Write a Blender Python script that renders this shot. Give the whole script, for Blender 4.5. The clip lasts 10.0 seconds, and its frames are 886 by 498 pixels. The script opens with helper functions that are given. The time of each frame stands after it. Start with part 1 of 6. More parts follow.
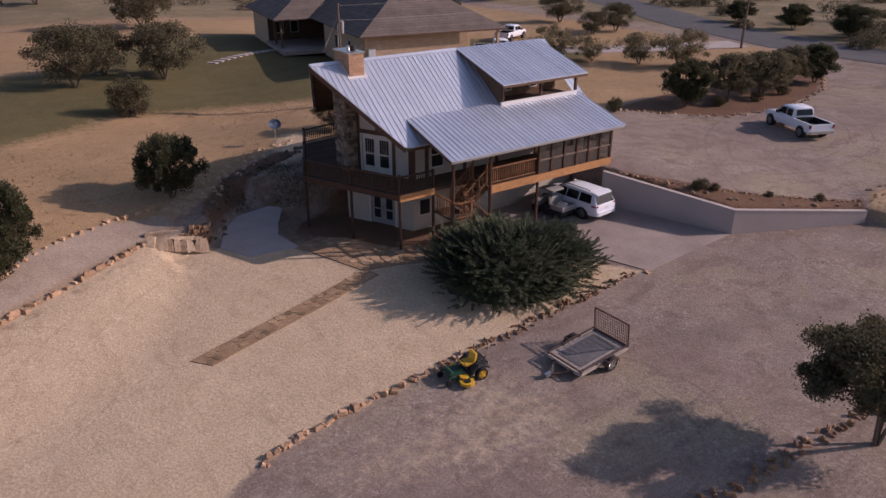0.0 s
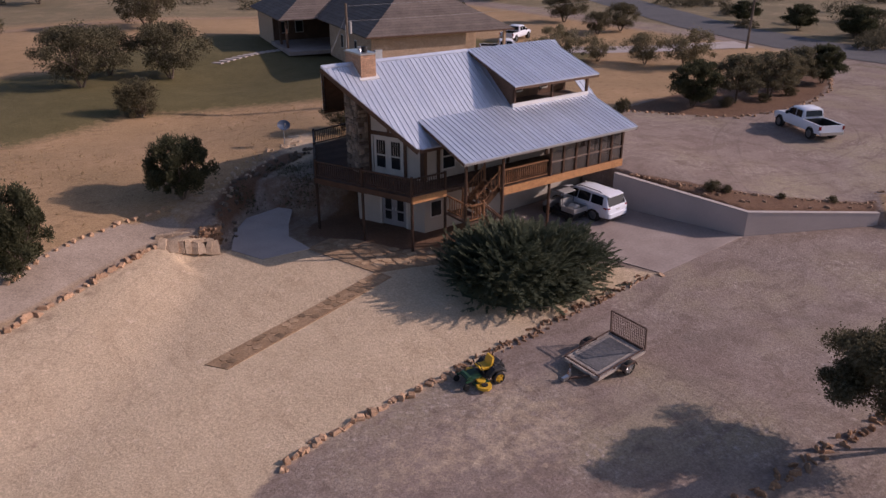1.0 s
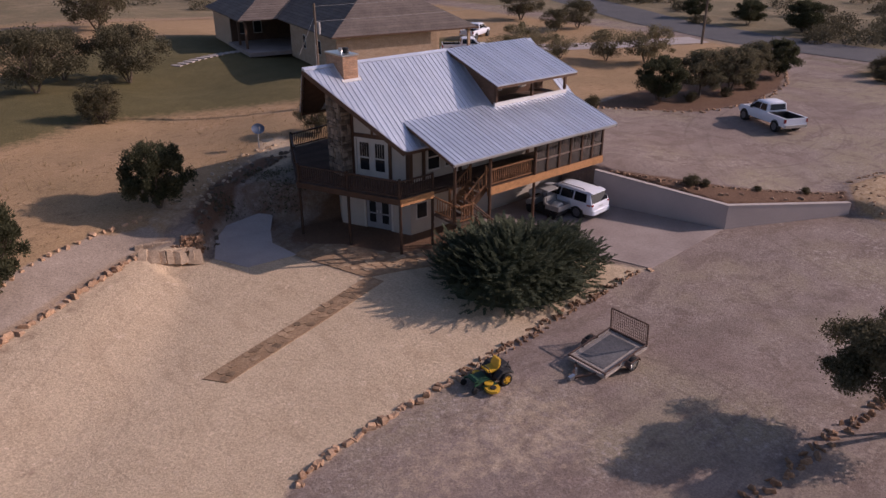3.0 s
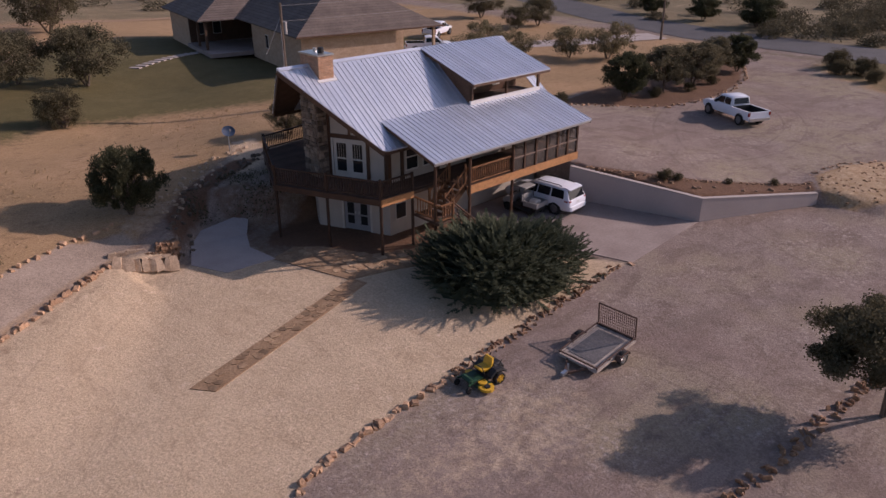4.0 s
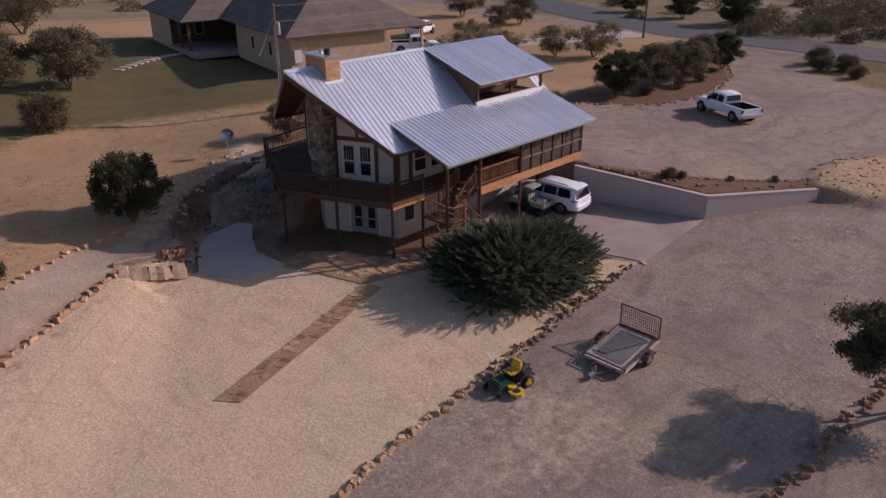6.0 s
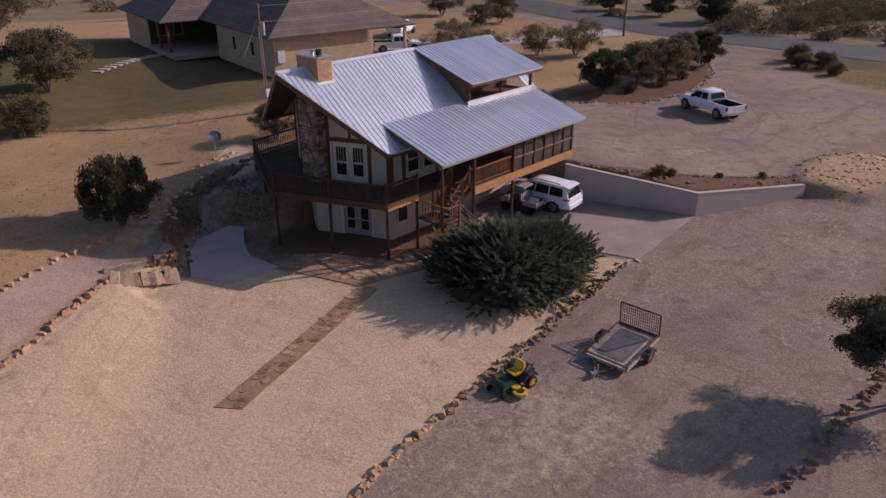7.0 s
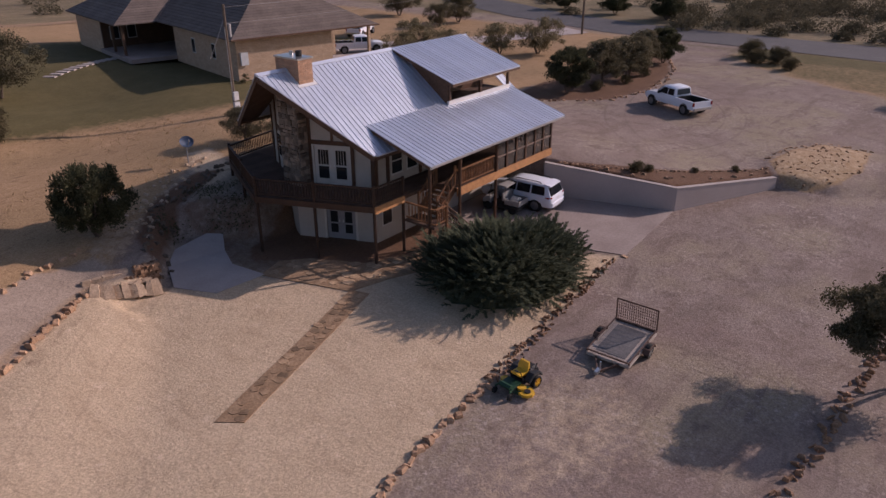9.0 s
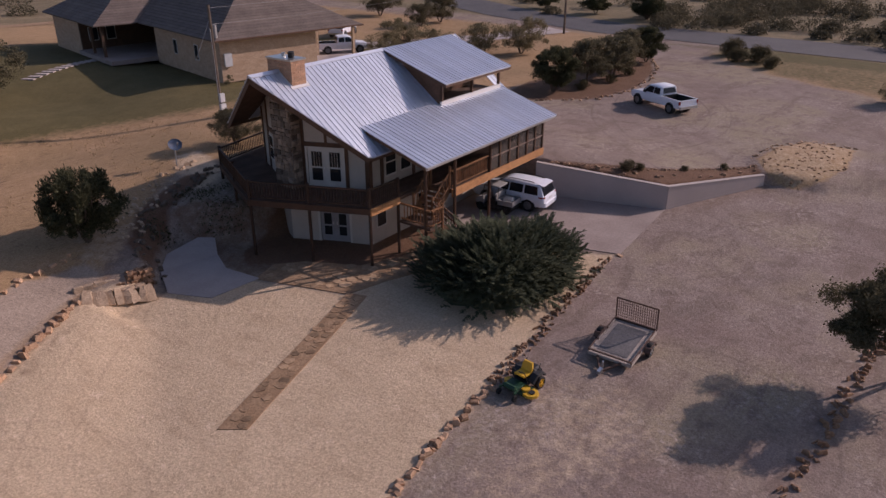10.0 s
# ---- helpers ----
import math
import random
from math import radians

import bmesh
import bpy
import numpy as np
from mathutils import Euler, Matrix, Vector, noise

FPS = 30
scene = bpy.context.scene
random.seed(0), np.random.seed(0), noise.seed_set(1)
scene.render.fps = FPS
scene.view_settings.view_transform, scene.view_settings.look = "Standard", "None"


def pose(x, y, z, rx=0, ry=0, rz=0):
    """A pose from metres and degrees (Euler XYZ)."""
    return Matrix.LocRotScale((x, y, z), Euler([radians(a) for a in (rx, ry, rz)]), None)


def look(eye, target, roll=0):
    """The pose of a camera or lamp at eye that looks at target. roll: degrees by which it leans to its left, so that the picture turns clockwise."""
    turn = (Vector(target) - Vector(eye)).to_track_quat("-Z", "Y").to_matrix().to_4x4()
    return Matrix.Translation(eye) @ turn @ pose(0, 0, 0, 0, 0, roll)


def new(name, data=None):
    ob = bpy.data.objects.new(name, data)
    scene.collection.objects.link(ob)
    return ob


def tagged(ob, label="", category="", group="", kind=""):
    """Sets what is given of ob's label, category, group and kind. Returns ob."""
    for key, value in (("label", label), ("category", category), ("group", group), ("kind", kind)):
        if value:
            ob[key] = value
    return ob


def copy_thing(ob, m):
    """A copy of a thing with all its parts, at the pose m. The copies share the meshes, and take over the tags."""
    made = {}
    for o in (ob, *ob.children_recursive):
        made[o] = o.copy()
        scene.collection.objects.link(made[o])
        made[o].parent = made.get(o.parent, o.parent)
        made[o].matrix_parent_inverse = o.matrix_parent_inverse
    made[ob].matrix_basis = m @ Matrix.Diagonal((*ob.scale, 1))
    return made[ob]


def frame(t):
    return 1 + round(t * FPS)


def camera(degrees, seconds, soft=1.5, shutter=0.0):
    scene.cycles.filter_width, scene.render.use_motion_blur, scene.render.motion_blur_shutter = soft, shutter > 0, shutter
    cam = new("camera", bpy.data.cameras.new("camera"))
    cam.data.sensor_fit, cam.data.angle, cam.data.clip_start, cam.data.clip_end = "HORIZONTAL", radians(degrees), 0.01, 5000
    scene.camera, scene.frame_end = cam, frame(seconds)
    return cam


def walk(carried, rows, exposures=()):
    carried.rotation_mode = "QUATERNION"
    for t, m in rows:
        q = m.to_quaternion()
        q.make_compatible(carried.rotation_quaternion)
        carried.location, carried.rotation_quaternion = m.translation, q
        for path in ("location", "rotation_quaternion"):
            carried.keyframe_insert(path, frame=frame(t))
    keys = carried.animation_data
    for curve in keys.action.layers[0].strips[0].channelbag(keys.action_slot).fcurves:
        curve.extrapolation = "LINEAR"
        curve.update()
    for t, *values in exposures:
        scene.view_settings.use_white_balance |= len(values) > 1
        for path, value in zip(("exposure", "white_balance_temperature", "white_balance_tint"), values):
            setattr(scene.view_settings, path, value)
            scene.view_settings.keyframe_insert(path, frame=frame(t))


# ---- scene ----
cam = camera(62.9, 10.0, soft=1.5)
METRES, EYE, TILT, LEAN, TURN = 9.4, 16.0, -24.4, 0.0, -34.9
ROWS = [
    (0.0, 0.0, 0.0, 0.0, 0.0, 0.0, -0.0),
    (0.5, -0.0297, 0.0096, 0.0074, -0.0, -0.02, -0.03),
    (1.0, -0.0681, 0.018, 0.0145, -0.02, -0.04, -0.04),
    (1.5, -0.11, 0.0258, 0.0212, -0.3, -0.06, 0.1),
    (2.0, -0.1604, 0.034, 0.0279, -1.24, -0.1, 0.53),
    (2.5, -0.2136, 0.0427, 0.0338, -2.33, -0.17, 1.02),
    (4.0, -0.3897, 0.0826, 0.0481, -7.04, -0.5, 3.23),
    (4.5, -0.4466, 0.0978, 0.0529, -8.01, -0.6, 3.64),
    (5.0, -0.501, 0.1162, 0.0621, -8.25, -0.64, 3.72),
    (6.5, -0.6392, 0.1619, 0.0915, -10.11, -0.87, 4.59),
    (7.0, -0.6847, 0.1781, 0.0981, -11.06, -0.98, 5.0),
    (7.5, -0.7283, 0.1965, 0.1035, -11.98, -1.06, 5.41),
    (8.0, -0.7711, 0.2159, 0.1091, -12.89, -1.15, 5.8),
    (8.5, -0.8148, 0.2366, 0.117, -13.94, -1.26, 6.25),
    (9.0, -0.8564, 0.2561, 0.1254, -14.82, -1.37, 6.63),
    (9.5, -0.8972, 0.2759, 0.1331, -15.73, -1.49, 7.01),
    (10.0, -0.9385, 0.2948, 0.1439, -16.53, -1.6, 7.31),
]
walk(cam, [(t, pose(0, 0, EYE, TILT, LEAN, TURN) @ pose(METRES * x, METRES * y, METRES * z, 90 + pitch, roll, yaw)) for t, x, y, z, yaw, pitch, roll in ROWS],
     exposures=[(0.0, -0.07, 6120, 28), (10.0, -0.21, 6120, 28)])

# ---- sky and sun ----
SUN_TO = Vector((0.875, -0.485, 0.0)).normalized()
SUN_ELEVATION = radians(27.0)
sun_dir = Vector((SUN_TO.x * math.cos(SUN_ELEVATION), SUN_TO.y * math.cos(SUN_ELEVATION), math.sin(SUN_ELEVATION)))
world = bpy.data.worlds.new("sky")
scene.world = world
world.use_nodes = True
wn = world.node_tree
sky = wn.nodes.new("ShaderNodeTexSky")
sky.sky_type, sky.sun_disc = "NISHITA", False
sky.sun_elevation, sky.sun_rotation = SUN_ELEVATION, math.atan2(SUN_TO.x, SUN_TO.y)
sky.dust_density = 1.5
wn.nodes["Background"].inputs["Strength"].default_value = 0.101
wn.links.new(sky.outputs[0], wn.nodes["Background"].inputs["Color"])
sun_lamp = bpy.data.lights.new("sun", "SUN")
sun_lamp.energy, sun_lamp.angle, sun_lamp.color = 4.0, radians(0.55), (1.0, 0.83, 0.69)
sun = new("sun", sun_lamp)
sun.matrix_world = look(sun_dir * 60, (0, 0, 0))


# ---- materials ----
def ramp_mix(nt, fac, a, b, blend="MIX"):
    m = nt.nodes.new("ShaderNodeMix")
    m.data_type, m.blend_type = "RGBA", blend
    for sock, val in ((m.inputs[0], fac), (m.inputs[6], a), (m.inputs[7], b)):
        if isinstance(val, bpy.types.NodeSocket):
            nt.links.new(val, sock)
        elif isinstance(val, (int, float)):
            sock.default_value = val
        else:
            sock.default_value = (*val, 1)
    return m.outputs[2]


def noise_fac(nt, vec, scale, detail=4, lo=0.35, hi=0.65, rough=0.55, stretch=None):
    if stretch:
        mp = nt.nodes.new("ShaderNodeMapping")
        mp.inputs["Scale"].default_value = stretch
        nt.links.new(vec, mp.inputs[0])
        vec = mp.outputs[0]
    n = nt.nodes.new("ShaderNodeTexNoise")
    n.inputs["Scale"].default_value, n.inputs["Detail"].default_value, n.inputs["Roughness"].default_value = scale, detail, rough
    nt.links.new(vec, n.inputs["Vector"])
    r = nt.nodes.new("ShaderNodeMapRange")
    r.inputs[1].default_value, r.inputs[2].default_value = lo, hi
    nt.links.new(n.outputs[0], r.inputs[0])
    return r.outputs[0]


def begin(name, rough=0.7, metal=0.0, spec=0.4):
    m = bpy.data.materials.new(name)
    m.use_nodes = True
    nt = m.node_tree
    p = nt.nodes["Principled BSDF"]
    p.inputs["Roughness"].default_value, p.inputs["Metallic"].default_value = rough, metal
    p.inputs["Specular IOR Level"].default_value = spec
    g = nt.nodes.new("ShaderNodeNewGeometry")
    return m, nt, p, g.outputs["Position"]


def bump(nt, p, fac, strength, distance):
    b = nt.nodes.new("ShaderNodeBump")
    b.inputs["Strength"].default_value, b.inputs["Distance"].default_value = strength, distance
    nt.links.new(fac, b.inputs["Height"])
    nt.links.new(b.outputs[0], p.inputs["Normal"])


def surface(name, a, b, scale=1.0, fine=12.0, rough=0.7, metal=0.0, depth=0.01, per_piece=0.0, stretch=None, fine_amount=0.25, spec=0.4):
    """Two-scale mottled surface: a to b by broad noise, darkened and lightened by fine noise, with relief; per_piece varies each object."""
    m, nt, p, pos = begin(name, rough, metal, spec)
    broad = noise_fac(nt, pos, scale, 5, 0.3, 0.7, stretch=stretch)
    grain = noise_fac(nt, pos, fine, 3, 0.25, 0.75, stretch=stretch)
    col = ramp_mix(nt, broad, a, b)
    v = nt.nodes.new("ShaderNodeMapRange")
    v.inputs[3].default_value, v.inputs[4].default_value = 1 - fine_amount, 1 + fine_amount
    nt.links.new(grain, v.inputs[0])
    mul = nt.nodes.new("ShaderNodeVectorMath")
    mul.operation = "SCALE"
    nt.links.new(col, mul.inputs[0])
    nt.links.new(v.outputs[0], mul.inputs["Scale"])
    out = mul.outputs[0]
    if per_piece:
        oi = nt.nodes.new("ShaderNodeObjectInfo")
        w = nt.nodes.new("ShaderNodeMapRange")
        w.inputs[3].default_value, w.inputs[4].default_value = 1 - per_piece, 1 + per_piece
        nt.links.new(oi.outputs["Random"], w.inputs[0])
        m2 = nt.nodes.new("ShaderNodeVectorMath")
        m2.operation = "SCALE"
        nt.links.new(out, m2.inputs[0])
        nt.links.new(w.outputs[0], m2.inputs["Scale"])
        out = m2.outputs[0]
    nt.links.new(out, p.inputs["Base Color"])
    if depth:
        bump(nt, p, grain, 0.6, depth)
    return m


def foliage(name, dark, light, rough=0.6):
    m, nt, p, pos = begin(name, 0.9, 0, 0.04)
    g = nt.nodes.new("ShaderNodeNewGeometry")
    col = ramp_mix(nt, g.outputs["Random Per Island"], dark, light)
    broad = noise_fac(nt, pos, 0.9, 3, 0.3, 0.7)
    col = ramp_mix(nt, broad, col, [0.75 * c for c in light])
    nt.links.new(col, p.inputs["Base Color"])
    thin = nt.nodes.new("ShaderNodeBsdfTranslucent")
    nt.links.new(col, thin.inputs["Color"])
    mix = nt.nodes.new("ShaderNodeMixShader")
    mix.inputs[0].default_value = 0.3
    nt.links.new(p.outputs[0], mix.inputs[1])
    nt.links.new(thin.outputs[0], mix.inputs[2])
    nt.links.new(mix.outputs[0], nt.nodes["Material Output"].inputs[0])
    return m


# circles along which wheels have scored the gravel: centre and radius
TRACKS = [(15.6, 13.3, 3.6), (15.6, 13.3, 5.1), (-1.0, 27.2, 3.0), (-1.0, 27.2, 4.3), (32.3, 2.2, 40.0), (32.3, 2.2, 41.5),
          (60.0, 8.0, 26.0), (60.0, 8.0, 27.6), (48.0, 38.0, 14.0), (48.0, 38.0, 15.6)]


def make_ground():
    m, nt, p, pos = begin("ground_cover", 0.92, 0, 0.15)
    za = nt.nodes.new("ShaderNodeVertexColor")
    za.layer_name = "zone_a"
    zb = nt.nodes.new("ShaderNodeVertexColor")
    zb.layer_name = "zone_b"
    sa = nt.nodes.new("ShaderNodeSeparateColor")
    sb = nt.nodes.new("ShaderNodeSeparateColor")
    nt.links.new(za.outputs[0], sa.inputs[0])
    nt.links.new(zb.outputs[0], sb.inputs[0])
    rag = noise_fac(nt, pos, 2.2, 5, 0.2, 0.8, 0.65)

    def ragged(w, amount=0.5):
        a = nt.nodes.new("ShaderNodeMath")
        a.operation = "MULTIPLY_ADD"
        nt.links.new(rag, a.inputs[0])
        a.inputs[1].default_value = amount
        nt.links.new(w, a.inputs[2])
        r = nt.nodes.new("ShaderNodeMapRange")
        r.inputs[1].default_value, r.inputs[2].default_value = 0.5 * amount + 0.3, 0.5 * amount + 0.7
        nt.links.new(a.outputs[0], r.inputs[0])
        return r.outputs[0]

    b0 = noise_fac(nt, pos, 0.16, 5, 0.35, 0.65)
    b1 = noise_fac(nt, pos, 0.55, 6, 0.35, 0.68, 0.7)
    b2 = noise_fac(nt, pos, 3.5, 5, 0.35, 0.7, 0.7)
    b3 = noise_fac(nt, pos, 8.0, 4, 0.3, 0.7, 0.75)
    sweep = noise_fac(nt, pos, 0.32, 6, 0.45, 0.7, 0.65, stretch=(0.8, 1.1, 1.0))
    drive = ramp_mix(nt, b0, (0.205, 0.158, 0.132), (0.265, 0.206, 0.174))
    drive = ramp_mix(nt, b1, drive, (0.31, 0.246, 0.21))
    drive = ramp_mix(nt, sweep, drive, (0.225, 0.165, 0.14))
    drift = noise_fac(nt, pos, 0.12, 4, 0.46, 0.62, 0.6)
    drive = ramp_mix(nt, drift, drive, (0.29, 0.235, 0.168))
    scuff = noise_fac(nt, pos, 0.5, 6, 0.54, 0.62, 0.7, stretch=(0.35, 1.3, 1.0))
    drive = ramp_mix(nt, scuff, drive, (0.215, 0.162, 0.132))
    peb = noise_fac(nt, pos, 4.5, 4, 0.5, 0.66, 0.75)
    area = noise_fac(nt, pos, 0.25, 3, 0.42, 0.62)
    both = nt.nodes.new("ShaderNodeMath")
    both.operation = "MULTIPLY"
    nt.links.new(peb, both.inputs[0])
    nt.links.new(area, both.inputs[1])
    drive = ramp_mix(nt, both.outputs[0], drive, (0.40, 0.33, 0.287))
    dirt = noise_fac(nt, pos, 0.85, 5, 0.52, 0.7, 0.65)
    drive = ramp_mix(nt, dirt, drive, (0.195, 0.145, 0.12))
    pale = ramp_mix(nt, b1, (0.475, 0.356, 0.235), (0.6, 0.463, 0.32))
    pale = ramp_mix(nt, b2, pale, (0.54, 0.42, 0.28))
    worn = noise_fac(nt, pos, 0.45, 4, 0.34, 0.54, 0.6)

    def wheel_track(cx, cy, radius, half=0.12):
        """A faint rut along a circle, broken up by the worn noise."""
        d = nt.nodes.new("ShaderNodeVectorMath")
        d.operation = "DISTANCE"
        wob = nt.nodes.new("ShaderNodeVectorMath")
        wob.operation = "MULTIPLY"
        nt.links.new(pos, wob.inputs[0])
        wob.inputs[1].default_value = (1, 1, 0)
        nt.links.new(wob.outputs[0], d.inputs[0])
        d.inputs[1].default_value = (cx, cy, 0)
        o = nt.nodes.new("ShaderNodeMath")
        o.operation = "SUBTRACT"
        nt.links.new(d.outputs["Value"], o.inputs[0])
        o.inputs[1].default_value = radius
        ab = nt.nodes.new("ShaderNodeMath")
        ab.operation = "ABSOLUTE"
        nt.links.new(o.outputs[0], ab.inputs[0])
        r = nt.nodes.new("ShaderNodeMapRange")
        r.inputs[1].default_value, r.inputs[2].default_value = half, half * 0.3
        nt.links.new(ab.outputs[0], r.inputs[0])
        k = nt.nodes.new("ShaderNodeMath")
        k.operation = "MULTIPLY"
        nt.links.new(r.outputs[0], k.inputs[0])
        nt.links.new(worn, k.inputs[1])
        return k.outputs[0]

    def either(a, b):
        k = nt.nodes.new("ShaderNodeMath")
        k.operation = "MAXIMUM"
        nt.links.new(a, k.inputs[0])
        nt.links.new(b, k.inputs[1])
        return k.outputs[0]

    ruts = None
    for cx, cy, radius in TRACKS:
        t = wheel_track(cx, cy, radius)
        ruts = t if ruts is None else either(ruts, t)
    half_rut = nt.nodes.new("ShaderNodeMath")
    half_rut.operation = "MULTIPLY"
    nt.links.new(ruts, half_rut.inputs[0])
    half_rut.inputs[1].default_value = 0.45
    pale = ramp_mix(nt, half_rut.outputs[0], pale, (0.42, 0.315, 0.215))
    drive = ramp_mix(nt, half_rut.outputs[0], drive, (0.17, 0.128, 0.107))
    rake = noise_fac(nt, pos, 0.9, 5, 0.52, 0.66, 0.65, stretch=(1.5, 0.4, 1.0))
    pale = ramp_mix(nt, rake, pale, (0.475, 0.358, 0.238))
    lump = noise_fac(nt, pos, 1.9, 5, 0.58, 0.7, 0.7)
    pale = ramp_mix(nt, lump, pale, (0.62, 0.485, 0.345))
    crumb = noise_fac(nt, pos, 3.2, 4, 0.63, 0.74, 0.72)
    pale = ramp_mix(nt, crumb, pale, (0.43, 0.32, 0.215))
    drive = ramp_mix(nt, crumb, drive, (0.19, 0.145, 0.12))
    spot = noise_fac(nt, pos, 1.3, 4, 0.66, 0.76, 0.6)
    pale = ramp_mix(nt, spot, pale, (0.40, 0.29, 0.20))
    tan = ramp_mix(nt, b1, (0.36, 0.235, 0.13), (0.48, 0.32, 0.19))
    tan = ramp_mix(nt, b2, tan, (0.36, 0.235, 0.122))
    tan = ramp_mix(nt, b0, tan, (0.315, 0.215, 0.118))
    thatch = noise_fac(nt, pos, 1.3, 5, 0.54, 0.7, 0.7, stretch=(0.7, 1.4, 1.0))
    tan = ramp_mix(nt, thatch, tan, (0.235, 0.155, 0.085))
    green = ramp_mix(nt, b1, (0.095, 0.082, 0.034), (0.16, 0.128, 0.06))
    green = ramp_mix(nt, b2, green, (0.12, 0.102, 0.047))
    soil_shade = ramp_mix(nt, b1, (0.122, 0.07, 0.046), (0.19, 0.112, 0.071))
    soil_shade = ramp_mix(nt, b2, soil_shade, (0.16, 0.094, 0.057))
    path = ramp_mix(nt, b1, (0.30, 0.238, 0.185), (0.40, 0.318, 0.25))
    scrub = ramp_mix(nt, b0, (0.16, 0.125, 0.075), (0.31, 0.235, 0.145))
    scrub = ramp_mix(nt, b1, scrub, (0.17, 0.145, 0.085))
    col = drive
    for w, c in ((sa.outputs[1], tan), (sa.outputs[2], green), (sb.outputs[2], scrub), (sb.outputs[1], path), (sa.outputs[0], pale), (sb.outputs[0], soil_shade)):
        col = ramp_mix(nt, ragged(w), col, c)
    v = nt.nodes.new("ShaderNodeMapRange")
    v.inputs[3].default_value, v.inputs[4].default_value = 0.87, 1.13
    nt.links.new(b3, v.inputs[0])
    grit = noise_fac(nt, pos, 13.0, 2, 0.36, 0.64, 0.5)
    g = nt.nodes.new("ShaderNodeMapRange")
    g.inputs[3].default_value, g.inputs[4].default_value = 0.87, 1.12
    nt.links.new(grit, g.inputs[0])
    both = nt.nodes.new("ShaderNodeMath")
    both.operation = "MULTIPLY"
    nt.links.new(v.outputs[0], both.inputs[0])
    nt.links.new(g.outputs[0], both.inputs[1])
    mul = nt.nodes.new("ShaderNodeVectorMath")
    mul.operation = "SCALE"
    nt.links.new(col, mul.inputs[0])
    nt.links.new(both.outputs[0], mul.inputs["Scale"])
    nt.links.new(mul.outputs[0], p.inputs["Base Color"])
    add = nt.nodes.new("ShaderNodeMath")
    add.operation = "ADD"
    nt.links.new(b3, add.inputs[0])
    nt.links.new(b2, add.inputs[1])
    bump(nt, p, add.outputs[0], 0.38, 0.045)
    return m


GROUND = make_ground()
ROOF_METAL = surface("galvanised_roof", (0.575, 0.622, 0.715), (0.65, 0.69, 0.77), 0.7, 9, 0.42, 0.55, 0.0, per_piece=0.07, fine_amount=0.06)
FLASHING = surface("white_flashing", (0.68, 0.67, 0.66), (0.76, 0.75, 0.74), 1, 9, 0.45, 0.2, 0.0, fine_amount=0.05)
STUCCO = surface("cream_stucco", (0.40, 0.355, 0.305), (0.47, 0.42, 0.36), 0.8, 20, 0.9, 0, 0.006, fine_amount=0.08)
WALL_STUCCO = surface("grey_stucco", (0.43, 0.36, 0.33), (0.50, 0.42, 0.385), 0.5, 18, 0.92, 0, 0.006, fine_amount=0.07)
LOG = surface("stained_log", (0.055, 0.026, 0.014), (0.1, 0.047, 0.024), 2, 14, 0.6, 0, 0.006, per_piece=0.15, stretch=(1, 1, 0.3))
BEAM = surface("orange_cedar", (0.40, 0.19, 0.075), (0.50, 0.25, 0.10), 1.5, 10, 0.65, 0, 0.004, per_piece=0.1)
DECK = surface("deck_boards", (0.07, 0.040, 0.027), (0.11, 0.066, 0.045), 2, 14, 0.8, 0, 0.004, per_piece=0.18)
# lighter log tone stands in for sunlight on the stair and porch rails
STAIRLOG = surface("log_with_sunlight", (0.17, 0.078, 0.034), (0.27, 0.13, 0.058), 2, 14, 0.6, 0, 0.006, per_piece=0.2, stretch=(1, 1, 0.3))
DARKWOOD_SHADE = surface("dark_wood_and_porch_shade", (0.09, 0.05, 0.03), (0.14, 0.08, 0.05), 2, 12, 0.8, 0, 0.004)
STONE = surface("field_stone", (0.13, 0.095, 0.07), (0.27, 0.205, 0.15), 3.5, 16, 0.88, 0, 0.015, per_piece=0.55)
LIMESTONE = surface("ledge_limestone", (0.33, 0.20, 0.115), (0.46, 0.30, 0.19), 2.0, 14, 0.9, 0, 0.02, per_piece=0.25)
MORTAR = surface("mortar", (0.18, 0.145, 0.115), (0.24, 0.195, 0.16), 2, 20, 0.95, 0, 0.01)
CHIMBRICK = surface("chimney_brick", (0.40, 0.225, 0.135), (0.50, 0.31, 0.2), 3, 18, 0.9, 0, 0.01, per_piece=0.18)
CONCRETE = surface("concrete", (0.37, 0.315, 0.285), (0.45, 0.39, 0.355), 0.6, 14, 0.85, 0, 0.004, fine_amount=0.1)
ASPHALT = surface("asphalt", (0.075, 0.072, 0.075), (0.10, 0.095, 0.095), 0.4, 18, 0.85, 0, 0.01)
SHINGLE = surface("asphalt_shingle", (0.12, 0.095, 0.08), (0.17, 0.135, 0.115), 0.8, 8, 0.9, 0, 0.01, per_piece=0.12)
BRICK = surface("buff_brick", (0.42, 0.29, 0.19), (0.52, 0.38, 0.265), 1.4, 7, 0.9, 0, 0.01, per_piece=0.1, stretch=(1, 1, 2.5))
WHITE_TRIM = surface("white_trim", (0.50, 0.47, 0.42), (0.58, 0.55, 0.50), 2, 20, 0.5, 0, 0.0, fine_amount=0.05)
BARK = surface("bark", (0.10, 0.075, 0.055), (0.17, 0.13, 0.10), 3, 20, 0.95, 0, 0.02, stretch=(1, 1, 0.25))
JUNIPER = foliage("juniper_needles", (0.028, 0.043, 0.028), (0.15, 0.165, 0.105))
CEDAR = foliage("cedar_leaves", (0.034, 0.039, 0.022), (0.12, 0.12, 0.068))
OAKDARK = foliage("dark_oak_leaves", (0.058, 0.056, 0.034), (0.19, 0.168, 0.102))
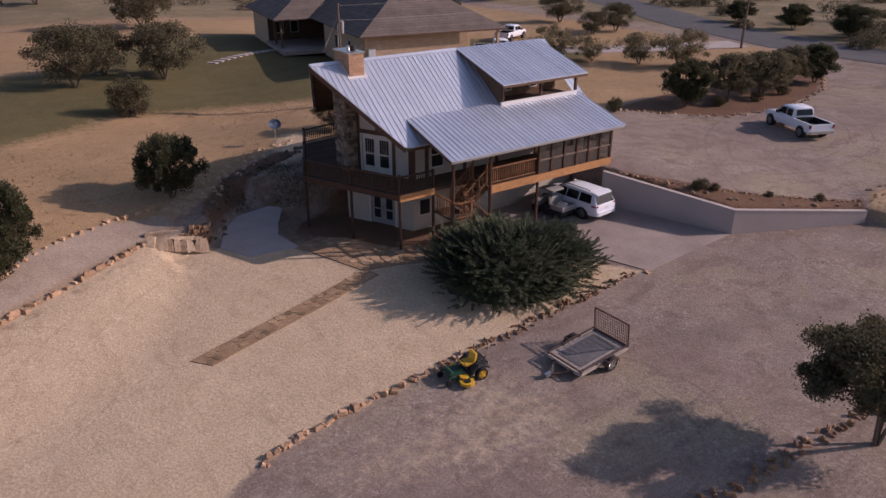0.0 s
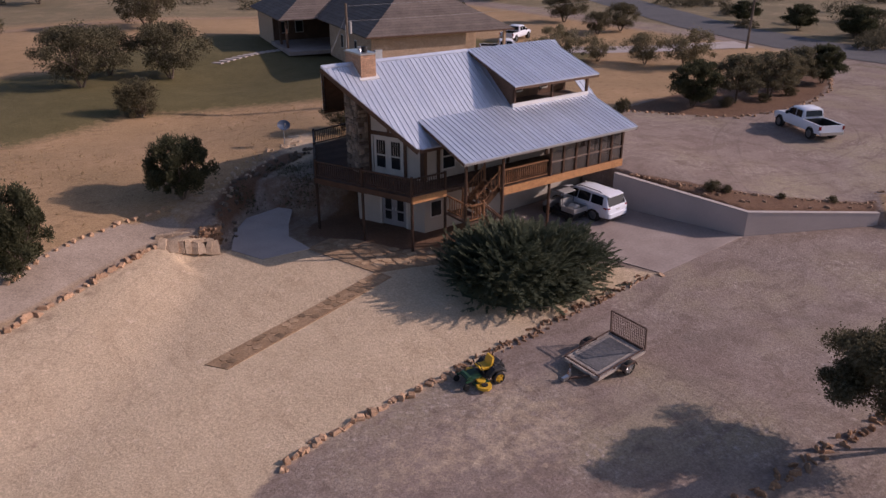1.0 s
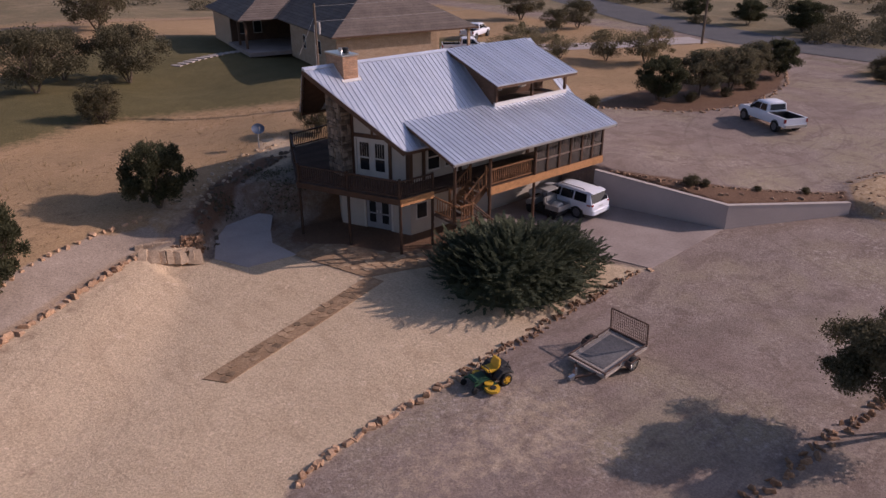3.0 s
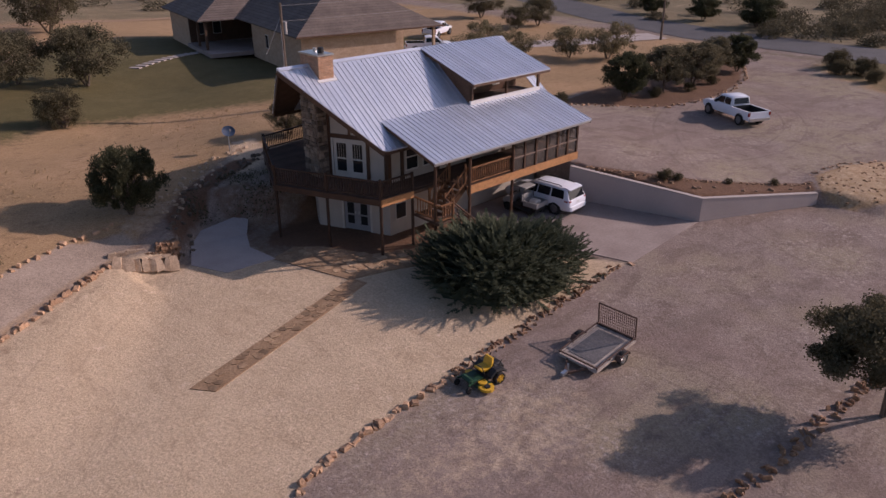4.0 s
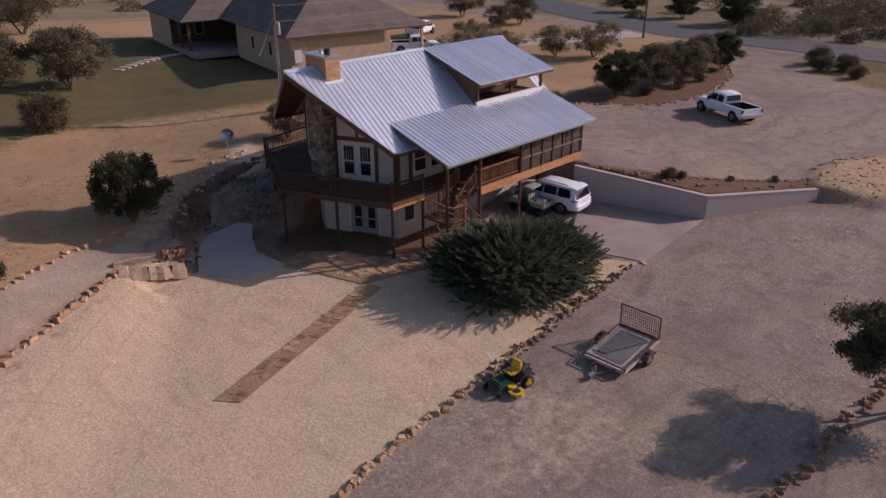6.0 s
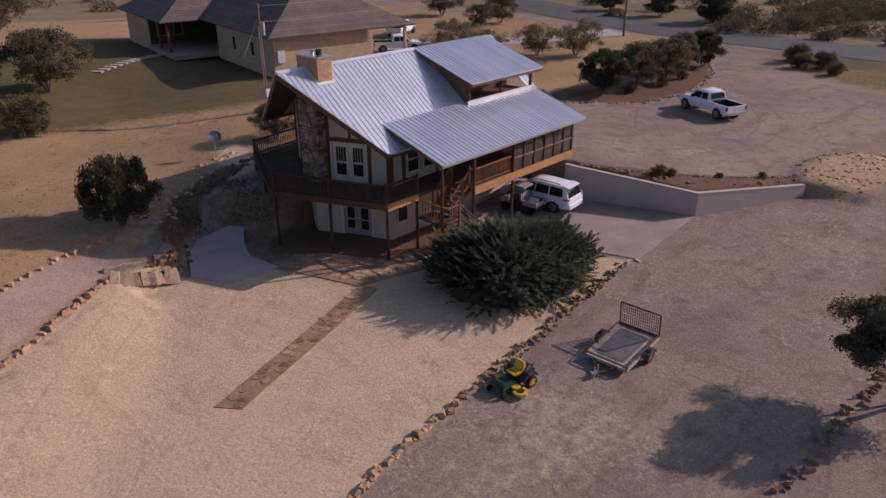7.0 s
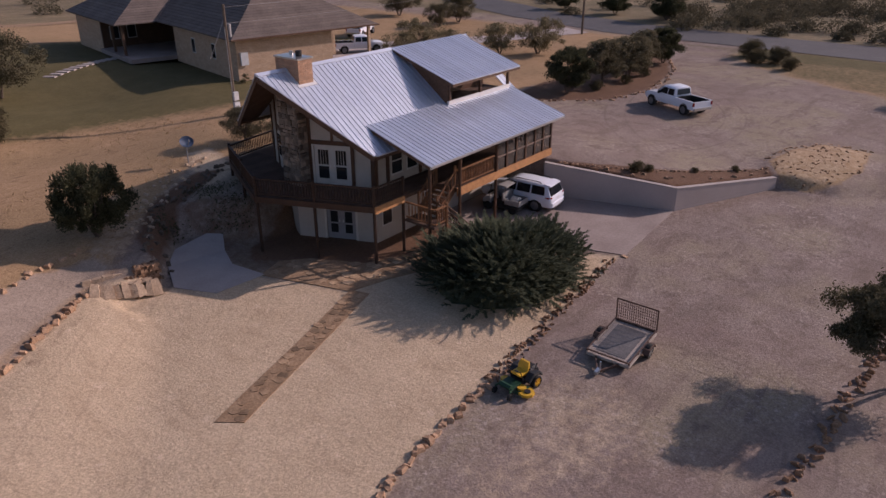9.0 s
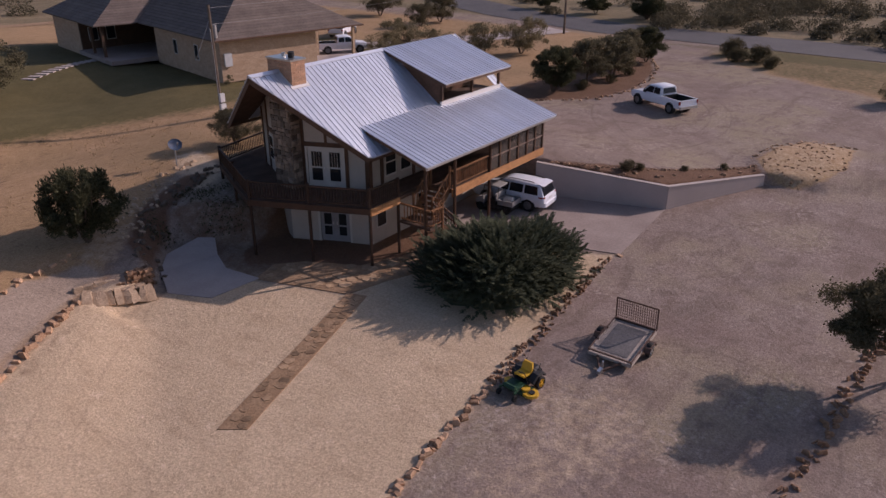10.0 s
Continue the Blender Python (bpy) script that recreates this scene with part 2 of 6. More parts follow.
OAK = foliage("oak_leaves", (0.075, 0.068, 0.04), (0.18, 0.158, 0.098))
OLIVE = foliage("pale_olive_leaves", (0.14, 0.125, 0.07), (0.30, 0.255, 0.155))
ISLANDOAK = foliage("island_oak_leaves", (0.095, 0.088, 0.055), (0.23, 0.2, 0.125))
FARSCRUB = foliage("far_scrub_leaves", (0.085, 0.077, 0.05), (0.165, 0.145, 0.095))
SCRUBLEAF = foliage("scrub_leaves", (0.062, 0.057, 0.033), (0.17, 0.145, 0.086))


def glass_mat(name, tint=(0.02, 0.022, 0.025), rough=0.06):
    m, nt, p, pos = begin(name, rough, 0, 0.3)
    p.inputs["Base Color"].default_value = (*tint, 1)
    return m


def plain(name, col, rough=0.5, metal=0.0, var=0.08):
    return surface(name, [c * (1 - var) for c in col], [min(1, c * (1 + var)) for c in col], 2.5, 25, rough, metal, 0.0, fine_amount=var)


WINDOW = glass_mat("window_glass")
CARGLASS = glass_mat("tinted_car_glass", (0.012, 0.014, 0.018), 0.04)
WHITE_PAINT = plain("white_car_paint", (0.74, 0.765, 0.83), 0.25, 0, 0.02)
BLACK = plain("black_plastic", (0.02, 0.02, 0.021), 0.6)
RUBBER = plain("tyre_rubber", (0.022, 0.021, 0.02), 0.9, 0, 0.2)
RIM = plain("alloy_rim", (0.24, 0.24, 0.25), 0.4, 0.7)
CHROME = plain("bright_metal", (0.6, 0.6, 0.6), 0.3, 0.9)
RED = plain("red_lens", (0.25, 0.015, 0.015), 0.25)
YELLOW = plain("yellow_paint", (0.62, 0.36, 0.03), 0.45)
GREEN = plain("green_paint", (0.018, 0.06, 0.032), 0.45)
RUST = surface("rusty_steel", (0.085, 0.055, 0.045), (0.15, 0.09, 0.065), 3, 20, 0.75, 0.2, 0.004)
GREYPLASTIC = plain("grey_plastic", (0.30, 0.29, 0.28), 0.6)
DISH = plain("grey_blue_dish", (0.10, 0.15, 0.25), 0.5)
PALEBOX = plain("painted_metal_box", (0.55, 0.56, 0.57), 0.5)
PLANK = surface("weathered_plank", (0.30, 0.255, 0.22), (0.44, 0.38, 0.33), 2, 18, 0.85, 0, 0.006, per_piece=0.2)


# ---- mesh helpers ----
origin_of = {}


def thing(name, at, label, category, group="", kind="", rz=0.0):
    ob = new(name)
    ob.empty_display_size = 0.3
    ob.matrix_basis = pose(*at, 0, 0, rz)
    origin_of[ob.name] = Vector(at)
    return tagged(ob, label, category, group, kind)


def part(name, bm, material, parent=None, label="", world_built=False, smooth=False):
    me = bpy.data.meshes.new(name)
    if world_built and parent is not None:
        root = parent
        while root.parent is not None:
            root = root.parent
        o = origin_of[root.name]
        bmesh.ops.translate(bm, verts=bm.verts, vec=-o)
    bm.to_mesh(me)
    bm.free()
    if material:
        me.materials.append(material)
    if smooth:
        me.polygons.foreach_set("use_smooth", [True] * len(me.polygons))
    ob = new(name, me)
    if parent is not None:
        ob.parent = parent
    if label:
        ob["label"] = label
    return ob


def soften(ob, degrees=32):
    ob.data.polygons.foreach_set("use_smooth", [True] * len(ob.data.polygons))
    ob.data.set_sharp_from_angle(angle=radians(degrees))
    return ob


def box(bm, x0, x1, y0, y1, z0, z1, m=None):
    vs = [bm.verts.new((x, y, z)) for z in (z0, z1) for x, y in ((x0, y0), (x1, y0), (x1, y1), (x0, y1))]
    if m is not None:
        for v in vs:
            v.co = m @ v.co
    for f in ((3, 2, 1, 0), (4, 5, 6, 7), (0, 1, 5, 4), (1, 2, 6, 5), (2, 3, 7, 6), (3, 0, 4, 7)):
        bm.faces.new([vs[i] for i in f])
    return bm


def boxed(*a, m=None):
    return box(bmesh.new(), *a, m=m)


def prism(bm, pts, z0, z1):
    """A flat polygon with thickness; z0 and z1 are numbers or functions of x, y."""
    f0 = z0 if callable(z0) else (lambda x, y: z0)
    f1 = z1 if callable(z1) else (lambda x, y: z1)
    lo = [bm.verts.new((x, y, f0(x, y))) for x, y in pts]
    hi = [bm.verts.new((x, y, f1(x, y))) for x, y in pts]
    area = sum(pts[i - 1][0] * pts[i][1] - pts[i][0] * pts[i - 1][1] for i in range(len(pts)))
    if area < 0:
        lo.reverse(), hi.reverse()
    bm.faces.new(hi)
    bm.faces.new(lo[::-1])
    n = len(lo)
    for i in range(n):
        bm.faces.new((lo[i], lo[(i + 1) % n], hi[(i + 1) % n], hi[i]))
    return bm


def bar(bm, a, b, r, n=6, r1=None):
    """A round bar from a to b."""
    a, b = Vector(a), Vector(b)
    r1 = r if r1 is None else r1
    q = (b - a).to_track_quat("Z", "Y").to_matrix()
    ra = [bm.verts.new(a + q @ Vector((r * math.cos(k * math.tau / n), r * math.sin(k * math.tau / n), 0))) for k in range(n)]
    rb = [bm.verts.new(b + q @ Vector((r1 * math.cos(k * math.tau / n), r1 * math.sin(k * math.tau / n), 0))) for k in range(n)]
    for k in range(n):
        bm.faces.new((ra[k], ra[(k + 1) % n], rb[(k + 1) % n], rb[k]))
    bm.faces.new(ra[::-1])
    bm.faces.new(rb)
    return bm


def beam(bm, a, b, w, h):
    """A squared timber from a to b, w wide and h high, its top on the line."""
    a, b = Vector(a), Vector(b)
    d = (b - a).normalized()
    s = d.cross(Vector((0, 0, 1)))
    s = s.normalized() if s.length > 1e-4 else Vector((1, 0, 0))
    u = s.cross(d).normalized()
    vs = []
    for e in (a, b):
        for i, j in ((-1, 0), (1, 0), (1, -1), (-1, -1)):
            vs.append(bm.verts.new(e + s * (w / 2 * i) + u * (h * j)))
    for f in ((0, 1, 2, 3), (7, 6, 5, 4), (0, 4, 5, 1), (1, 5, 6, 2), (2, 6, 7, 3), (3, 7, 4, 0)):
        bm.faces.new([vs[i] for i in f])
    return bm


def stone(rng, sx, sy, sz, bev=0.25):
    """An uneven block standing on z = 0."""
    bm = bmesh.new()
    vs = []
    for k, z in enumerate((0, 0.55 * sz, sz)):
        s = (1.0, 1.05, 1 - bev)[k]
        for x, y in ((-1, -1), (1, -1), (1, 1), (-1, 1)):
            vs.append(bm.verts.new((x * sx / 2 * s * rng.uniform(0.75, 1.1), y * sy / 2 * s * rng.uniform(0.75, 1.1), z * rng.uniform(0.85, 1.1))))
    for k in (0, 4):
        for i in range(4):
            j = (i + 1) % 4
            bm.faces.new((vs[k + i], vs[k + j], vs[k + 4 + j], vs[k + 4 + i]))
    bm.faces.new(vs[8:12])
    bm.faces.new(vs[3::-1])
    return bm


# ---- ground ----
# the edge between the lower yard and the higher ground: place, height of the higher side there, width of the slope
EDGE = [(-60, 4, 0.75, 9.5), (-14, 24.5, 0.7, 8.5), (-0.2, 31.9, 0.7, 7.5), (2.3, 33.4, 0.75, 6.0), (5.7, 35.7, 0.8, 4.0), (7.1, 37.0, 0.88, 2.4), (9.9, 36.3, 1.35, 0.3),
        (11.2, 38.6, 1.5, 1.4), (13.2, 40.6, 2.0, 1.6), (15.4, 39.8, 2.2, 2.2), (17.1, 37.5, 2.2, 1.4), (18.7, 36.9, 2.3, 1.0), (20.6, 38.2, 2.5, 0.6), (31.7, 41.2, 2.6, 0.2), (32.05, 28.5, 2.34, 0.05),
        (34.2, 21.35, 1.64, 0.05), (41.45, 17.9, 1.02, 0.05), (43.3, 14.8, 0.75, 1.6), (52.0, 11.0, 0.75, 6.0), (75.0, 6.0, 1.3, 10.0), (160.0, -20.0, 2.0, 20.0)]


def smooth01(v):
    v = np.clip(v, 0, 1)
    return v * v * (3 - 2 * v)


def height(x, y):
    x, y = np.asarray(x, float), np.asarray(y, float)
    best = np.full(x.shape, 1e9)
    side = np.zeros(x.shape)
    eh = np.zeros(x.shape)
    wsum = np.zeros(x.shape)
    ew = np.ones(x.shape)
    for (ax, ay, ah, aw), (bx, by, bh, bw) in zip(EDGE, EDGE[1:]):
        dx, dy = bx - ax, by - ay
        k = np.clip(((x - ax) * dx + (y - ay) * dy) / (dx * dx + dy * dy), 0, 1)
        px, py = x - ax - k * dx, y - ay - k * dy
        d = np.hypot(px, py)
        cross = dx * py - dy * px
        near = (d < best - 1e-6) | ((np.abs(d - best) < 1e-6) & (np.abs(cross) > np.abs(side)))
        best = np.where(near, d, best)
        side = np.where(near, cross, side)
        wt = 1.0 / (d + 0.15) ** 4
        eh = eh + wt * (ah + k * (bh - ah))
        wsum = wsum + wt
        ew = np.where(near, aw + k * (bw - aw), ew)
    eh = eh / wsum
    sd = np.where(side > 0, best, -best)
    low = np.clip(0.010 * (x - 6) + 0.010 * (y - 18), -0.2, 0.4) + 0.02 * np.sin(x * 0.7) * np.sin(y * 0.6 + 1)
    target = 2.95 - 1.5 * smooth01((x - 24) / 26) + 0.5 * smooth01((x - 62) / 60)
    high = eh + (target - eh) * (1 - np.exp(-np.maximum(sd, 0) / 7)) + 0.06 * np.sin(x * 0.23) * np.cos(y * 0.19)
    high = high - 1.0 * np.exp(-(((x - 23) / 7.5) ** 2 + ((y - 68) / 8.0) ** 2))
    high = high - 1.0 * np.exp(-(((x - 14.5) / 12.0) ** 2 + ((y - 54.8) / 6.0) ** 2))
    w = smooth01(1 + sd / ew)
    return low + (high - low) * w


def h(x, y):
    return float(height(np.array([x]), np.array([y]))[0])


def inside(x, y, poly, blur=0.7):
    res = np.zeros(x.shape, bool)
    for (ax, ay), (bx, by) in zip(poly, poly[1:] + poly[:1]):
        c = ((ay > y) != (by > y)) & (x < (bx - ax) * (y - ay) / (by - ay + 1e-12) + ax)
        res ^= c
    best = np.full(x.shape, 1e9)
    for (ax, ay), (bx, by) in zip(poly, poly[1:] + poly[:1]):
        dx, dy = bx - ax, by - ay
        k = np.clip(((x - ax) * dx + (y - ay) * dy) / (dx * dx + dy * dy), 0, 1)
        best = np.minimum(best, np.hypot(x - ax - k * dx, y - ay - k * dy))
    return np.clip(0.5 + np.where(res, best, -best) / blur, 0, 1)


PALE = [(-60, 5), (-14, 24.5), (-0.2, 31.9), (2.3, 33.4), (5.7, 35.7), (7.0, 36.8), (9.8, 36.0), (10.2, 35.3), (13.4, 33.4), (15.1, 28.7), (17.5, 28.4), (21, 27), (25.2, 22.8),
        (26.4, 20.7), (21, 20.4), (13.6, 19.6), (9, 19.2), (5.6, 18.5), (1, 15.5), (-12, 6), (-60, -20)]
TANS = [(-80, 10), (-14, 25), (-0.2, 32.2), (5.6, 36.1), (8.6, 37.4), (11.4, 39.6), (16.5, 43.5), (32, 42), (37, 42), (46.42, 41.32), (50.4, 42.79), (62.96, 41.74), (75.52, 41.74), (83.9, 48.02), (83.9, 135.97), (-80, 130)]
GREENS = [(-10, 62), (2, 56), (11, 60.5), (20, 58.0), (27, 55.0), (34, 54), (48, 53), (58, 58), (66, 63), (60, 84), (38, 96), (22, 92), (10, 78), (-10, 76)]
GRASS_RIGHT = [(67.57, 14.73), (70.71, 23.31), (76.05, 30.75), (80.34, 34.93), (85.47, 31.27), (85.47, -10.61), (62.96, -10.61)]
PATHS = [(-20, 23), (0.4, 32.8), (5.4, 36.1), (7.0, 37.0), (8.6, 37.3), (8.4, 38.6), (5.6, 39.0), (2.4, 37.2), (-20, 27)]
HILL_PATH = [(15.9, 41.0), (17.2, 40.6), (18.9, 41.8), (20.0, 45.8), (18.6, 46.2), (17.2, 44.0)]
DUSTY = [(9.3, 41.8), (11.6, 40.6), (13.4, 41.2), (15.9, 42.3), (16.2, 41.0), (13.6, 39.9), (11.2, 39.0), (9.3, 37.2), (7.7, 38.6)]
FAN = [(11.5, 18.3), (15.4, 19.2), (17.4, 14.9), (13.9, 12.5), (10.8, 13.2), (6.5, 15.4), (7.5, 18.0)]
RUBBLE = [(41.7, 17.5), (41.5, 15.6), (43.2, 14.4), (46.4, 13.7), (50.6, 14.0), (50.2, 16.9), (47.2, 18.3), (43.6, 18.7)]
BANK = [(-14, 24.5), (-0.2, 31.9), (2.3, 33.4), (5.7, 35.7), (7.1, 36.8), (7.6, 35.9), (6.3, 34.8), (3.2, 32.6), (0.4, 31.0), (-13, 23.4)]
SOILS_AND_SHADE = [[(31.4, 28.2), (33.9, 21.1), (41.2, 17.6), (42.9, 18.5), (36.7, 22.5), (32.8, 27.4)],
         [(45.79, 41.42), (52.49, 34.62), (58.77, 33.57), (66.63, 35.25), (73.43, 38.39), (75.52, 40.17), (67.15, 41.74), (54.58, 42.79)],
         # bank earth, its colour also darkening the ground for the deck's shade
         [(13.3, 34.0), (13.9, 37.5), (13.6, 40.5), (15.6, 39.9), (17.4, 37.2), (19, 36.5), (20.6, 38.2), (22, 36), (22, 32), (17, 31.5), (15.2, 31.0)],
         # patio ground under the deck, painted dark to stand in for its shade
         [(14.4, 34.8), (16.2, 32.4), (17.6, 29.8), (19.5, 29.1), (24.2, 28.9), (24.2, 31.4), (18.4, 36.8), (15.0, 36.0)],
         [(10.2, 36.4), (11.8, 38.2), (13.9, 40.1), (18, 41.9), (19.5, 41), (17, 43.0), (13, 41.3), (10.6, 38.8)]]
ROAD = [(85.99, -62.96), (85.47, 10.33), (84.95, 31.27), (85.79, 52.21), (90.18, 68.96), (96.46, 82.57), (105.89, 102.46), (123.69, 135.97), (157.19, 198.79)]


def build_ground():
    def axis(lo, a, b, hi, step):
        mid = list(np.arange(a, b + 1e-6, step))
        out, d, v = [], step, a
        while v > lo:
            d *= 1.16
            v -= d
            out.append(v)
        right, d, v = [], step, b
        while v < hi:
            d *= 1.16
            v += d
            right.append(v)
        return np.array(out[::-1] + mid + right)

    xs, ys = axis(-1500, -8, 56, 2500, 0.28), axis(-900, 4, 60, 2500, 0.28)
    X, Y = np.meshgrid(xs, ys)
    x, y = X.ravel(), Y.ravel()
    z = height(x, y) + 0.22 * inside(x, y, RUBBLE, 1.6)
    nx, ny = len(xs), len(ys)
    idx = np.arange(nx * ny).reshape(ny, nx)
    quads = np.stack([idx[:-1, :-1], idx[:-1, 1:], idx[1:, 1:], idx[1:, :-1]], -1).reshape(-1, 4)
    me = bpy.data.meshes.new("ground")
    me.from_pydata(np.stack([x, y, z], 1).tolist(), [], quads.tolist())
    tan = np.maximum(inside(x, y, TANS, 2.0), np.maximum(inside(x, y, GRASS_RIGHT, 2.0), 0))
    green = inside(x, y, GREENS, 5.0) + 0.58 * inside(x, y, GRASS_RIGHT, 2.0) + 0.5 * inside(x, y, [(80.5, -10), (86.5, -10), (86.5, 46), (82.5, 41), (80.5, 34)], 2.5) + 0.28 * inside(x, y, [(-60, 40), (3, 40), (6, 52), (16, 60), (6, 66), (-60, 66)], 8.0)
    soil_shade = np.zeros(x.shape)
    for poly in SOILS_AND_SHADE:
        soil_shade = np.maximum(soil_shade, inside(x, y, poly) * (0.5 if poly[0] == (13.3, 34.0) else 1.0))
    soil_shade = np.maximum(soil_shade, 0.4 * inside(x, y, BANK, 1.4))
    far = np.clip((x - 91) / 3, 0, 1) + ((y > 112) & (x < 80)) * 0.7 + (np.hypot(x, y) > 190) * 1.0
    for name, cols in (("zone_a", (np.maximum(inside(x, y, PALE), 0.44 * inside(x, y, RUBBLE) + np.maximum(0.42 * inside(x, y, FAN, 4.0), np.maximum(0.85 * inside(x, y, HILL_PATH, 1.0), 0.36 * inside(x, y, DUSTY, 1.5)))) - 0.15 * inside(x, y, BANK, 1.6), np.maximum(tan, np.maximum(inside(x, y, BANK, 1.0), inside(x, y, RUBBLE))), np.clip(green, 0, 1))), ("zone_b", (soil_shade, np.maximum(inside(x, y, PATHS), np.maximum(0.9 * inside(x, y, HILL_PATH, 1.2), 0.45 * inside(x, y, DUSTY, 1.5))), np.clip(far, 0, 1)))):
        at = me.color_attributes.new(name, "FLOAT_COLOR", "POINT")
        at.data.foreach_set("color", np.stack([*cols, np.ones(x.shape)], 1).astype(np.float32).ravel())
    me.polygons.foreach_set("use_smooth", [True] * len(me.polygons))
    me.materials.append(GROUND)
    tagged(new("ground", me), "pale gravel yard, grey gravel drive and dry tan grass", "ground", kind="structure")


build_ground()


def strip_mesh(pts, half, lift, step=3.0):
    """A ribbon that follows the ground along a line."""
    bm = bmesh.new()
    dense = []
    for (ax, ay), (bx, by) in zip(pts, pts[1:]):
        n = max(1, int(math.hypot(bx - ax, by - ay) / step))
        dense += [(ax + (bx - ax) * k / n, ay + (by - ay) * k / n) for k in range(n)]
    dense.append(pts[-1])
    rows = []
    for i, (px, py) in enumerate(dense):
        qx, qy = dense[min(i + 1, len(dense) - 1)]
        rx, ry = dense[max(i - 1, 0)]
        d = Vector((qx - rx, qy - ry, 0)).normalized()
        s = Vector((-d.y, d.x, 0))
        rows.append([bm.verts.new((px + s.x * o, py + s.y * o, h(px + s.x * o, py + s.y * o) + lift)) for o in (-half, -half * 0.33, half * 0.33, half)])
    for a, b in zip(rows, rows[1:]):
        for i in range(3):
            bm.faces.new((a[i], a[i + 1], b[i + 1], b[i]))
    bmesh.ops.recalc_face_normals(bm, faces=bm.faces)
    return bm


road = part("road", strip_mesh([(x + 5, y) for x, y in ROAD], 4.6, 0.05), ASPHALT)
tagged(road, "dark asphalt road with a pale verge", "road", kind="structure")

# ---- house: fitted outline ----
AX = 35.25                      # ridge line
RIDGE_Z, EAVE_Z, EAVE_Y = 9.16, 5.46, 30.26
SLOPE = (RIDGE_Z - EAVE_Z) / (AX - EAVE_Y)
PROW_X, GABLE_X, END_X = 16.1, 18.84, 32.45
FLOOR = 3.3
PORCH_Y, PORCH_Z, PORCH_SLOPE = 27.55, 5.28, 0.305
PORCH_X0, PORCH_X1 = 19.75, 32.07
DORM_X0, DORM_X1, DORM_Y, DORM_Z = 25.5, 31.95, 30.75, 7.78
DORM_SLOPE = (RIDGE_Z + 0.03 - DORM_Z) / (AX - DORM_Y)
house = thing("house", (24, 35.2, 0), "cream stucco and stone house with grey metal roof and raised deck", "house")


NORTH_Y, NORTH_Z = 41.0, 5.4
NORTH_SLOPE = (RIDGE_Z - NORTH_Z) / (NORTH_Y - AX)


def main_z(x, y):
    return RIDGE_Z - (SLOPE * (AX - y) if y < AX else NORTH_SLOPE * (y - AX))


def porch_z(x, y):
    return PORCH_Z + PORCH_SLOPE * (y - PORCH_Y)


def dorm_z(x, y):
    return DORM_Z + DORM_SLOPE * (y - DORM_Y)


def roof_panels(name, x0, x1, y_of, zf, thick=0.05, pitch=0.3):
    """Standing-seam panels side by side; y_of gives the lower and upper end of a panel edge at x."""
    n = round((x1 - x0) / pitch)
    w = (x1 - x0) / n
    for i in range(n):
        a, b = x0 + i * w, x0 + (i + 1) * w
        a0, a1 = y_of(a)
        b0, b1 = y_of(b)
        if abs(a1 - a0) < 0.02 and abs(b1 - b0) < 0.02:
            continue
        bm = bmesh.new()
        pts = [(a, a0), (b - 0.004, b0), (b - 0.004, b1), (a, a1)]
        if abs(a1 - a0) < 0.02:
            pts = [(a, a0), (b - 0.004, b0), (b - 0.004, b1)]
        prism(bm, pts, lambda x, y: zf(x, y) - thick, lambda x, y: zf(x, y))
        s0, s1 = b0, b1
        prism(bm, [(b - 0.038, s0), (b, s0), (b, s1), (b - 0.038, s1)], lambda x, y: zf(x, y) - 0.004, lambda x, y: zf(x, y) + 0.032)
        part("roof_panel", bm, ROOF_METAL, roof, world_built=True)


roof = part("roof", boxed(18.2, END_X - 0.1, AX - 0.1, AX + 0.1, RIDGE_Z - 0.35, RIDGE_Z - 0.12), DARKWOOD_SHADE, house, "galvanised standing-seam metal roof", world_built=True)


def near_edge(x):
    k = min(1, max(0, (x - PROW_X) / (GABLE_X - PROW_X)))
    return AX - k * (AX - EAVE_Y)


def south_span(x):
    return near_edge(x), AX


def north_span(x):
    return AX + (AX - near_edge(x)) * (NORTH_Y - AX) / (AX - EAVE_Y), AX


roof_panels("south", PROW_X, 25.95, south_span, main_z)
roof_panels("south", 25.95, 31.75, lambda x: (EAVE_Y, 31.45), main_z)
roof_panels("south", 31.75, END_X, south_span, main_z)
# boarded soffits under the prow
for ey in (EAVE_Y + 0.06, NORTH_Y - 0.06):
    bm = prism(bmesh.new(), [(PROW_X + 0.15, AX), (GABLE_X + 0.12, ey), (GABLE_X + 1.4, ey), (PROW_X + 2.6, AX)],
               lambda x, y: main_z(x, y) - 0.1, lambda x, y: main_z(x, y) - 0.056)
    part("soffit", bm, DARKWOOD_SHADE, roof, "dark soffit boards", world_built=True)
roof_panels("north", PROW_X, END_X, north_span, main_z)
roof_panels("porch", PORCH_X0, PORCH_X1, lambda x: (PORCH_Y, 31.7), porch_z)
roof_panels("dormer", DORM_X0, DORM_X1, lambda x: (DORM_Y, AX + 0.02), dorm_z)

# ridge cap, fascia boards and soffits
bm = bmesh.new()
for sgn in (-1, 1):
    prism(bm, [(PROW_X, AX), (DORM_X0, AX), (DORM_X0, AX + sgn * 0.16), (PROW_X + 0.09, AX + sgn * 0.16)], lambda x, y: main_z(x, y) + 0.03, lambda x, y: main_z(x, y) + 0.065)
part("ridge_cap", bm, ROOF_METAL, roof, world_built=True)


def fascia(a, b, hgt=0.24, mat=None, name="fascia"):
    part(name, beam(bmesh.new(), a, b, 0.05, hgt), mat or DARKWOOD_SHADE, roof, world_built=True)


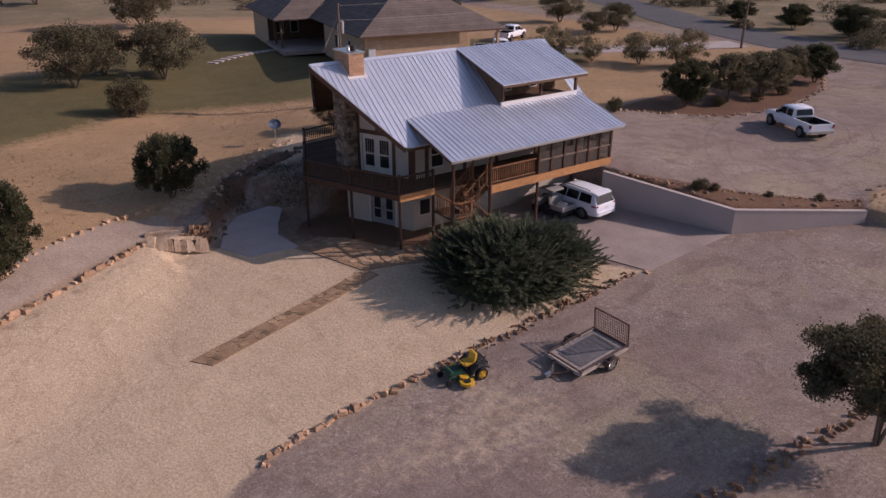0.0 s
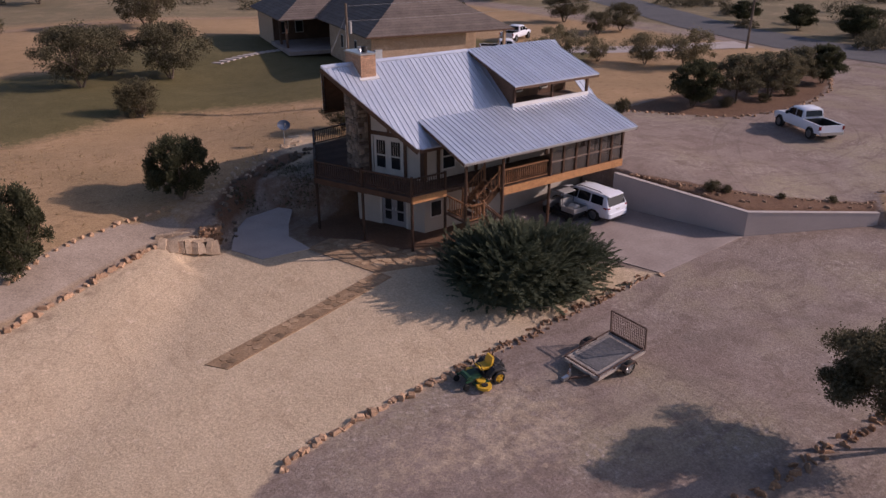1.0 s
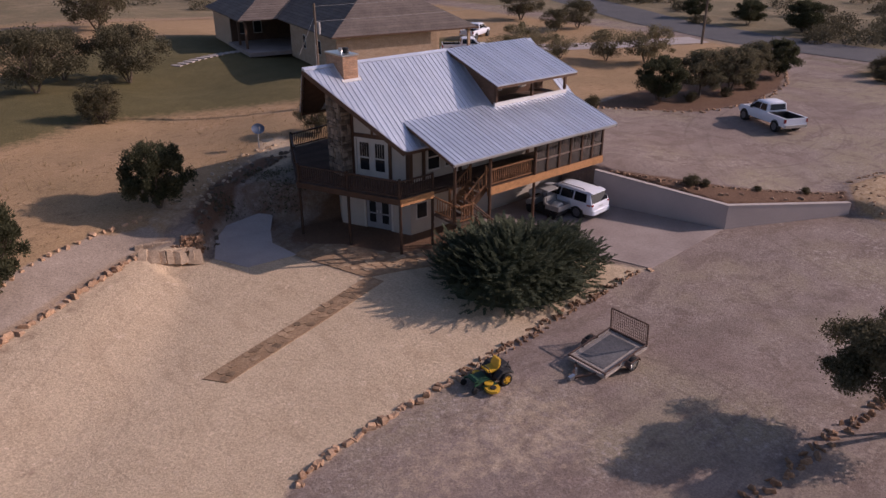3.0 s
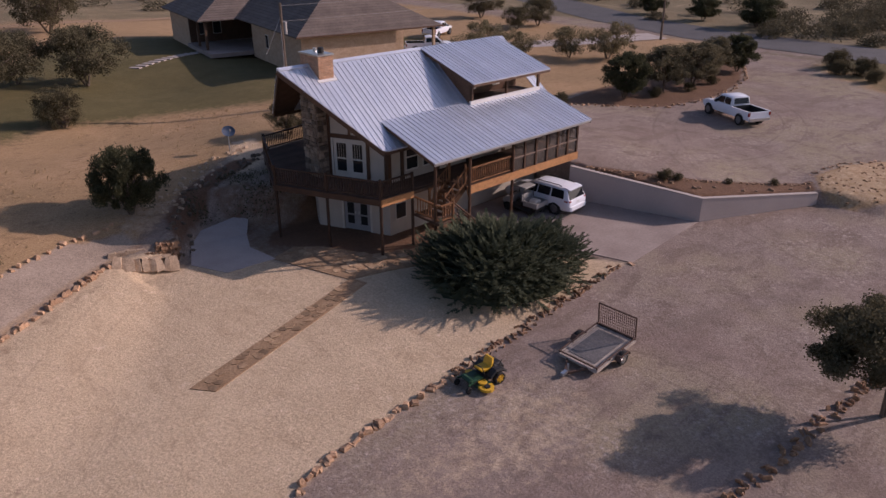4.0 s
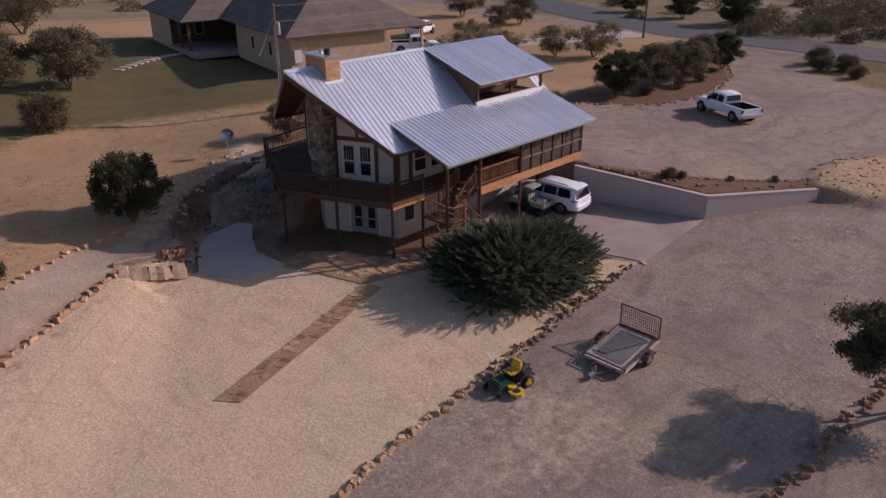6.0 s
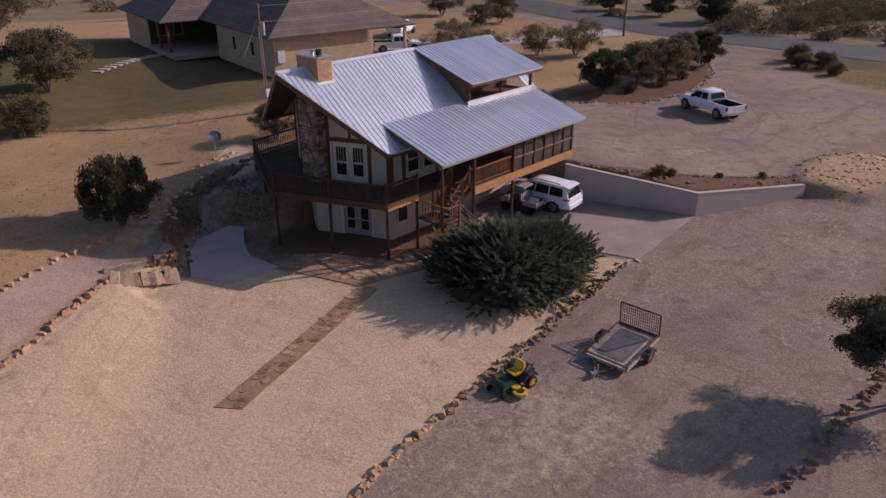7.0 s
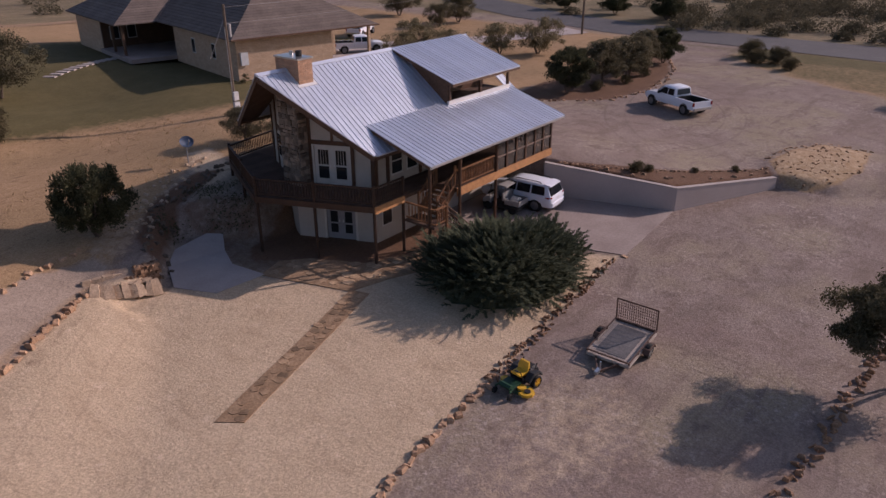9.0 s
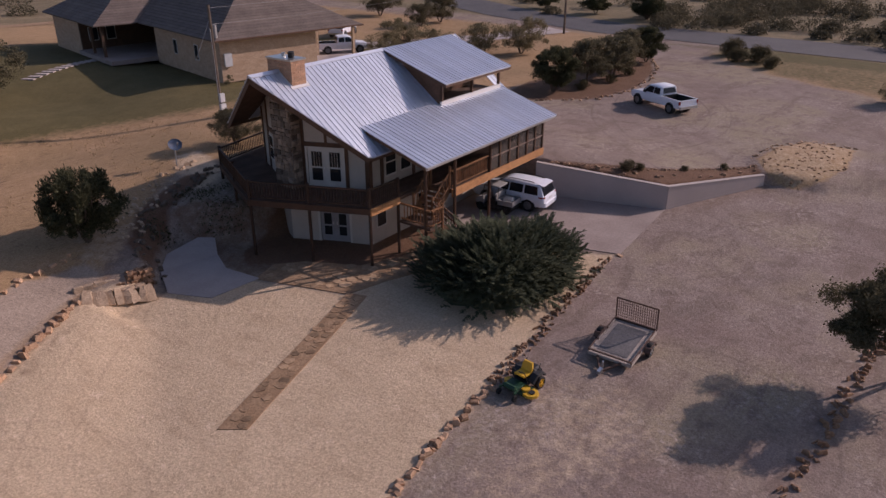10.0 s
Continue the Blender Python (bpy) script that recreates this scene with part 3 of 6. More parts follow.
for ey, ez, inn in ((EAVE_Y, EAVE_Z, 0.04), (NORTH_Y, NORTH_Z, -0.04)):
    fascia((PROW_X + 0.06, AX, RIDGE_Z - 0.055), (GABLE_X + 0.06, ey, ez - 0.055), 0.26)
    fascia((GABLE_X + 0.1, ey + inn, ez - 0.055), (END_X, ey + inn, ez - 0.055), 0.16)
    fascia((END_X - 0.04, AX, RIDGE_Z - 0.055), (END_X - 0.04, ey, ez - 0.055), 0.22)
fascia((PORCH_X0, PORCH_Y + 0.04, PORCH_Z - 0.055), (PORCH_X1, PORCH_Y + 0.04, PORCH_Z - 0.055), 0.1, CHROME)
for x in (PORCH_X0 + 0.04, PORCH_X1 - 0.04):
    fascia((x, PORCH_Y, PORCH_Z - 0.055), (x, 31.4, porch_z(x, 31.4) - 0.055), 0.16)
fascia((DORM_X0, DORM_Y + 0.04, DORM_Z - 0.055), (DORM_X1, DORM_Y + 0.04, DORM_Z - 0.055), 0.14)
for x in (DORM_X0 + 0.04, DORM_X1 - 0.04):
    fascia((x, DORM_Y, DORM_Z - 0.055), (x, AX, RIDGE_Z - 0.03), 0.16)

# walls: prow, sides and end; each face with its thickness
WX, WY = 17.95, 31.3            # prow point, south wall line
WSX = WX + (AX - WY) * 0.48     # where the prow meets the south wall
WEND = 31.8


def wall_face(name, a, b, z0, zf, mat=STUCCO, thick=0.2, holes=(), parent=None, label=""):
    """An upright wall from a to b; holes are (start, end, low, high) along it."""
    a, b = Vector((*a, 0)), Vector((*b, 0))
    L = (b - a).length
    d = (b - a) / L
    n = Vector((-d.y, d.x, 0))
    us = sorted({0.0, L, *[u for o in holes for u in o[:2]]})
    bm = bmesh.new()
    for u0, u1 in zip(us, us[1:]):
        cuts = sorted((o[2], o[3]) for o in holes if o[0] <= u0 + 1e-6 and o[1] >= u1 - 1e-6)
        lo = z0
        spans = []
        for c0, c1 in cuts:
            if c0 > lo + 1e-4:
                spans.append((lo, c0))
            lo = c1
        spans.append((lo, None))
        for s0, s1 in spans:
            p, q = a + d * u0, a + d * u1
            pts = [(p.x, p.y), (q.x, q.y), (q.x + n.x * thick, q.y + n.y * thick), (p.x + n.x * thick, p.y + n.y * thick)]
            prism(bm, pts, s0, zf if s1 is None else s1)
    return part(name, bm, mat, parent or house, label, world_built=True)


under = lambda x, y: main_z(x, y) - 0.09
LOW = 0.1
DOOR = [(1.15, 3.05, FLOOR + 0.02, FLOOR + 2.1), (1.6, 3.2, LOW, 2.1)]
wall_face("prow_wall", (WX, AX), (WSX, WY), LOW, under, holes=DOOR)
wall_face("prow_wall", (WSX, 2 * AX - WY), (WX, AX), LOW, under)
wall_face("south_wall", (WSX, WY), (WEND, WY), LOW, lambda x, y: main_z(x, WY) - 0.09, holes=[(1.2, 2.1, 3.72, 5.2), (2.4, 3.3, 3.72, 5.2)])
wall_face("east_wall", (WEND, WY), (WEND, 2 * AX - WY), LOW, under)
wall_face("north_wall", (WEND, 2 * AX - WY), (WSX, 2 * AX - WY), LOW, lambda x, y: main_z(x, WY) - 0.09)
part("upper_floor", prism(bmesh.new(), [(WX + 0.3, AX), (WSX + 0.25, WY + 0.2), (WEND - 0.2, WY + 0.2), (WEND - 0.2, 2 * AX - WY - 0.2), (WSX + 0.25, 2 * AX - WY - 0.2)], FLOOR - 0.25, FLOOR), DARKWOOD_SHADE, house, world_built=True)
part("lower_floor", prism(bmesh.new(), [(WX + 0.3, AX), (WSX + 0.25, WY + 0.2), (WEND - 0.2, WY + 0.2), (WEND - 0.2, 2 * AX - WY - 0.2), (WSX + 0.25, 2 * AX - WY - 0.2)], 0.3, 0.42), CONCRETE, house, world_built=True)

# timber framing on the prow and the stone column
def on_prow(u, off=0.0, z=0.0, north=False):
    """A point u metres from the prow point along the prow wall, off metres outside it."""
    d = Vector((WSX - WX, WY - AX, 0)).normalized()
    n = Vector((d.y, -d.x, 0))
    q = Vector((WX, AX, z)) + d * u + n * off
    if north:
        q.y = 2 * AX - q.y
    return q


def prow_slab(name, u0, u1, z0, z1, out, mat, parent, label="", inset=0.0, north=False):
    a, b = on_prow(u0, out, 0, north), on_prow(u1, out, 0, north)
    c, d = on_prow(u1, -inset - 0.02, 0, north), on_prow(u0, -inset - 0.02, 0, north)
    return part(name, prism(bmesh.new(), [(p.x, p.y) for p in (a, b, c, d)], z0, z1), mat, parent, label, world_built=True)


PROW_LEN = math.hypot(WSX - WX, AX - WY)
for north in (False, True):
    for u in (0.95, 3.22, PROW_LEN - 0.12):
        q = on_prow(u, 0, 0, north)
        prow_slab("timber_post", u - 0.09, u + 0.09, FLOOR, main_z(q.x, q.y) - 0.15, 0.06, LOG, house, north=north)
    prow_slab("timber_beam", 0.95, 3.3, FLOOR + 2.16, FLOOR + 2.38, 0.05, LOG, house, north=north)
    prow_slab("timber_post", 2.1, 2.24, FLOOR + 2.38, 6.75, 0.045, LOG, house, north=north)


GREYDOOR = plain("grey_door_paint", (0.26, 0.26, 0.27), 0.5)


def french_door(name, u0, u1, z0, z1, grille, leaf=WHITE_TRIM):
    """A pair of white leaves with dark glass set in the prow wall."""
    d = prow_slab(name, u0, u1, z0, z1, -0.05, leaf, house, "pair of glazed doors", 0.06)
    w = (u1 - u0) / 2
    prow_slab("door_casing", u0 - 0.12, u0, z0, z1 + 0.12, 0.03, WHITE_TRIM, d)
    prow_slab("door_casing", u1, u1 + 0.12, z0, z1 + 0.12, 0.03, WHITE_TRIM, d)
    prow_slab("door_casing", u0, u1, z1, z1 + 0.12, 0.03, WHITE_TRIM, d)
    for k in (0, 1):
        a = u0 + k * w
        zm = z0 + (z1 - z0) * 0.5
        prow_slab("pane", a + 0.2, a + w - 0.2, z0 + 0.35, zm - 0.05, -0.038, WINDOW, d, "dark glass pane")
        prow_slab("pane", a + 0.2, a + w - 0.2, zm + 0.05, z1 - 0.22, -0.038, WINDOW, d, "dark glass pane")
        if grille:
            for g in range(3):
                c = a + 0.2 + (w - 0.4) * (g + 1) / 4
                prow_slab("glazing_bar", c - 0.02, c + 0.02, zm + 0.05, z1 - 0.22, -0.02, WHITE_TRIM, d)
        prow_slab("door_handle", a + (w - 0.12 if k == 0 else 0.08), a + (w - 0.08 if k == 0 else 0.12), z0 + 0.95, z0 + 1.1, 0.0, CHROME, d, "small metal handle")


french_door("upper_door", 1.15, 3.05, FLOOR + 0.02, FLOOR + 2.1, True)
french_door("lower_door", 1.6, 3.2, 0.32, 2.1, False, GREYDOOR)
# windows on the far half of the prow
for u0, u1 in ((1.3, 2.1), (2.3, 3.1)):
    w = prow_slab("window", u0, u1, FLOOR + 0.6, FLOOR + 2.0, 0.03, WHITE_TRIM, house, "white framed window", north=True)
    prow_slab("pane", u0 + 0.1, u1 - 0.1, FLOOR + 0.7, FLOOR + 1.28, 0.045, WINDOW, w, north=True)
    prow_slab("pane", u0 + 0.1, u1 - 0.1, FLOOR + 1.34, FLOOR + 1.9, 0.045, WINDOW, w, north=True)
# south wall windows and timbers under the porch
for x in (20.97, 22.17):
    w = part("window", boxed(x + 0.02, x + 0.92, WY - 0.03, WY + 0.1, 3.7, 5.2), WHITE_TRIM, house, "white framed window", world_built=True)
    part("pane", boxed(x + 0.1, x + 0.84, WY - 0.045, WY + 0.02, 3.8, 4.42), WINDOW, w, world_built=True)
    part("pane", boxed(x + 0.1, x + 0.84, WY - 0.045, WY + 0.02, 4.5, 5.12), WINDOW, w, world_built=True)
for x in (19.9, 20.75, 23.3, 25.6, 28.6, 31.6):
    part("timber_post", boxed(x - 0.1, x + 0.1, WY - 0.06, WY + 0.02, FLOOR, 6.0), LOG, house, world_built=True)
for x in (20.2, 23.6):
    w = part("window", boxed(x, x + 0.8, WY - 0.03, WY + 0.02, 1.1, 2.1), WHITE_TRIM, house, "white framed window", world_built=True)
    part("pane", boxed(x + 0.08, x + 0.72, WY - 0.045, WY + 0.01, 1.18, 2.02), WINDOW, w, world_built=True)

# stone column up the prow, each stone its own piece
rng = random.Random(5)
column = part("stone_column", boxed(17.66, 18.6, 34.42, 35.75, FLOOR - 0.2, main_z(18, 34.3) - 0.1), MORTAR, house, "rough brown field stone chimney column", world_built=True)


def clad(x0, y0, x1, y1, z0, zf, nx, ny, parent, size=0.42):
    """Rough stones on an upright face from (x0, y0) to (x1, y1)."""
    L = math.hypot(x1 - x0, y1 - y0)
    dx, dy = (x1 - x0) / L, (y1 - y0) / L
    z = z0
    while True:
        hgt = rng.uniform(0.16, 0.36)
        u = 0.0
        while u < L - 0.05:
            w = min(rng.uniform(0.6, 1.8) * size, L - u)
            if L - u - w < 0.14:
                w = L - u
            cx, cy = x0 + dx * (u + w / 2), y0 + dy * (u + w / 2)
            top = min(z + hgt, zf(cx, cy))
            if top - z > 0.08:
                bm = stone(rng, w * 0.94, (top - z) * 0.93, rng.uniform(0.05, 0.1), 0.18)
                m = Matrix((( dx, 0, nx, cx), (dy, 0, ny, cy), (0, 1, 0, (z + top) / 2), (0, 0, 0, 1)))
                bmesh.ops.transform(bm, matrix=m, verts=bm.verts)
                bmesh.ops.recalc_face_normals(bm, faces=bm.faces)
                part("stone", bm, STONE, parent, world_built=True)
            u += w
        z += hgt
        if z > zf(x0, y0) and z > zf(x1, y1):
            break


top_col = lambda x, y: main_z(x, y) - 0.2
clad(17.66, 35.75, 17.66, 34.42, FLOOR, top_col, -1, 0, column, 0.3)
clad(17.66, 34.42, 18.25, 34.42, FLOOR, top_col, 0, -1, column, 0.3)

# chimney stack: brick courses, cap and flues
CX0, CX1, CY0, CY1 = 17.96, 18.86, 34.32, 36.0
chimney = part("chimney", boxed(CX0 + 0.02, CX1 - 0.02, CY0 + 0.02, CY1 - 0.02, 7.8, 9.62), MORTAR, house, "orange brown brick chimney with metal cap", world_built=True)
zc, row = 8.2, 0
while zc < 9.55:
    for (ax, ay, bx, by, nx, ny) in ((CX0, CY1, CX0, CY0, -1, 0), (CX0, CY0, CX1, CY0, 0, -1)):
        L = abs(bx - ax) + abs(by - ay)
        n = round(L / 0.3)
        for k in range(n):
            o = (0.5 if row % 2 else 0.0)
            u0, u1 = max(0, (k - o) * L / n), min(L, (k + 1 - o) * L / n) if k < n - 1 or not o else L
            if u1 - u0 < 0.05:
                continue
            dx, dy = (bx - ax) / L, (by - ay) / L
            px, py, qx, qy = ax + dx * (u0 + 0.006), ay + dy * (u0 + 0.006), ax + dx * (u1 - 0.006), ay + dy * (u1 - 0.006)
            bm = boxed(min(px, qx, px - nx * 0.1), max(px, qx, px - nx * 0.1), min(py, qy, py - ny * 0.1), max(py, qy, py - ny * 0.1), zc, zc + 0.11)
            part("brick", bm, CHIMBRICK, chimney, world_built=True)
    zc += 0.122
    row += 1
part("cap", boxed(CX0 - 0.05, CX1 + 0.05, CY0 - 0.05, CY1 + 0.05, 9.66, 9.74), CHROME, chimney, "grey metal chimney cap", world_built=True)
for y, r, hh in ((34.85, 0.16, 0.28), (35.4, 0.1, 0.2)):
    part("flue", bar(bmesh.new(), (18.5, y, 9.73), (18.5, y, 9.73 + hh), r, 12), BLACK if r > 0.12 else CHROME, chimney, world_built=True)
bm = bmesh.new()
for x0, x1, y0, y1 in ((CX0 - 0.14, CX1 + 0.14, CY0 - 0.13, CY0), (CX0 - 0.1, CX0, CY0, AX - 0.02), (CX1, CX1 + 0.14, CY0, AX - 0.02)):
    prism(bm, [(x0, y0), (x1, y0), (x1, y1), (x0, y1)], lambda x, y: main_z(x, y), lambda x, y: main_z(x, y) + 0.045)
part("flashing", bm, FLASHING, chimney, world_built=True)

# dormer: white curb, posts, recessed wall with windows, cheek wall
dormer = part("dormer", boxed(26.0, 31.75, 33.3, 33.45, 6.3, 8.5), LOG, house, "roof dormer with open balcony and brown timber wall", world_built=True)
part("curb", boxed(25.9, 31.8, 31.36, 31.48, 6.2, 6.66), FLASHING, dormer, "white metal curb", world_built=True)
part("balcony_floor", boxed(26.0, 31.75, 31.48, 33.3, 6.3, 6.42), DECK, dormer, world_built=True)
for x in (26.05, 28.9, 31.7):
    part("post", boxed(x - 0.07, x + 0.07, 31.38, 31.52, 6.66, dorm_z(0, 31.4) - 0.06), LOG, dormer, world_built=True)
part("header", boxed(25.98, 31.78, 31.38, 31.52, dorm_z(0, 31.4) - 0.16, dorm_z(0, 31.38) - 0.06), LOG, dormer, world_built=True)
bm = bmesh.new()
prism(bm, [(25.95, 31.5), (26.05, 31.5), (26.05, AX - 0.1), (25.95, AX - 0.1)], lambda x, y: main_z(x, y) - 0.4, lambda x, y: max(main_z(x, y) - 0.05, dorm_z(x, y) - 0.07))
part("cheek", bm, DARKWOOD_SHADE, dormer, world_built=True)
bm = bmesh.new()
prism(bm, [(31.68, 33.0), (31.76, 33.0), (31.76, AX - 0.1), (31.68, AX - 0.1)], lambda x, y: main_z(x, y) - 0.4, lambda x, y: dorm_z(x, y) - 0.07)
part("cheek", bm, DARKWOOD_SHADE, dormer, world_built=True)
for x in (26.5, 27.6, 29.6):
    w = part("window", boxed(x, x + 0.6, 33.25, 33.3, 6.75, 7.9), WHITE_TRIM, house, "white framed window", world_built=True)
    part("pane", boxed(x + 0.07, x + 0.53, 33.235, 33.26, 6.83, 7.82), WINDOW, w, world_built=True)

# deck, its boards, beams, posts and railings
DECK_OUT = [(15.34, 35.25), (17.99, 29.6), (20.05, 29.6), (20.05, 31.3), (19.8, 31.3), (17.95, 35.2), (19.8, 39.1), (19.8, 41.4), (17.99, 40.9)]
deck = thing("deck", (18, 31, 0), "brown timber deck on tall log posts round the house, shade darkened at the prow", "deck")
part("deck_frame", prism(bmesh.new(), DECK_OUT, FLOOR - 0.22, FLOOR - 0.05), DARKWOOD_SHADE, deck, world_built=True)
part("deck_frame", prism(bmesh.new(), [(20.06, 31.3), (20.06, 29.62), (22.5, 29.62), (22.5, 28.14), (31.6, 28.14), (31.6, 31.3)], FLOOR - 0.22, FLOOR - 0.05), DARKWOOD_SHADE, deck, world_built=True)


def clip_x(y):
    """Span of the prow deck at y: outer edge to house wall."""
    k = abs(y - 35.25) / 5.65
    x0 = 15.34 + 2.65 * k
    k2 = min(1.0, abs(y - AX) / (AX - WY))
    return x0, WX + (WSX - WX) * k2 + (0 if abs(y - AX) < AX - WY else 0.25)


y = 29.62
while y < 40.9:
    a0, a1 = clip_x(y)
    b0, b1 = clip_x(y + 0.28)
    prism_pts = [(a0 + 0.02, y), (a1 - 0.02, y), (b1 - 0.02, y + 0.272), (b0 + 0.02, y + 0.272)]
    part("deck_board", prism(bmesh.new(), prism_pts, FLOOR - 0.05, FLOOR), DECK, deck, world_built=True)
    y += 0.28
y = 28.16
while y < 31.2:
    part("deck_board", boxed(22.5 if y < 29.6 else 20.06, 31.58, y, y + 0.272, FLOOR - 0.05, FLOOR), DECK, deck, world_built=True)
    y += 0.28


def rim(a, b, mat, z=FLOOR, hgt=0.36):
    part("rim_beam", beam(bmesh.new(), (*a, z), (*b, z), 0.09, hgt), mat, deck, "orange cedar beam" if mat is BEAM else "", world_built=True)


# prow rim colour darkened to carry the shade under the eaves
SHADERIM = surface("rim_board_with_shade", (0.045, 0.022, 0.012), (0.075, 0.037, 0.02), 2, 14, 0.65, 0, 0.006)
rim((17.99, 40.95), (15.3, 35.25), SHADERIM, hgt=0.3)
rim((15.3, 35.25), (17.95, 29.58), SHADERIM, hgt=0.3)
rim((17.95, 29.56), (20.06, 29.56), BEAM)
rim((22.5, 28.1), (31.68, 28.1), BEAM, hgt=0.42)
rim((31.65, 28.15), (31.65, 31.3), BEAM)


def railing(a, b, z=FLOOR, balusters=True, mat=LOG, gap=0.14, group=None, slope=0.0, hgt=0.95):
    """Posts at the ends, top and bottom rail, one piece a baluster."""
    a, b = Vector((*a, z)), Vector((*b, z + slope))
    L = (b - a).length
    base = part("railing", beam(bmesh.new(), a + Vector((0, 0, hgt)), b + Vector((0, 0, hgt)), 0.1, 0.07), mat, deck, "turned log railing", world_built=True)
    part("bottom_rail", beam(bmesh.new(), a + Vector((0, 0, 0.17)), b + Vector((0, 0, 0.17)), 0.06, 0.06), mat, base, world_built=True)
    n = int(L / gap)
    for k in range(1, n):
        p = a.lerp(b, k / n)
        bm = bmesh.new()
        bar(bm, p + Vector((0, 0, 0.14)), p + Vector((0, 0, 0.5)), 0.02, 5, 0.036)
        bar(bm, p + Vector((0, 0, 0.5)), p + Vector((0, 0, hgt - 0.06)), 0.036, 5, 0.02)
        part("baluster", bm, mat, base, world_built=True)
    return base


def deck_post(x, y, z0, z1, r=0.09, mat=LOG):
    part("post", bar(bmesh.new(), (x, y, z0), (x, y, z1), r, 8), mat, deck, world_built=True)


# darker copy of the log colour, holding the eave shade on the prow rails
SHADELOG = surface("log_with_shade", (0.034, 0.017, 0.010), (0.06, 0.030, 0.017), 2, 14, 0.65, 0, 0.006, per_piece=0.15)
RAIL_RUNS = [((17.99, 40.85), (15.4, 35.25)), ((15.4, 35.25), (16.7, 32.45)), ((16.7, 32.45), (18.0, 29.66)), ((18.0, 29.66), (20.0, 29.66)), ((23.4, 41.75), (17.99, 40.85)), ((22.6, 28.2), (25.85, 28.2))]
for a, b in RAIL_RUNS:
    railing(a, b, mat=STAIRLOG if a == (22.6, 28.2) else SHADELOG)
for x, y in ((17.99, 40.85), (16.7, 38.05), (15.4, 35.25), (16.7, 32.45), (18.0, 29.66)):
    deck_post(x, y, h(x, y) - 0.2, FLOOR + 1.05, 0.08, SHADELOG)
deck_post(20.03, 29.62, 0.1, FLOOR + 1.0, 0.08, SHADELOG)
for x in (20.12, 22.5):
    deck_post(x, 27.95, 0.1, porch_z(x, 27.95) - 0.07, 0.08)
deck_post(26.0, 28.15, 0.1, porch_z(0, 28.15) - 0.07, 0.08)

part("deck_frame", prism(bmesh.new(), [(19.82, 39.12), (23.5, 39.3), (23.5, 41.8), (19.82, 41.4)], FLOOR - 0.22, FLOOR - 0.03), DARKWOOD_SHADE, deck, world_built=True)
deck_post(23.4, 41.75, 2.3, FLOOR + 1.0)
# stair: landing, upper and lower flights
part("landing", boxed(20.05, 21.15, 27.6, 29.55, 1.93, 2.05), DECK, deck, world_built=True)
railing((20.1, 29.5), (20.1, 27.65), 2.05, mat=STAIRLOG, gap=0.19)
railing((20.15, 27.62), (20.95, 27.62), 2.05, mat=STAIRLOG, gap=0.16)
deck_post(21.0, 27.62, 0.1, 3.1, 0.075, STAIRLOG)
for k in range(6):
    x = 21.15 + 0.225 * k
    part("tread", boxed(x, x + 0.27, 28.35, 29.5, 2.05 + 0.18 * (k + 1) - 0.05, 2.05 + 0.18 * (k + 1)), STAIRLOG, deck, world_built=True)
for k in range(9):
    x = 21.15 + 0.225 * k
    part("tread", boxed(x, x + 0.27, 27.62, 28.2, 2.0 - 0.2 * (k + 1) - 0.05, 2.0 - 0.2 * (k + 1)), LOG, deck, world_built=True)
for y in (28.32, 29.52):
    part("stringer", beam(bmesh.new(), (21.1, y, 2.2), (22.5, y, 3.36), 0.06, 0.28), STAIRLOG, deck, world_built=True)
srng = random.Random(31)
for y in (28.3, 29.5):
    top = part("handrail", bar(bar(bmesh.new(), (21.05, y, 3.0), (21.8, y + 0.02, 3.62), 0.05, 7), (21.8, y + 0.02, 3.62), (22.55, y, 4.2), 0.05, 7, 0.042), STAIRLOG, deck, "bent log handrail", world_built=True)
    part("lower_rail", bar(bmesh.new(), (21.05, y, 2.32), (22.55, y, 3.5), 0.04, 6), STAIRLOG, top, world_built=True)
    for k in range(8):
        x = 21.15 + 0.19 * k
        z = 2.36 + 0.79 * (x - 21.1)
        bm = bar(bmesh.new(), (x, y, z), (x + srng.uniform(-0.16, 0.16), y + srng.uniform(-0.03, 0.03), z + 0.7 + srng.uniform(0, 0.12)), 0.03, 5, 0.02)
        if k % 3 == 1:
            bar(bm, (x + 0.02, y, z + 0.3), (x + srng.choice((-0.22, 0.22)), y, z + 0.85), 0.022, 5, 0.012)
        part("branch_baluster", bm, STAIRLOG, top, world_built=True)
    deck_post(21.08, y, 2.0, 3.25, 0.06, STAIRLOG)
    deck_post(22.52, y, FLOOR, 4.5, 0.06, STAIRLOG)
for y in (27.62, 28.2):
    part("stringer", beam(bmesh.new(), (21.1, y, 2.0), (23.2, y, 0.2), 0.06, 0.28), LOG, deck, world_built=True)
    low = part("handrail", bar(bmesh.new(), (21.05, y, 2.95), (23.1, y, 1.15), 0.045, 7), LOG, deck, "bent log handrail", world_built=True)
    part("lower_rail", bar(bmesh.new(), (21.05, y, 2.45), (23.1, y, 0.65), 0.035, 6), LOG, low, world_built=True)
    for k in range(7):
        x = 21.3 + 0.27 * k
        z = 2.3 - 0.88 * (x - 21.1)
        part("branch_baluster", bar(bmesh.new(), (x, y, z - 0.1), (x + srng.uniform(-0.08, 0.08), y, z + 0.5), 0.028, 5, 0.02), LOG, low, world_built=True)
    deck_post(23.15, y, 0.1, 1.3, 0.06, LOG)

# screened end of the porch
SCREEN_X = [26.0, 26.95, 27.9, 28.85, 29.8, 30.7, 31.6]


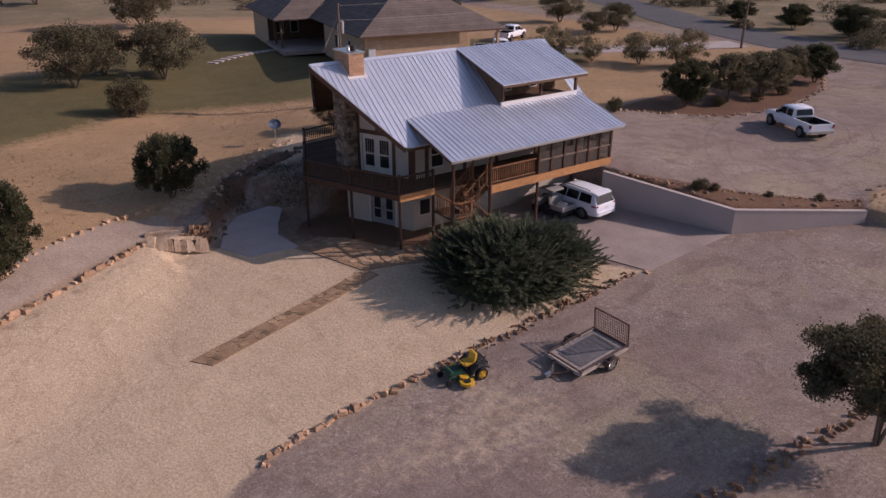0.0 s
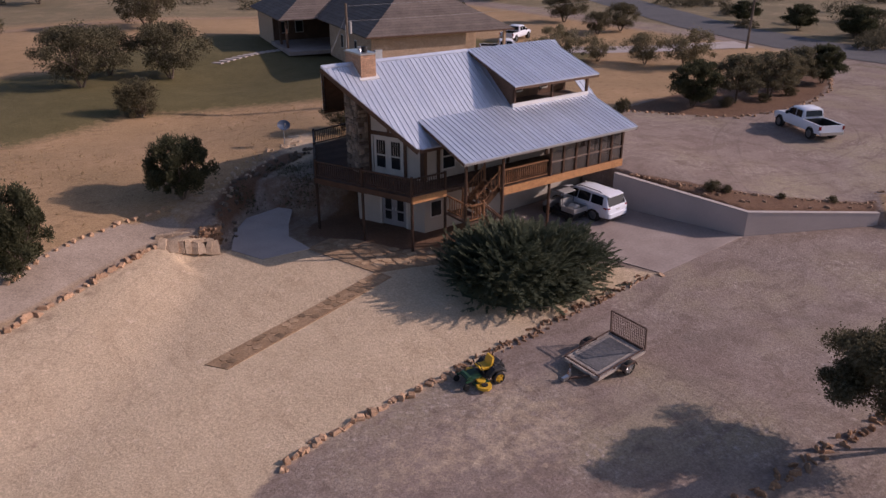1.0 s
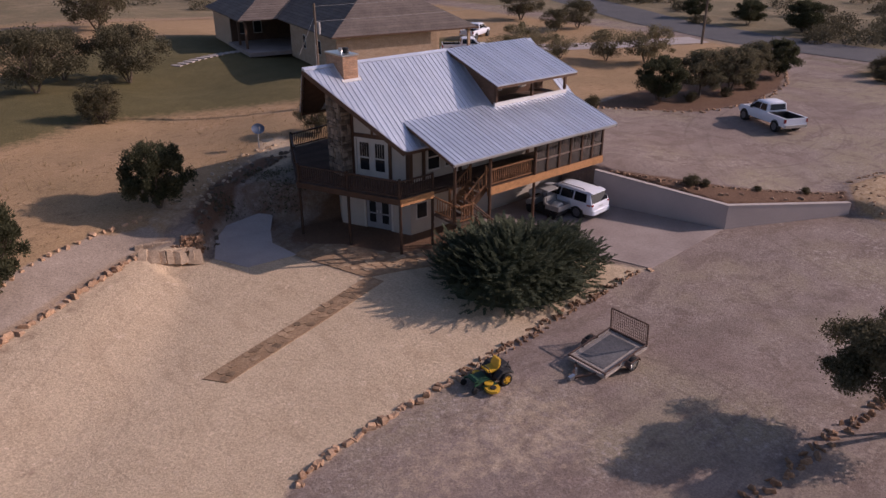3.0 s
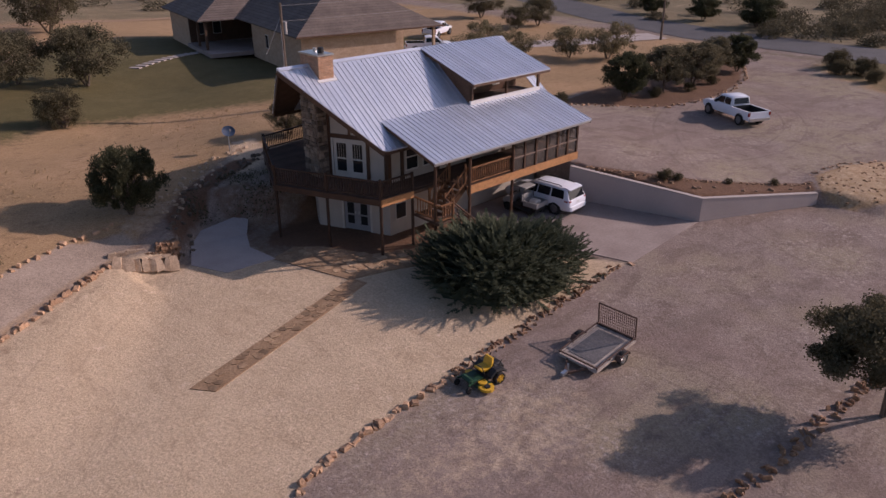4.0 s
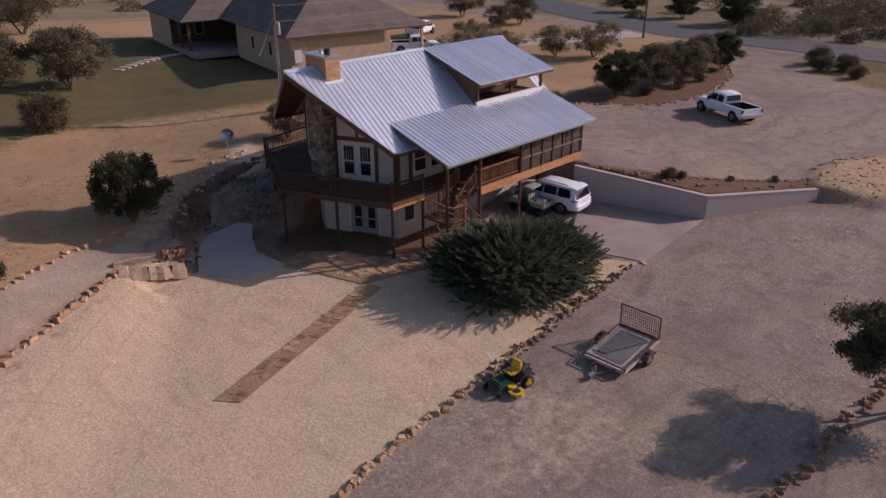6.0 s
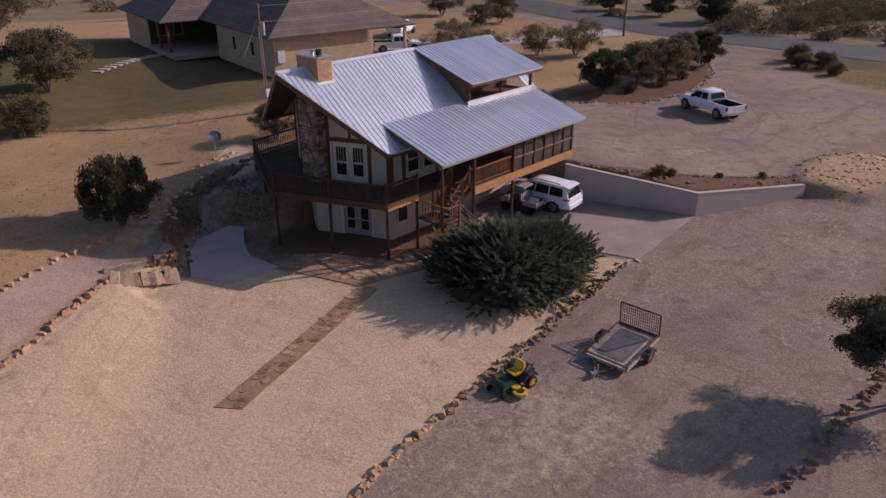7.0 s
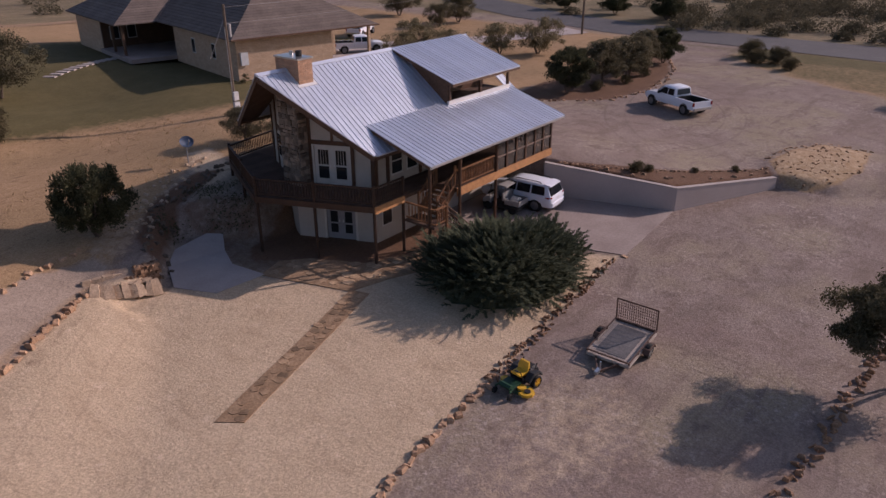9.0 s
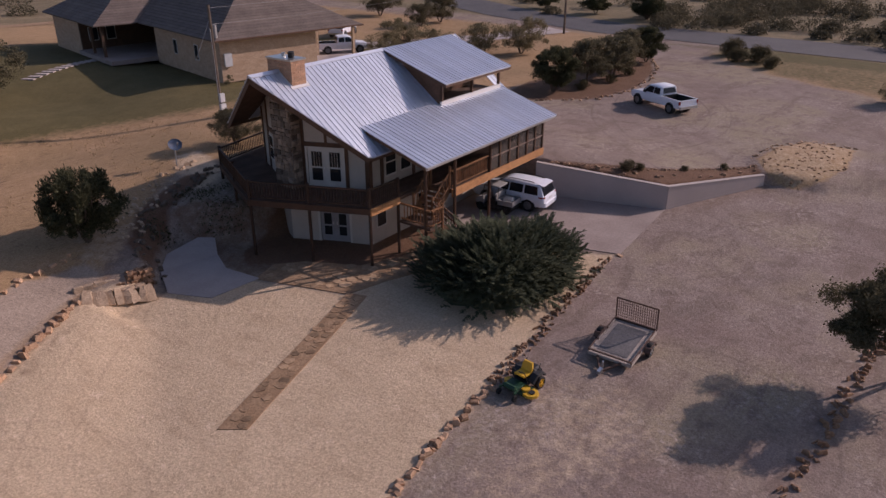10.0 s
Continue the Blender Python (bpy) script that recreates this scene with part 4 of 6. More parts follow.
def make_screen():
    m, nt, p, pos = begin("insect_screen", 0.7, 0, 0.3)
    p.inputs["Base Color"].default_value = (0.10, 0.085, 0.075, 1)
    t = nt.nodes.new("ShaderNodeBsdfTransparent")
    mix = nt.nodes.new("ShaderNodeMixShader")
    mix.inputs[0].default_value = 0.45
    nt.links.new(t.outputs[0], mix.inputs[1])
    nt.links.new(p.outputs[0], mix.inputs[2])
    nt.links.new(mix.outputs[0], nt.nodes["Material Output"].inputs[0])
    return m


SCREEN = make_screen()
MIDRAIL = surface("weathered_rail", (0.17, 0.12, 0.095), (0.24, 0.18, 0.145), 2, 14, 0.8, 0, 0.004)
porch = part("screened_porch", beam(bmesh.new(), (25.9, 28.15, porch_z(0, 28.15) - 0.06), (31.68, 28.15, porch_z(0, 28.15) - 0.06), 0.1, 0.16), LOG, house, "porch closed with dark insect screens", world_built=True)
for x in SCREEN_X:
    part("post", boxed(x - 0.06, x + 0.06, 28.1, 28.22, FLOOR, porch_z(0, 28.15) - 0.1), LOG, porch, world_built=True)
for a, b in zip(SCREEN_X, SCREEN_X[1:]):
    part("screen", boxed(a + 0.06, b - 0.06, 28.155, 28.165, FLOOR + 0.05, porch_z(0, 28.15) - 0.2), SCREEN, porch, world_built=True)
    part("mid_rail", boxed(a + 0.06, b - 0.06, 28.12, 28.2, FLOOR + 0.72, FLOOR + 0.8), MIDRAIL, porch, world_built=True)
for y in (29.2, 30.2, 31.2):
    part("post", boxed(31.55, 31.67, y - 0.06, y + 0.06, FLOOR, porch_z(0, y) - 0.1), LOG, porch, world_built=True)
part("screen", boxed(31.6, 31.61, 28.2, 31.2, FLOOR + 0.05, 5.2), SCREEN, porch, world_built=True)
part("mid_rail", boxed(31.57, 31.65, 28.2, 31.2, FLOOR + 0.72, FLOOR + 0.8), MIDRAIL, porch, world_built=True)
# headers over the open part of the porch
part("porch_header", beam(bmesh.new(), (20.0, 28.0, porch_z(0, 28.0) - 0.06), (25.9, 28.0, porch_z(0, 28.0) - 0.06), 0.12, 0.18), LOG, house, world_built=True)
for x in (21.0, 23.0, 25.0, 27.0, 29.0, 31.0):
    part("rafter", beam(bmesh.new(), (x, 27.65, porch_z(0, 27.65) - 0.055), (x, 31.25, porch_z(0, 31.25) - 0.055), 0.08, 0.14), DARKWOOD_SHADE, house, world_built=True)
# security light and a hose bracket on the lower wall
lamp = prow_slab("wall_light", 3.55, 3.75, 2.55, 2.68, 0.12, WHITE_TRIM, house, "small white twin flood light")

# ---- retaining wall ----
WALL_LINE = [(31.35, 28.3, 2.42), (33.9, 20.95, 1.72), (41.3, 17.5, 1.12)]
rwall = thing("retaining_wall", (33.9, 20.95, 0), "grey stucco retaining wall with a pale cap, angled beside the drive", "wall", kind="structure")
for (ax, ay, az), (bx, by, bz) in zip(WALL_LINE, WALL_LINE[1:]):
    d = Vector((bx - ax, by - ay, 0)).normalized()
    n = Vector((-d.y, d.x, 0)) * 0.24
    zf = lambda x, y, ax=ax, ay=ay, az=az, bz=bz, L=math.hypot(bx - ax, by - ay), d=d: az + (bz - az) * ((x - ax) * d.x + (y - ay) * d.y) / L
    pts = [(ax, ay), (bx, by), (bx + n.x, by + n.y), (ax + n.x, ay + n.y)]
    deep = [(ax, ay), (bx, by), (bx + n.x * 2.3, by + n.y * 2.3), (ax + n.x * 2.3, ay + n.y * 2.3)]
    part("wall_footing", prism(bmesh.new(), deep, -0.4, lambda x, y: zf(x, y) - 0.16), WALL_STUCCO, rwall, world_built=True)
    pts = [(x - d.y * -0.02 * (i < 2), y + d.x * -0.02 * (i < 2)) for i, (x, y) in enumerate(pts)]
    part("wall_face", prism(bmesh.new(), pts, -0.3, lambda x, y: zf(x, y) - 0.06), WALL_STUCCO, rwall, world_built=True)
    o = [(x - n.x * 0.08, y - n.y * 0.08) if i < 2 else (x + n.x * 0.08, y + n.y * 0.08) for i, (x, y) in enumerate(pts)]
    part("wall_cap", prism(bmesh.new(), o, lambda x, y: zf(x, y) - 0.06, zf), CONCRETE, rwall, world_built=True)

# ---- concrete slabs and the flagstone strip ----
WORN_SHADE = surface("worn_and_shaded_concrete", (0.26, 0.205, 0.18), (0.36, 0.295, 0.26), 0.45, 9, 0.9, 0, 0.006, fine_amount=0.14)
DARKROCK = surface("brown_rock", (0.20, 0.115, 0.065), (0.33, 0.20, 0.12), 2.0, 14, 0.9, 0, 0.02, per_piece=0.35)
STEPSTONE = surface("step_limestone", (0.37, 0.265, 0.175), (0.51, 0.385, 0.27), 2.0, 12, 0.9, 0, 0.02, per_piece=0.15)


def slab(pts, thick, lift, label, mat=CONCRETE, name="pavement"):
    bm = prism(bmesh.new(), pts, lambda x, y: h(x, y) - thick, lambda x, y: h(x, y) + lift)
    return tagged(part(name, bm, mat), label, "pavement", kind="structure")


slab([(10.3, 35.3), (13.5, 35.2), (14.2, 36.8), (15.0, 38.0), (14.4, 38.6), (12.3, 38.3), (11.2, 37.2)], 0.1, 0.03, "pale concrete slab beside the stone steps")
# sheet added in the outline of the gable's cast shadow
slab([(13.5, 35.2), (13.8, 33.1), (11.2, 33.3), (10.3, 35.3)], 0.1, 0.034, "pale concrete sheet covering the gable's shadow on the gravel")
slab([(24.2, 27.9), (26.7, 20.5), (33.8, 20.95), (31.3, 28.25), (31.6, 31.2), (24.2, 31.2)], 0.1, 0.03, "worn concrete carport slab under the porch", WORN_SHADE)

# the flagstone strip across the gravel, each stone its own piece
strip = thing("flagstone_strip", (10.5, 26.8, 0), "narrow strip of brown flagstones set in the gravel", "path", kind="structure")
SA, SB, SW = Vector((5.68, 25.65)), Vector((15.3, 28.75)), 0.98
sdir = (SB - SA).normalized()
snor = Vector((sdir.y, -sdir.x))
corners = [SA, SB, SB + snor * SW, SA + snor * SW + sdir * 0.35]
FLAGBED = surface("strip_bed", (0.25, 0.158, 0.088), (0.35, 0.235, 0.14), 1.5, 10, 0.95, 0, 0.02)
FLAG = surface("brown_flagstone", (0.19, 0.118, 0.066), (0.36, 0.25, 0.15), 2.2, 9, 0.9, 0, 0.015, per_piece=0.45)
PATIOFLAG = surface("tan_flagstone", (0.29, 0.19, 0.11), (0.46, 0.325, 0.2), 2.2, 9, 0.9, 0, 0.015, per_piece=0.3)
bm = bmesh.new()
for k in range(20):
    q = [corners[0].lerp(corners[1], k / 20), corners[0].lerp(corners[1], (k + 1) / 20), corners[3].lerp(corners[2], (k + 1) / 20), corners[3].lerp(corners[2], k / 20)]
    prism(bm, [(p.x, p.y) for p in q], lambda x, y: h(x, y) - 0.1, lambda x, y: h(x, y) + 0.03)
part("bed", bm, FLAGBED, strip, world_built=True)
rng = random.Random(11)


def flag(cx, cy, r, parent, mat, lift=0.035, thick=0.035):
    n = rng.choice((5, 6, 7))
    a0 = rng.uniform(0, 6.28)
    pts = []
    for k in range(n):
        a = a0 + k * math.tau / n + rng.uniform(-0.25, 0.25)
        q = r * rng.uniform(0.75, 1.1)
        pts.append((cx + q * math.cos(a), cy + q * math.sin(a)))
    zz = h(cx, cy) + lift
    part("flagstone", prism(bmesh.new(), pts, zz - 0.05, zz + rng.uniform(0.6, 1.2) * thick), mat, parent, world_built=True)


u = 0.45
while u < 9.8:
    for v in (0.24, 0.72):
        q = SA + sdir * (u + rng.uniform(-0.1, 0.1)) + snor * (v + rng.uniform(-0.07, 0.07))
        if rng.random() < 0.8:
            flag(q.x, q.y, rng.uniform(0.17, 0.27), strip, FLAG, 0.034, 0.014)
    u += 0.4

# flagstone patio under and before the deck
PATIO = [(13.65, 33.2), (15.2, 28.65), (17.2, 28.1), (19.6, 27.2), (22.4, 27.4), (22.4, 29.0), (19.5, 29.3), (17.7, 30.2), (16.4, 32.7), (15.2, 33.7)]
patio = thing("patio", (17, 31, 0), "tan and brown flagstone patio before the deck", "patio", kind="structure")
part("bed", prism(bmesh.new(), PATIO, lambda x, y: h(x, y) - 0.1, lambda x, y: h(x, y) + 0.026), FLAGBED, patio, world_built=True)
px = 13.8
while px < 22.3:
    py = 27.4
    while py < 34.8:
        qx, qy = px + rng.uniform(-0.12, 0.12), py + rng.uniform(-0.12, 0.12)
        if inside(np.array([qx]), np.array([qy]), PATIO, 0.4)[0] > 0.95 and rng.random() < 0.6:
            flag(qx, qy, rng.uniform(0.22, 0.34), patio, PATIOFLAG, 0.042, 0.016)
        py += 0.5
    px += 0.5

# ---- stone edging along the gravel ----
def edging(name, pts, spacing, size, label, group, mat=LIMESTONE, jit=0.12, thin=False, joined=False):
    pile = bmesh.new() if joined else None
    for (ax, ay), (bx, by) in zip(pts, pts[1:]):
        L = math.hypot(bx - ax, by - ay)
        u = 0.0
        while u < L:
            k = u / L
            x, y = ax + (bx - ax) * k + rng.uniform(-jit, jit), ay + (by - ay) * k + rng.uniform(-jit, jit)
            sx, sy, sz = (size * rng.uniform(0.55, 1.35), size * rng.uniform(0.4, 0.95), size * rng.uniform(0.35, 0.8))
            if thin:
                sx, sy, sz = size * rng.uniform(0.5, 1.5), size * rng.uniform(0.2, 0.5), size * rng.uniform(0.4, 0.9)
            if joined:
                one = stone(rng, sx, sy, sz)
                bmesh.ops.transform(one, matrix=pose(x, y, h(x, y) - 0.04, rng.uniform(-18, 18), rng.uniform(-18, 18), rng.uniform(0, 360)), verts=one.verts)
                tmp = bpy.data.meshes.new("tmp")
                one.to_mesh(tmp)
                one.free()
                pile.from_mesh(tmp)
                bpy.data.meshes.remove(tmp)
                u += spacing * rng.uniform(0.6, 1.35)
                continue
            me = part("edging_stone", stone(rng, sx, sy, sz), mat)
            me.matrix_basis = pose(x, y, h(x, y) - 0.04, rng.uniform(-18, 18), rng.uniform(-18, 18), rng.uniform(0, 360))
            tagged(me, label, "stone", group)
            u += spacing * rng.uniform(0.6, 1.35)
    if joined:
        tagged(part(name, pile, mat), label, "stones", kind="stuff")


edging("rock", [(5.65, 18.35), (7.15, 19.0), (9.6, 19.25), (13.6, 19.6)], 0.25, 0.3, "rough tan limestone rock edging the gravel", "stones between gravel and drive")
edging("rock", [(13.6, 19.6), (20.0, 20.3), (25.6, 20.85)], 0.095, 0.21, "small brown rock shards lining the gravel edge", "", DARKROCK, jit=0.27, thin=True, joined=True)
edging("rock", [(26.0, 20.8), (27.0, 20.4)], 0.5, 0.3, "rough tan limestone rock edging the gravel", "stones between gravel and drive")
edging("rock", [(-2.5, 30.7), (-0.1, 31.95), (2.3, 33.45), (5.7, 35.75), (6.9, 36.6)], 0.36, 0.36, "orange limestone rock lining the raised path", "stones along the raised path", jit=0.08)
edging("rock", [(-4, 31.5), (0.5, 35.3), (2.5, 37.25), (5.7, 39.05), (8.2, 39.4)], 0.6, 0.3, "tan limestone rock edging the upper path", "stones along the raised path", joined=True)
edging("rock", [(14.2, 9.5), (17.1, 9.1), (20.5, 8.9), (23.6, 8.8), (26.5, 8.0)], 0.17, 0.27, "brown rock shards edging the far side of the drive", "", DARKROCK, jit=0.22, thin=True, joined=True)
edging("rock", [(10.4, 36.6), (11.4, 38.5), (13.2, 40.3), (15.6, 41.6), (18.6, 42.1)], 0.2, 0.3, "grey brown rock in the bank behind the slab", "bank stones", STONE, 0.5, joined=True)
edging("rock", [(11.0, 38.9), (12.7, 41.0), (15.5, 43.0), (18.2, 44.2)], 0.16, 0.24, "pale grey rock scattered beside the hill path", "bank stones", STEPSTONE, 0.7, joined=True)
edging("rock", [(32.2, 27.7), (34.7, 23.9), (36.8, 22.3), (41.8, 18.8), (43.6, 18.0)], 0.24, 0.2, "tan rock bordering the planting bed", "bed border stones", jit=0.1, joined=True)
edging("rock", [(32.6, 26.4), (35.5, 21.9), (38.5, 20.0), (42.2, 17.8)], 1.3, 0.26, "pale rock lying in the planting bed", "bed border stones", jit=0.4, joined=True)
edging("rock", [(46, 40.59), (48.93, 37.87), (52.49, 34.31), (57.73, 33.36), (62.96, 33.99), (67.67, 35.46), (73.95, 38.39)], 0.6, 0.3, "brown rock edging the tree island", "island stones", jit=0.25, joined=True)

# ---- stone steps and stacked wall at the end of the path ----
steps = thing("stone_steps", (8.3, 36.0, 0), "large tan limestone blocks forming steps beside a stacked wall", "steps")
rng = random.Random(23)
for k in range(9):
    f = (k + 0.5) / 9
    x, y = 6.85 + 2.75 * f, 36.2 - 0.95 * f
    z0 = 0.64 - 0.48 * f
    ob = part("block", stone(rng, rng.uniform(0.3, 0.44), rng.uniform(0.3, 0.4), rng.uniform(0.62, 0.8), 0.22), STEPSTONE, steps)
    ob.matrix_basis = Matrix.Translation((x - 8.3, y - 36.0, z0)) @ pose(0, 0, 0, rng.uniform(-38, -26), rng.uniform(-10, 10), -19 + rng.uniform(-22, 22))
# flat treads behind the leaning blocks
for k in range(5):
    f = (k + 0.5) / 5
    x, y = 7.1 + 2.6 * f, 36.75 - 0.8 * f
    ob = part("tread", stone(rng, 0.56, 0.55, 0.2, 0.08), STEPSTONE, steps)
    ob.matrix_basis = Matrix.Translation((x - 8.3, y - 36.0, 0.78 - 0.12 * f)) @ pose(0, 0, 0, 0, 0, -18 + rng.uniform(-6, 6))
for k in range(4):
    ob = part("block", stone(rng, 0.5, 0.3, 0.3, 0.15), STEPSTONE, steps)
    ob.matrix_basis = Matrix.Translation((-1.05 + 0.42 * k, 1.2 - 0.14 * k, 0.92)) @ pose(0, 0, 0, 0, 0, -18 + rng.uniform(-10, 10))
# stacked dry wall of small dark stones
for k in range(96):
    lay, col, deep = k // 16, k % 8, (k // 8) % 2
    f = (col + 0.5 * (lay % 2)) / 8
    x, y = 8.55 + 1.6 * f, 36.45 - 0.42 * f + 0.28 * deep
    if lay > 3 and f < 0.35:
        continue
    ob = part("wall_stone", stone(rng, rng.uniform(0.17, 0.29), rng.uniform(0.22, 0.32), rng.uniform(0.13, 0.19), 0.18), DARKROCK, steps)
    ob.matrix_basis = Matrix.Translation((x - 8.3, y - 36.0 + rng.uniform(-0.06, 0.06), 0.42 + lay * 0.165)) @ pose(0, 0, 0, rng.uniform(-8, 8), rng.uniform(-8, 8), -14 + rng.uniform(-25, 25))
for k in range(60):
    f = (k // 4) / 15
    lay = k % 4
    x, y = 10.05 + 0.9 * f, 36.4 + 2.2 * f
    ob = part("wall_stone", stone(rng, rng.uniform(0.25, 0.4), rng.uniform(0.2, 0.34), 0.24, 0.12), STONE, steps)
    ob.matrix_basis = Matrix.Translation((x - 8.3 + rng.uniform(-0.08, 0.08), y - 36.0, 0.15 + lay * 0.3)) @ pose(0, 0, 0, rng.uniform(-8, 8), 0, 65 + rng.uniform(-20, 20))

# rubble slope past the end of the retaining wall
bm = bmesh.new()
k = 0
while k < 120:
    x, y = rng.uniform(41.4, 50.4), rng.uniform(13.4, 18.4)
    if inside(np.array([x]), np.array([y]), RUBBLE, 0.2)[0] < 0.5:
        continue
    k += 1
    b2 = stone(rng, rng.uniform(0.09, 0.2), rng.uniform(0.08, 0.16), rng.uniform(0.05, 0.11))
    bmesh.ops.transform(b2, matrix=pose(x, y, h(x, y) + 0.18 * float(inside(np.array([x]), np.array([y]), RUBBLE, 1.6)[0]), rng.uniform(-20, 20), rng.uniform(-20, 20), rng.uniform(0, 360)), verts=b2.verts)
    tmp = bpy.data.meshes.new("tmp")
    b2.to_mesh(tmp)
    b2.free()
    bm.from_mesh(tmp)
    bpy.data.meshes.remove(tmp)
tagged(part("rubble", bm, LIMESTONE), "loose brown rocks scattered on the pale slope", "rubble", kind="stuff")
edging("rock", [(51.0, 14.0), (50.6, 16.9), (47.4, 18.5), (43.7, 18.9)], 0.4, 0.28, "brown rock edging the rubble slope", "rubble edge stones", jit=0.2)


# ---- vehicles, built facing +y with the ground at z = 0 ----
def loft(bm, rings, closed=True):
    vs = [[bm.verts.new(p) for p in r] for r in rings]
    n = len(vs[0])
    for a, b in zip(vs, vs[1:]):
        for i in range(n if closed else n - 1):
            bm.faces.new((a[i], a[(i + 1) % n], b[(i + 1) % n], b[i]))
    bm.faces.new(vs[0][::-1])
    bm.faces.new(vs[-1])
    bmesh.ops.recalc_face_normals(bm, faces=bm.faces)
    return bm


def body_ring(y, w, z0, z1, bulge=0.04, top_in=0.05):
    return [(-w + 0.06, y, z0), (-w - 0.0, y, z0 + 0.18), (-w - bulge * 0.4, y, (z0 + z1) / 2), (-w + 0.01, y, z1 - 0.1), (-w + top_in, y, z1),
            (w - top_in, y, z1), (w - 0.01, y, z1 - 0.1), (w + bulge * 0.4, y, (z0 + z1) / 2), (w, y, z0 + 0.18), (w - 0.06, y, z0)]


def wheel(parent, x, y, r=0.38, wid=0.25, rim=RIM, rimscale=0.66):
    s = 1 if x > 0 else -1
    bm = bmesh.new()
    prof = [(0.7 * r, 0), (0.93 * r, 0), (r, 0.18 * wid), (r, 0.82 * wid), (0.93 * r, wid), (0.7 * r, wid)]
    n = 18
    rings = [[bm.verts.new((s * u, q * math.cos(k * math.tau / n), q * math.sin(k * math.tau / n))) for q, u in prof] for k in range(n)]
    for k in range(n):
        for i in range(len(prof) - 1):
            bm.faces.new((rings[k][i], rings[(k + 1) % n][i], rings[(k + 1) % n][i + 1], rings[k][i + 1]))
    bmesh.ops.recalc_face_normals(bm, faces=bm.faces)
    ty = part("wheel", bm, RUBBER, parent, "black rubber tyre")
    ty.location = (x - s * wid / 2, y, r)
    bm = bmesh.new()
    bar(bm, (s * wid * 0.2, 0, 0), (s * wid * 0.86, 0, 0), 0.71 * r, 14)
    bar(bm, (s * wid * 0.86, 0, 0), (s * wid * 0.95, 0, 0), 0.16 * r, 8)
    for k in range(5):
        a = k * math.tau / 5
        beam(bm, (s * wid * 0.9, 0, 0), (s * wid * 0.88, 0.66 * r * math.cos(a), 0.66 * r * math.sin(a)), 0.07, 0.05)
    part("rim", bm, rim, ty)
    return ty


def glass_quad(name, pts, parent, mat=None, off=0.012):
    bm = bmesh.new()
    ps = [Vector(p) for p in pts]
    n = (ps[1] - ps[0]).cross(ps[2] - ps[0]).normalized()
    lo = [bm.verts.new(p - n * off) for p in ps]
    hi = [bm.verts.new(p + n * off) for p in ps]
    bm.faces.new(hi)
    bm.faces.new(lo[::-1])
    for i in range(len(ps)):
        j = (i + 1) % len(ps)
        bm.faces.new((lo[i], lo[j], hi[j], hi[i]))
    return part(name, bm, mat or CARGLASS, parent)


def suv_ring(y, sill, belt, roof, ws, wb, wr):
    """One cross-section of the shell: rocker, bulging side, shoulder, leaning glass side, crowned roof."""
    half = [(ws - 0.07, sill), (ws, sill + 0.1), (wb + 0.015, (sill + belt) * 0.52), (wb, belt - 0.12), (wb - 0.03, belt)]
    rise = roof - belt
    half += [(wb - 0.05 - (wb - wr) * 0.3, belt + rise * 0.3), (wr + 0.04, belt + rise * 0.75), (wr - 0.02, belt + rise * 0.92), (wr - 0.14, roof - 0.005), (wr * 0.4, roof + 0.015)]
    return [(-w, y, z) for w, z in half] + [(w, y, z) for w, z in half[::-1]]


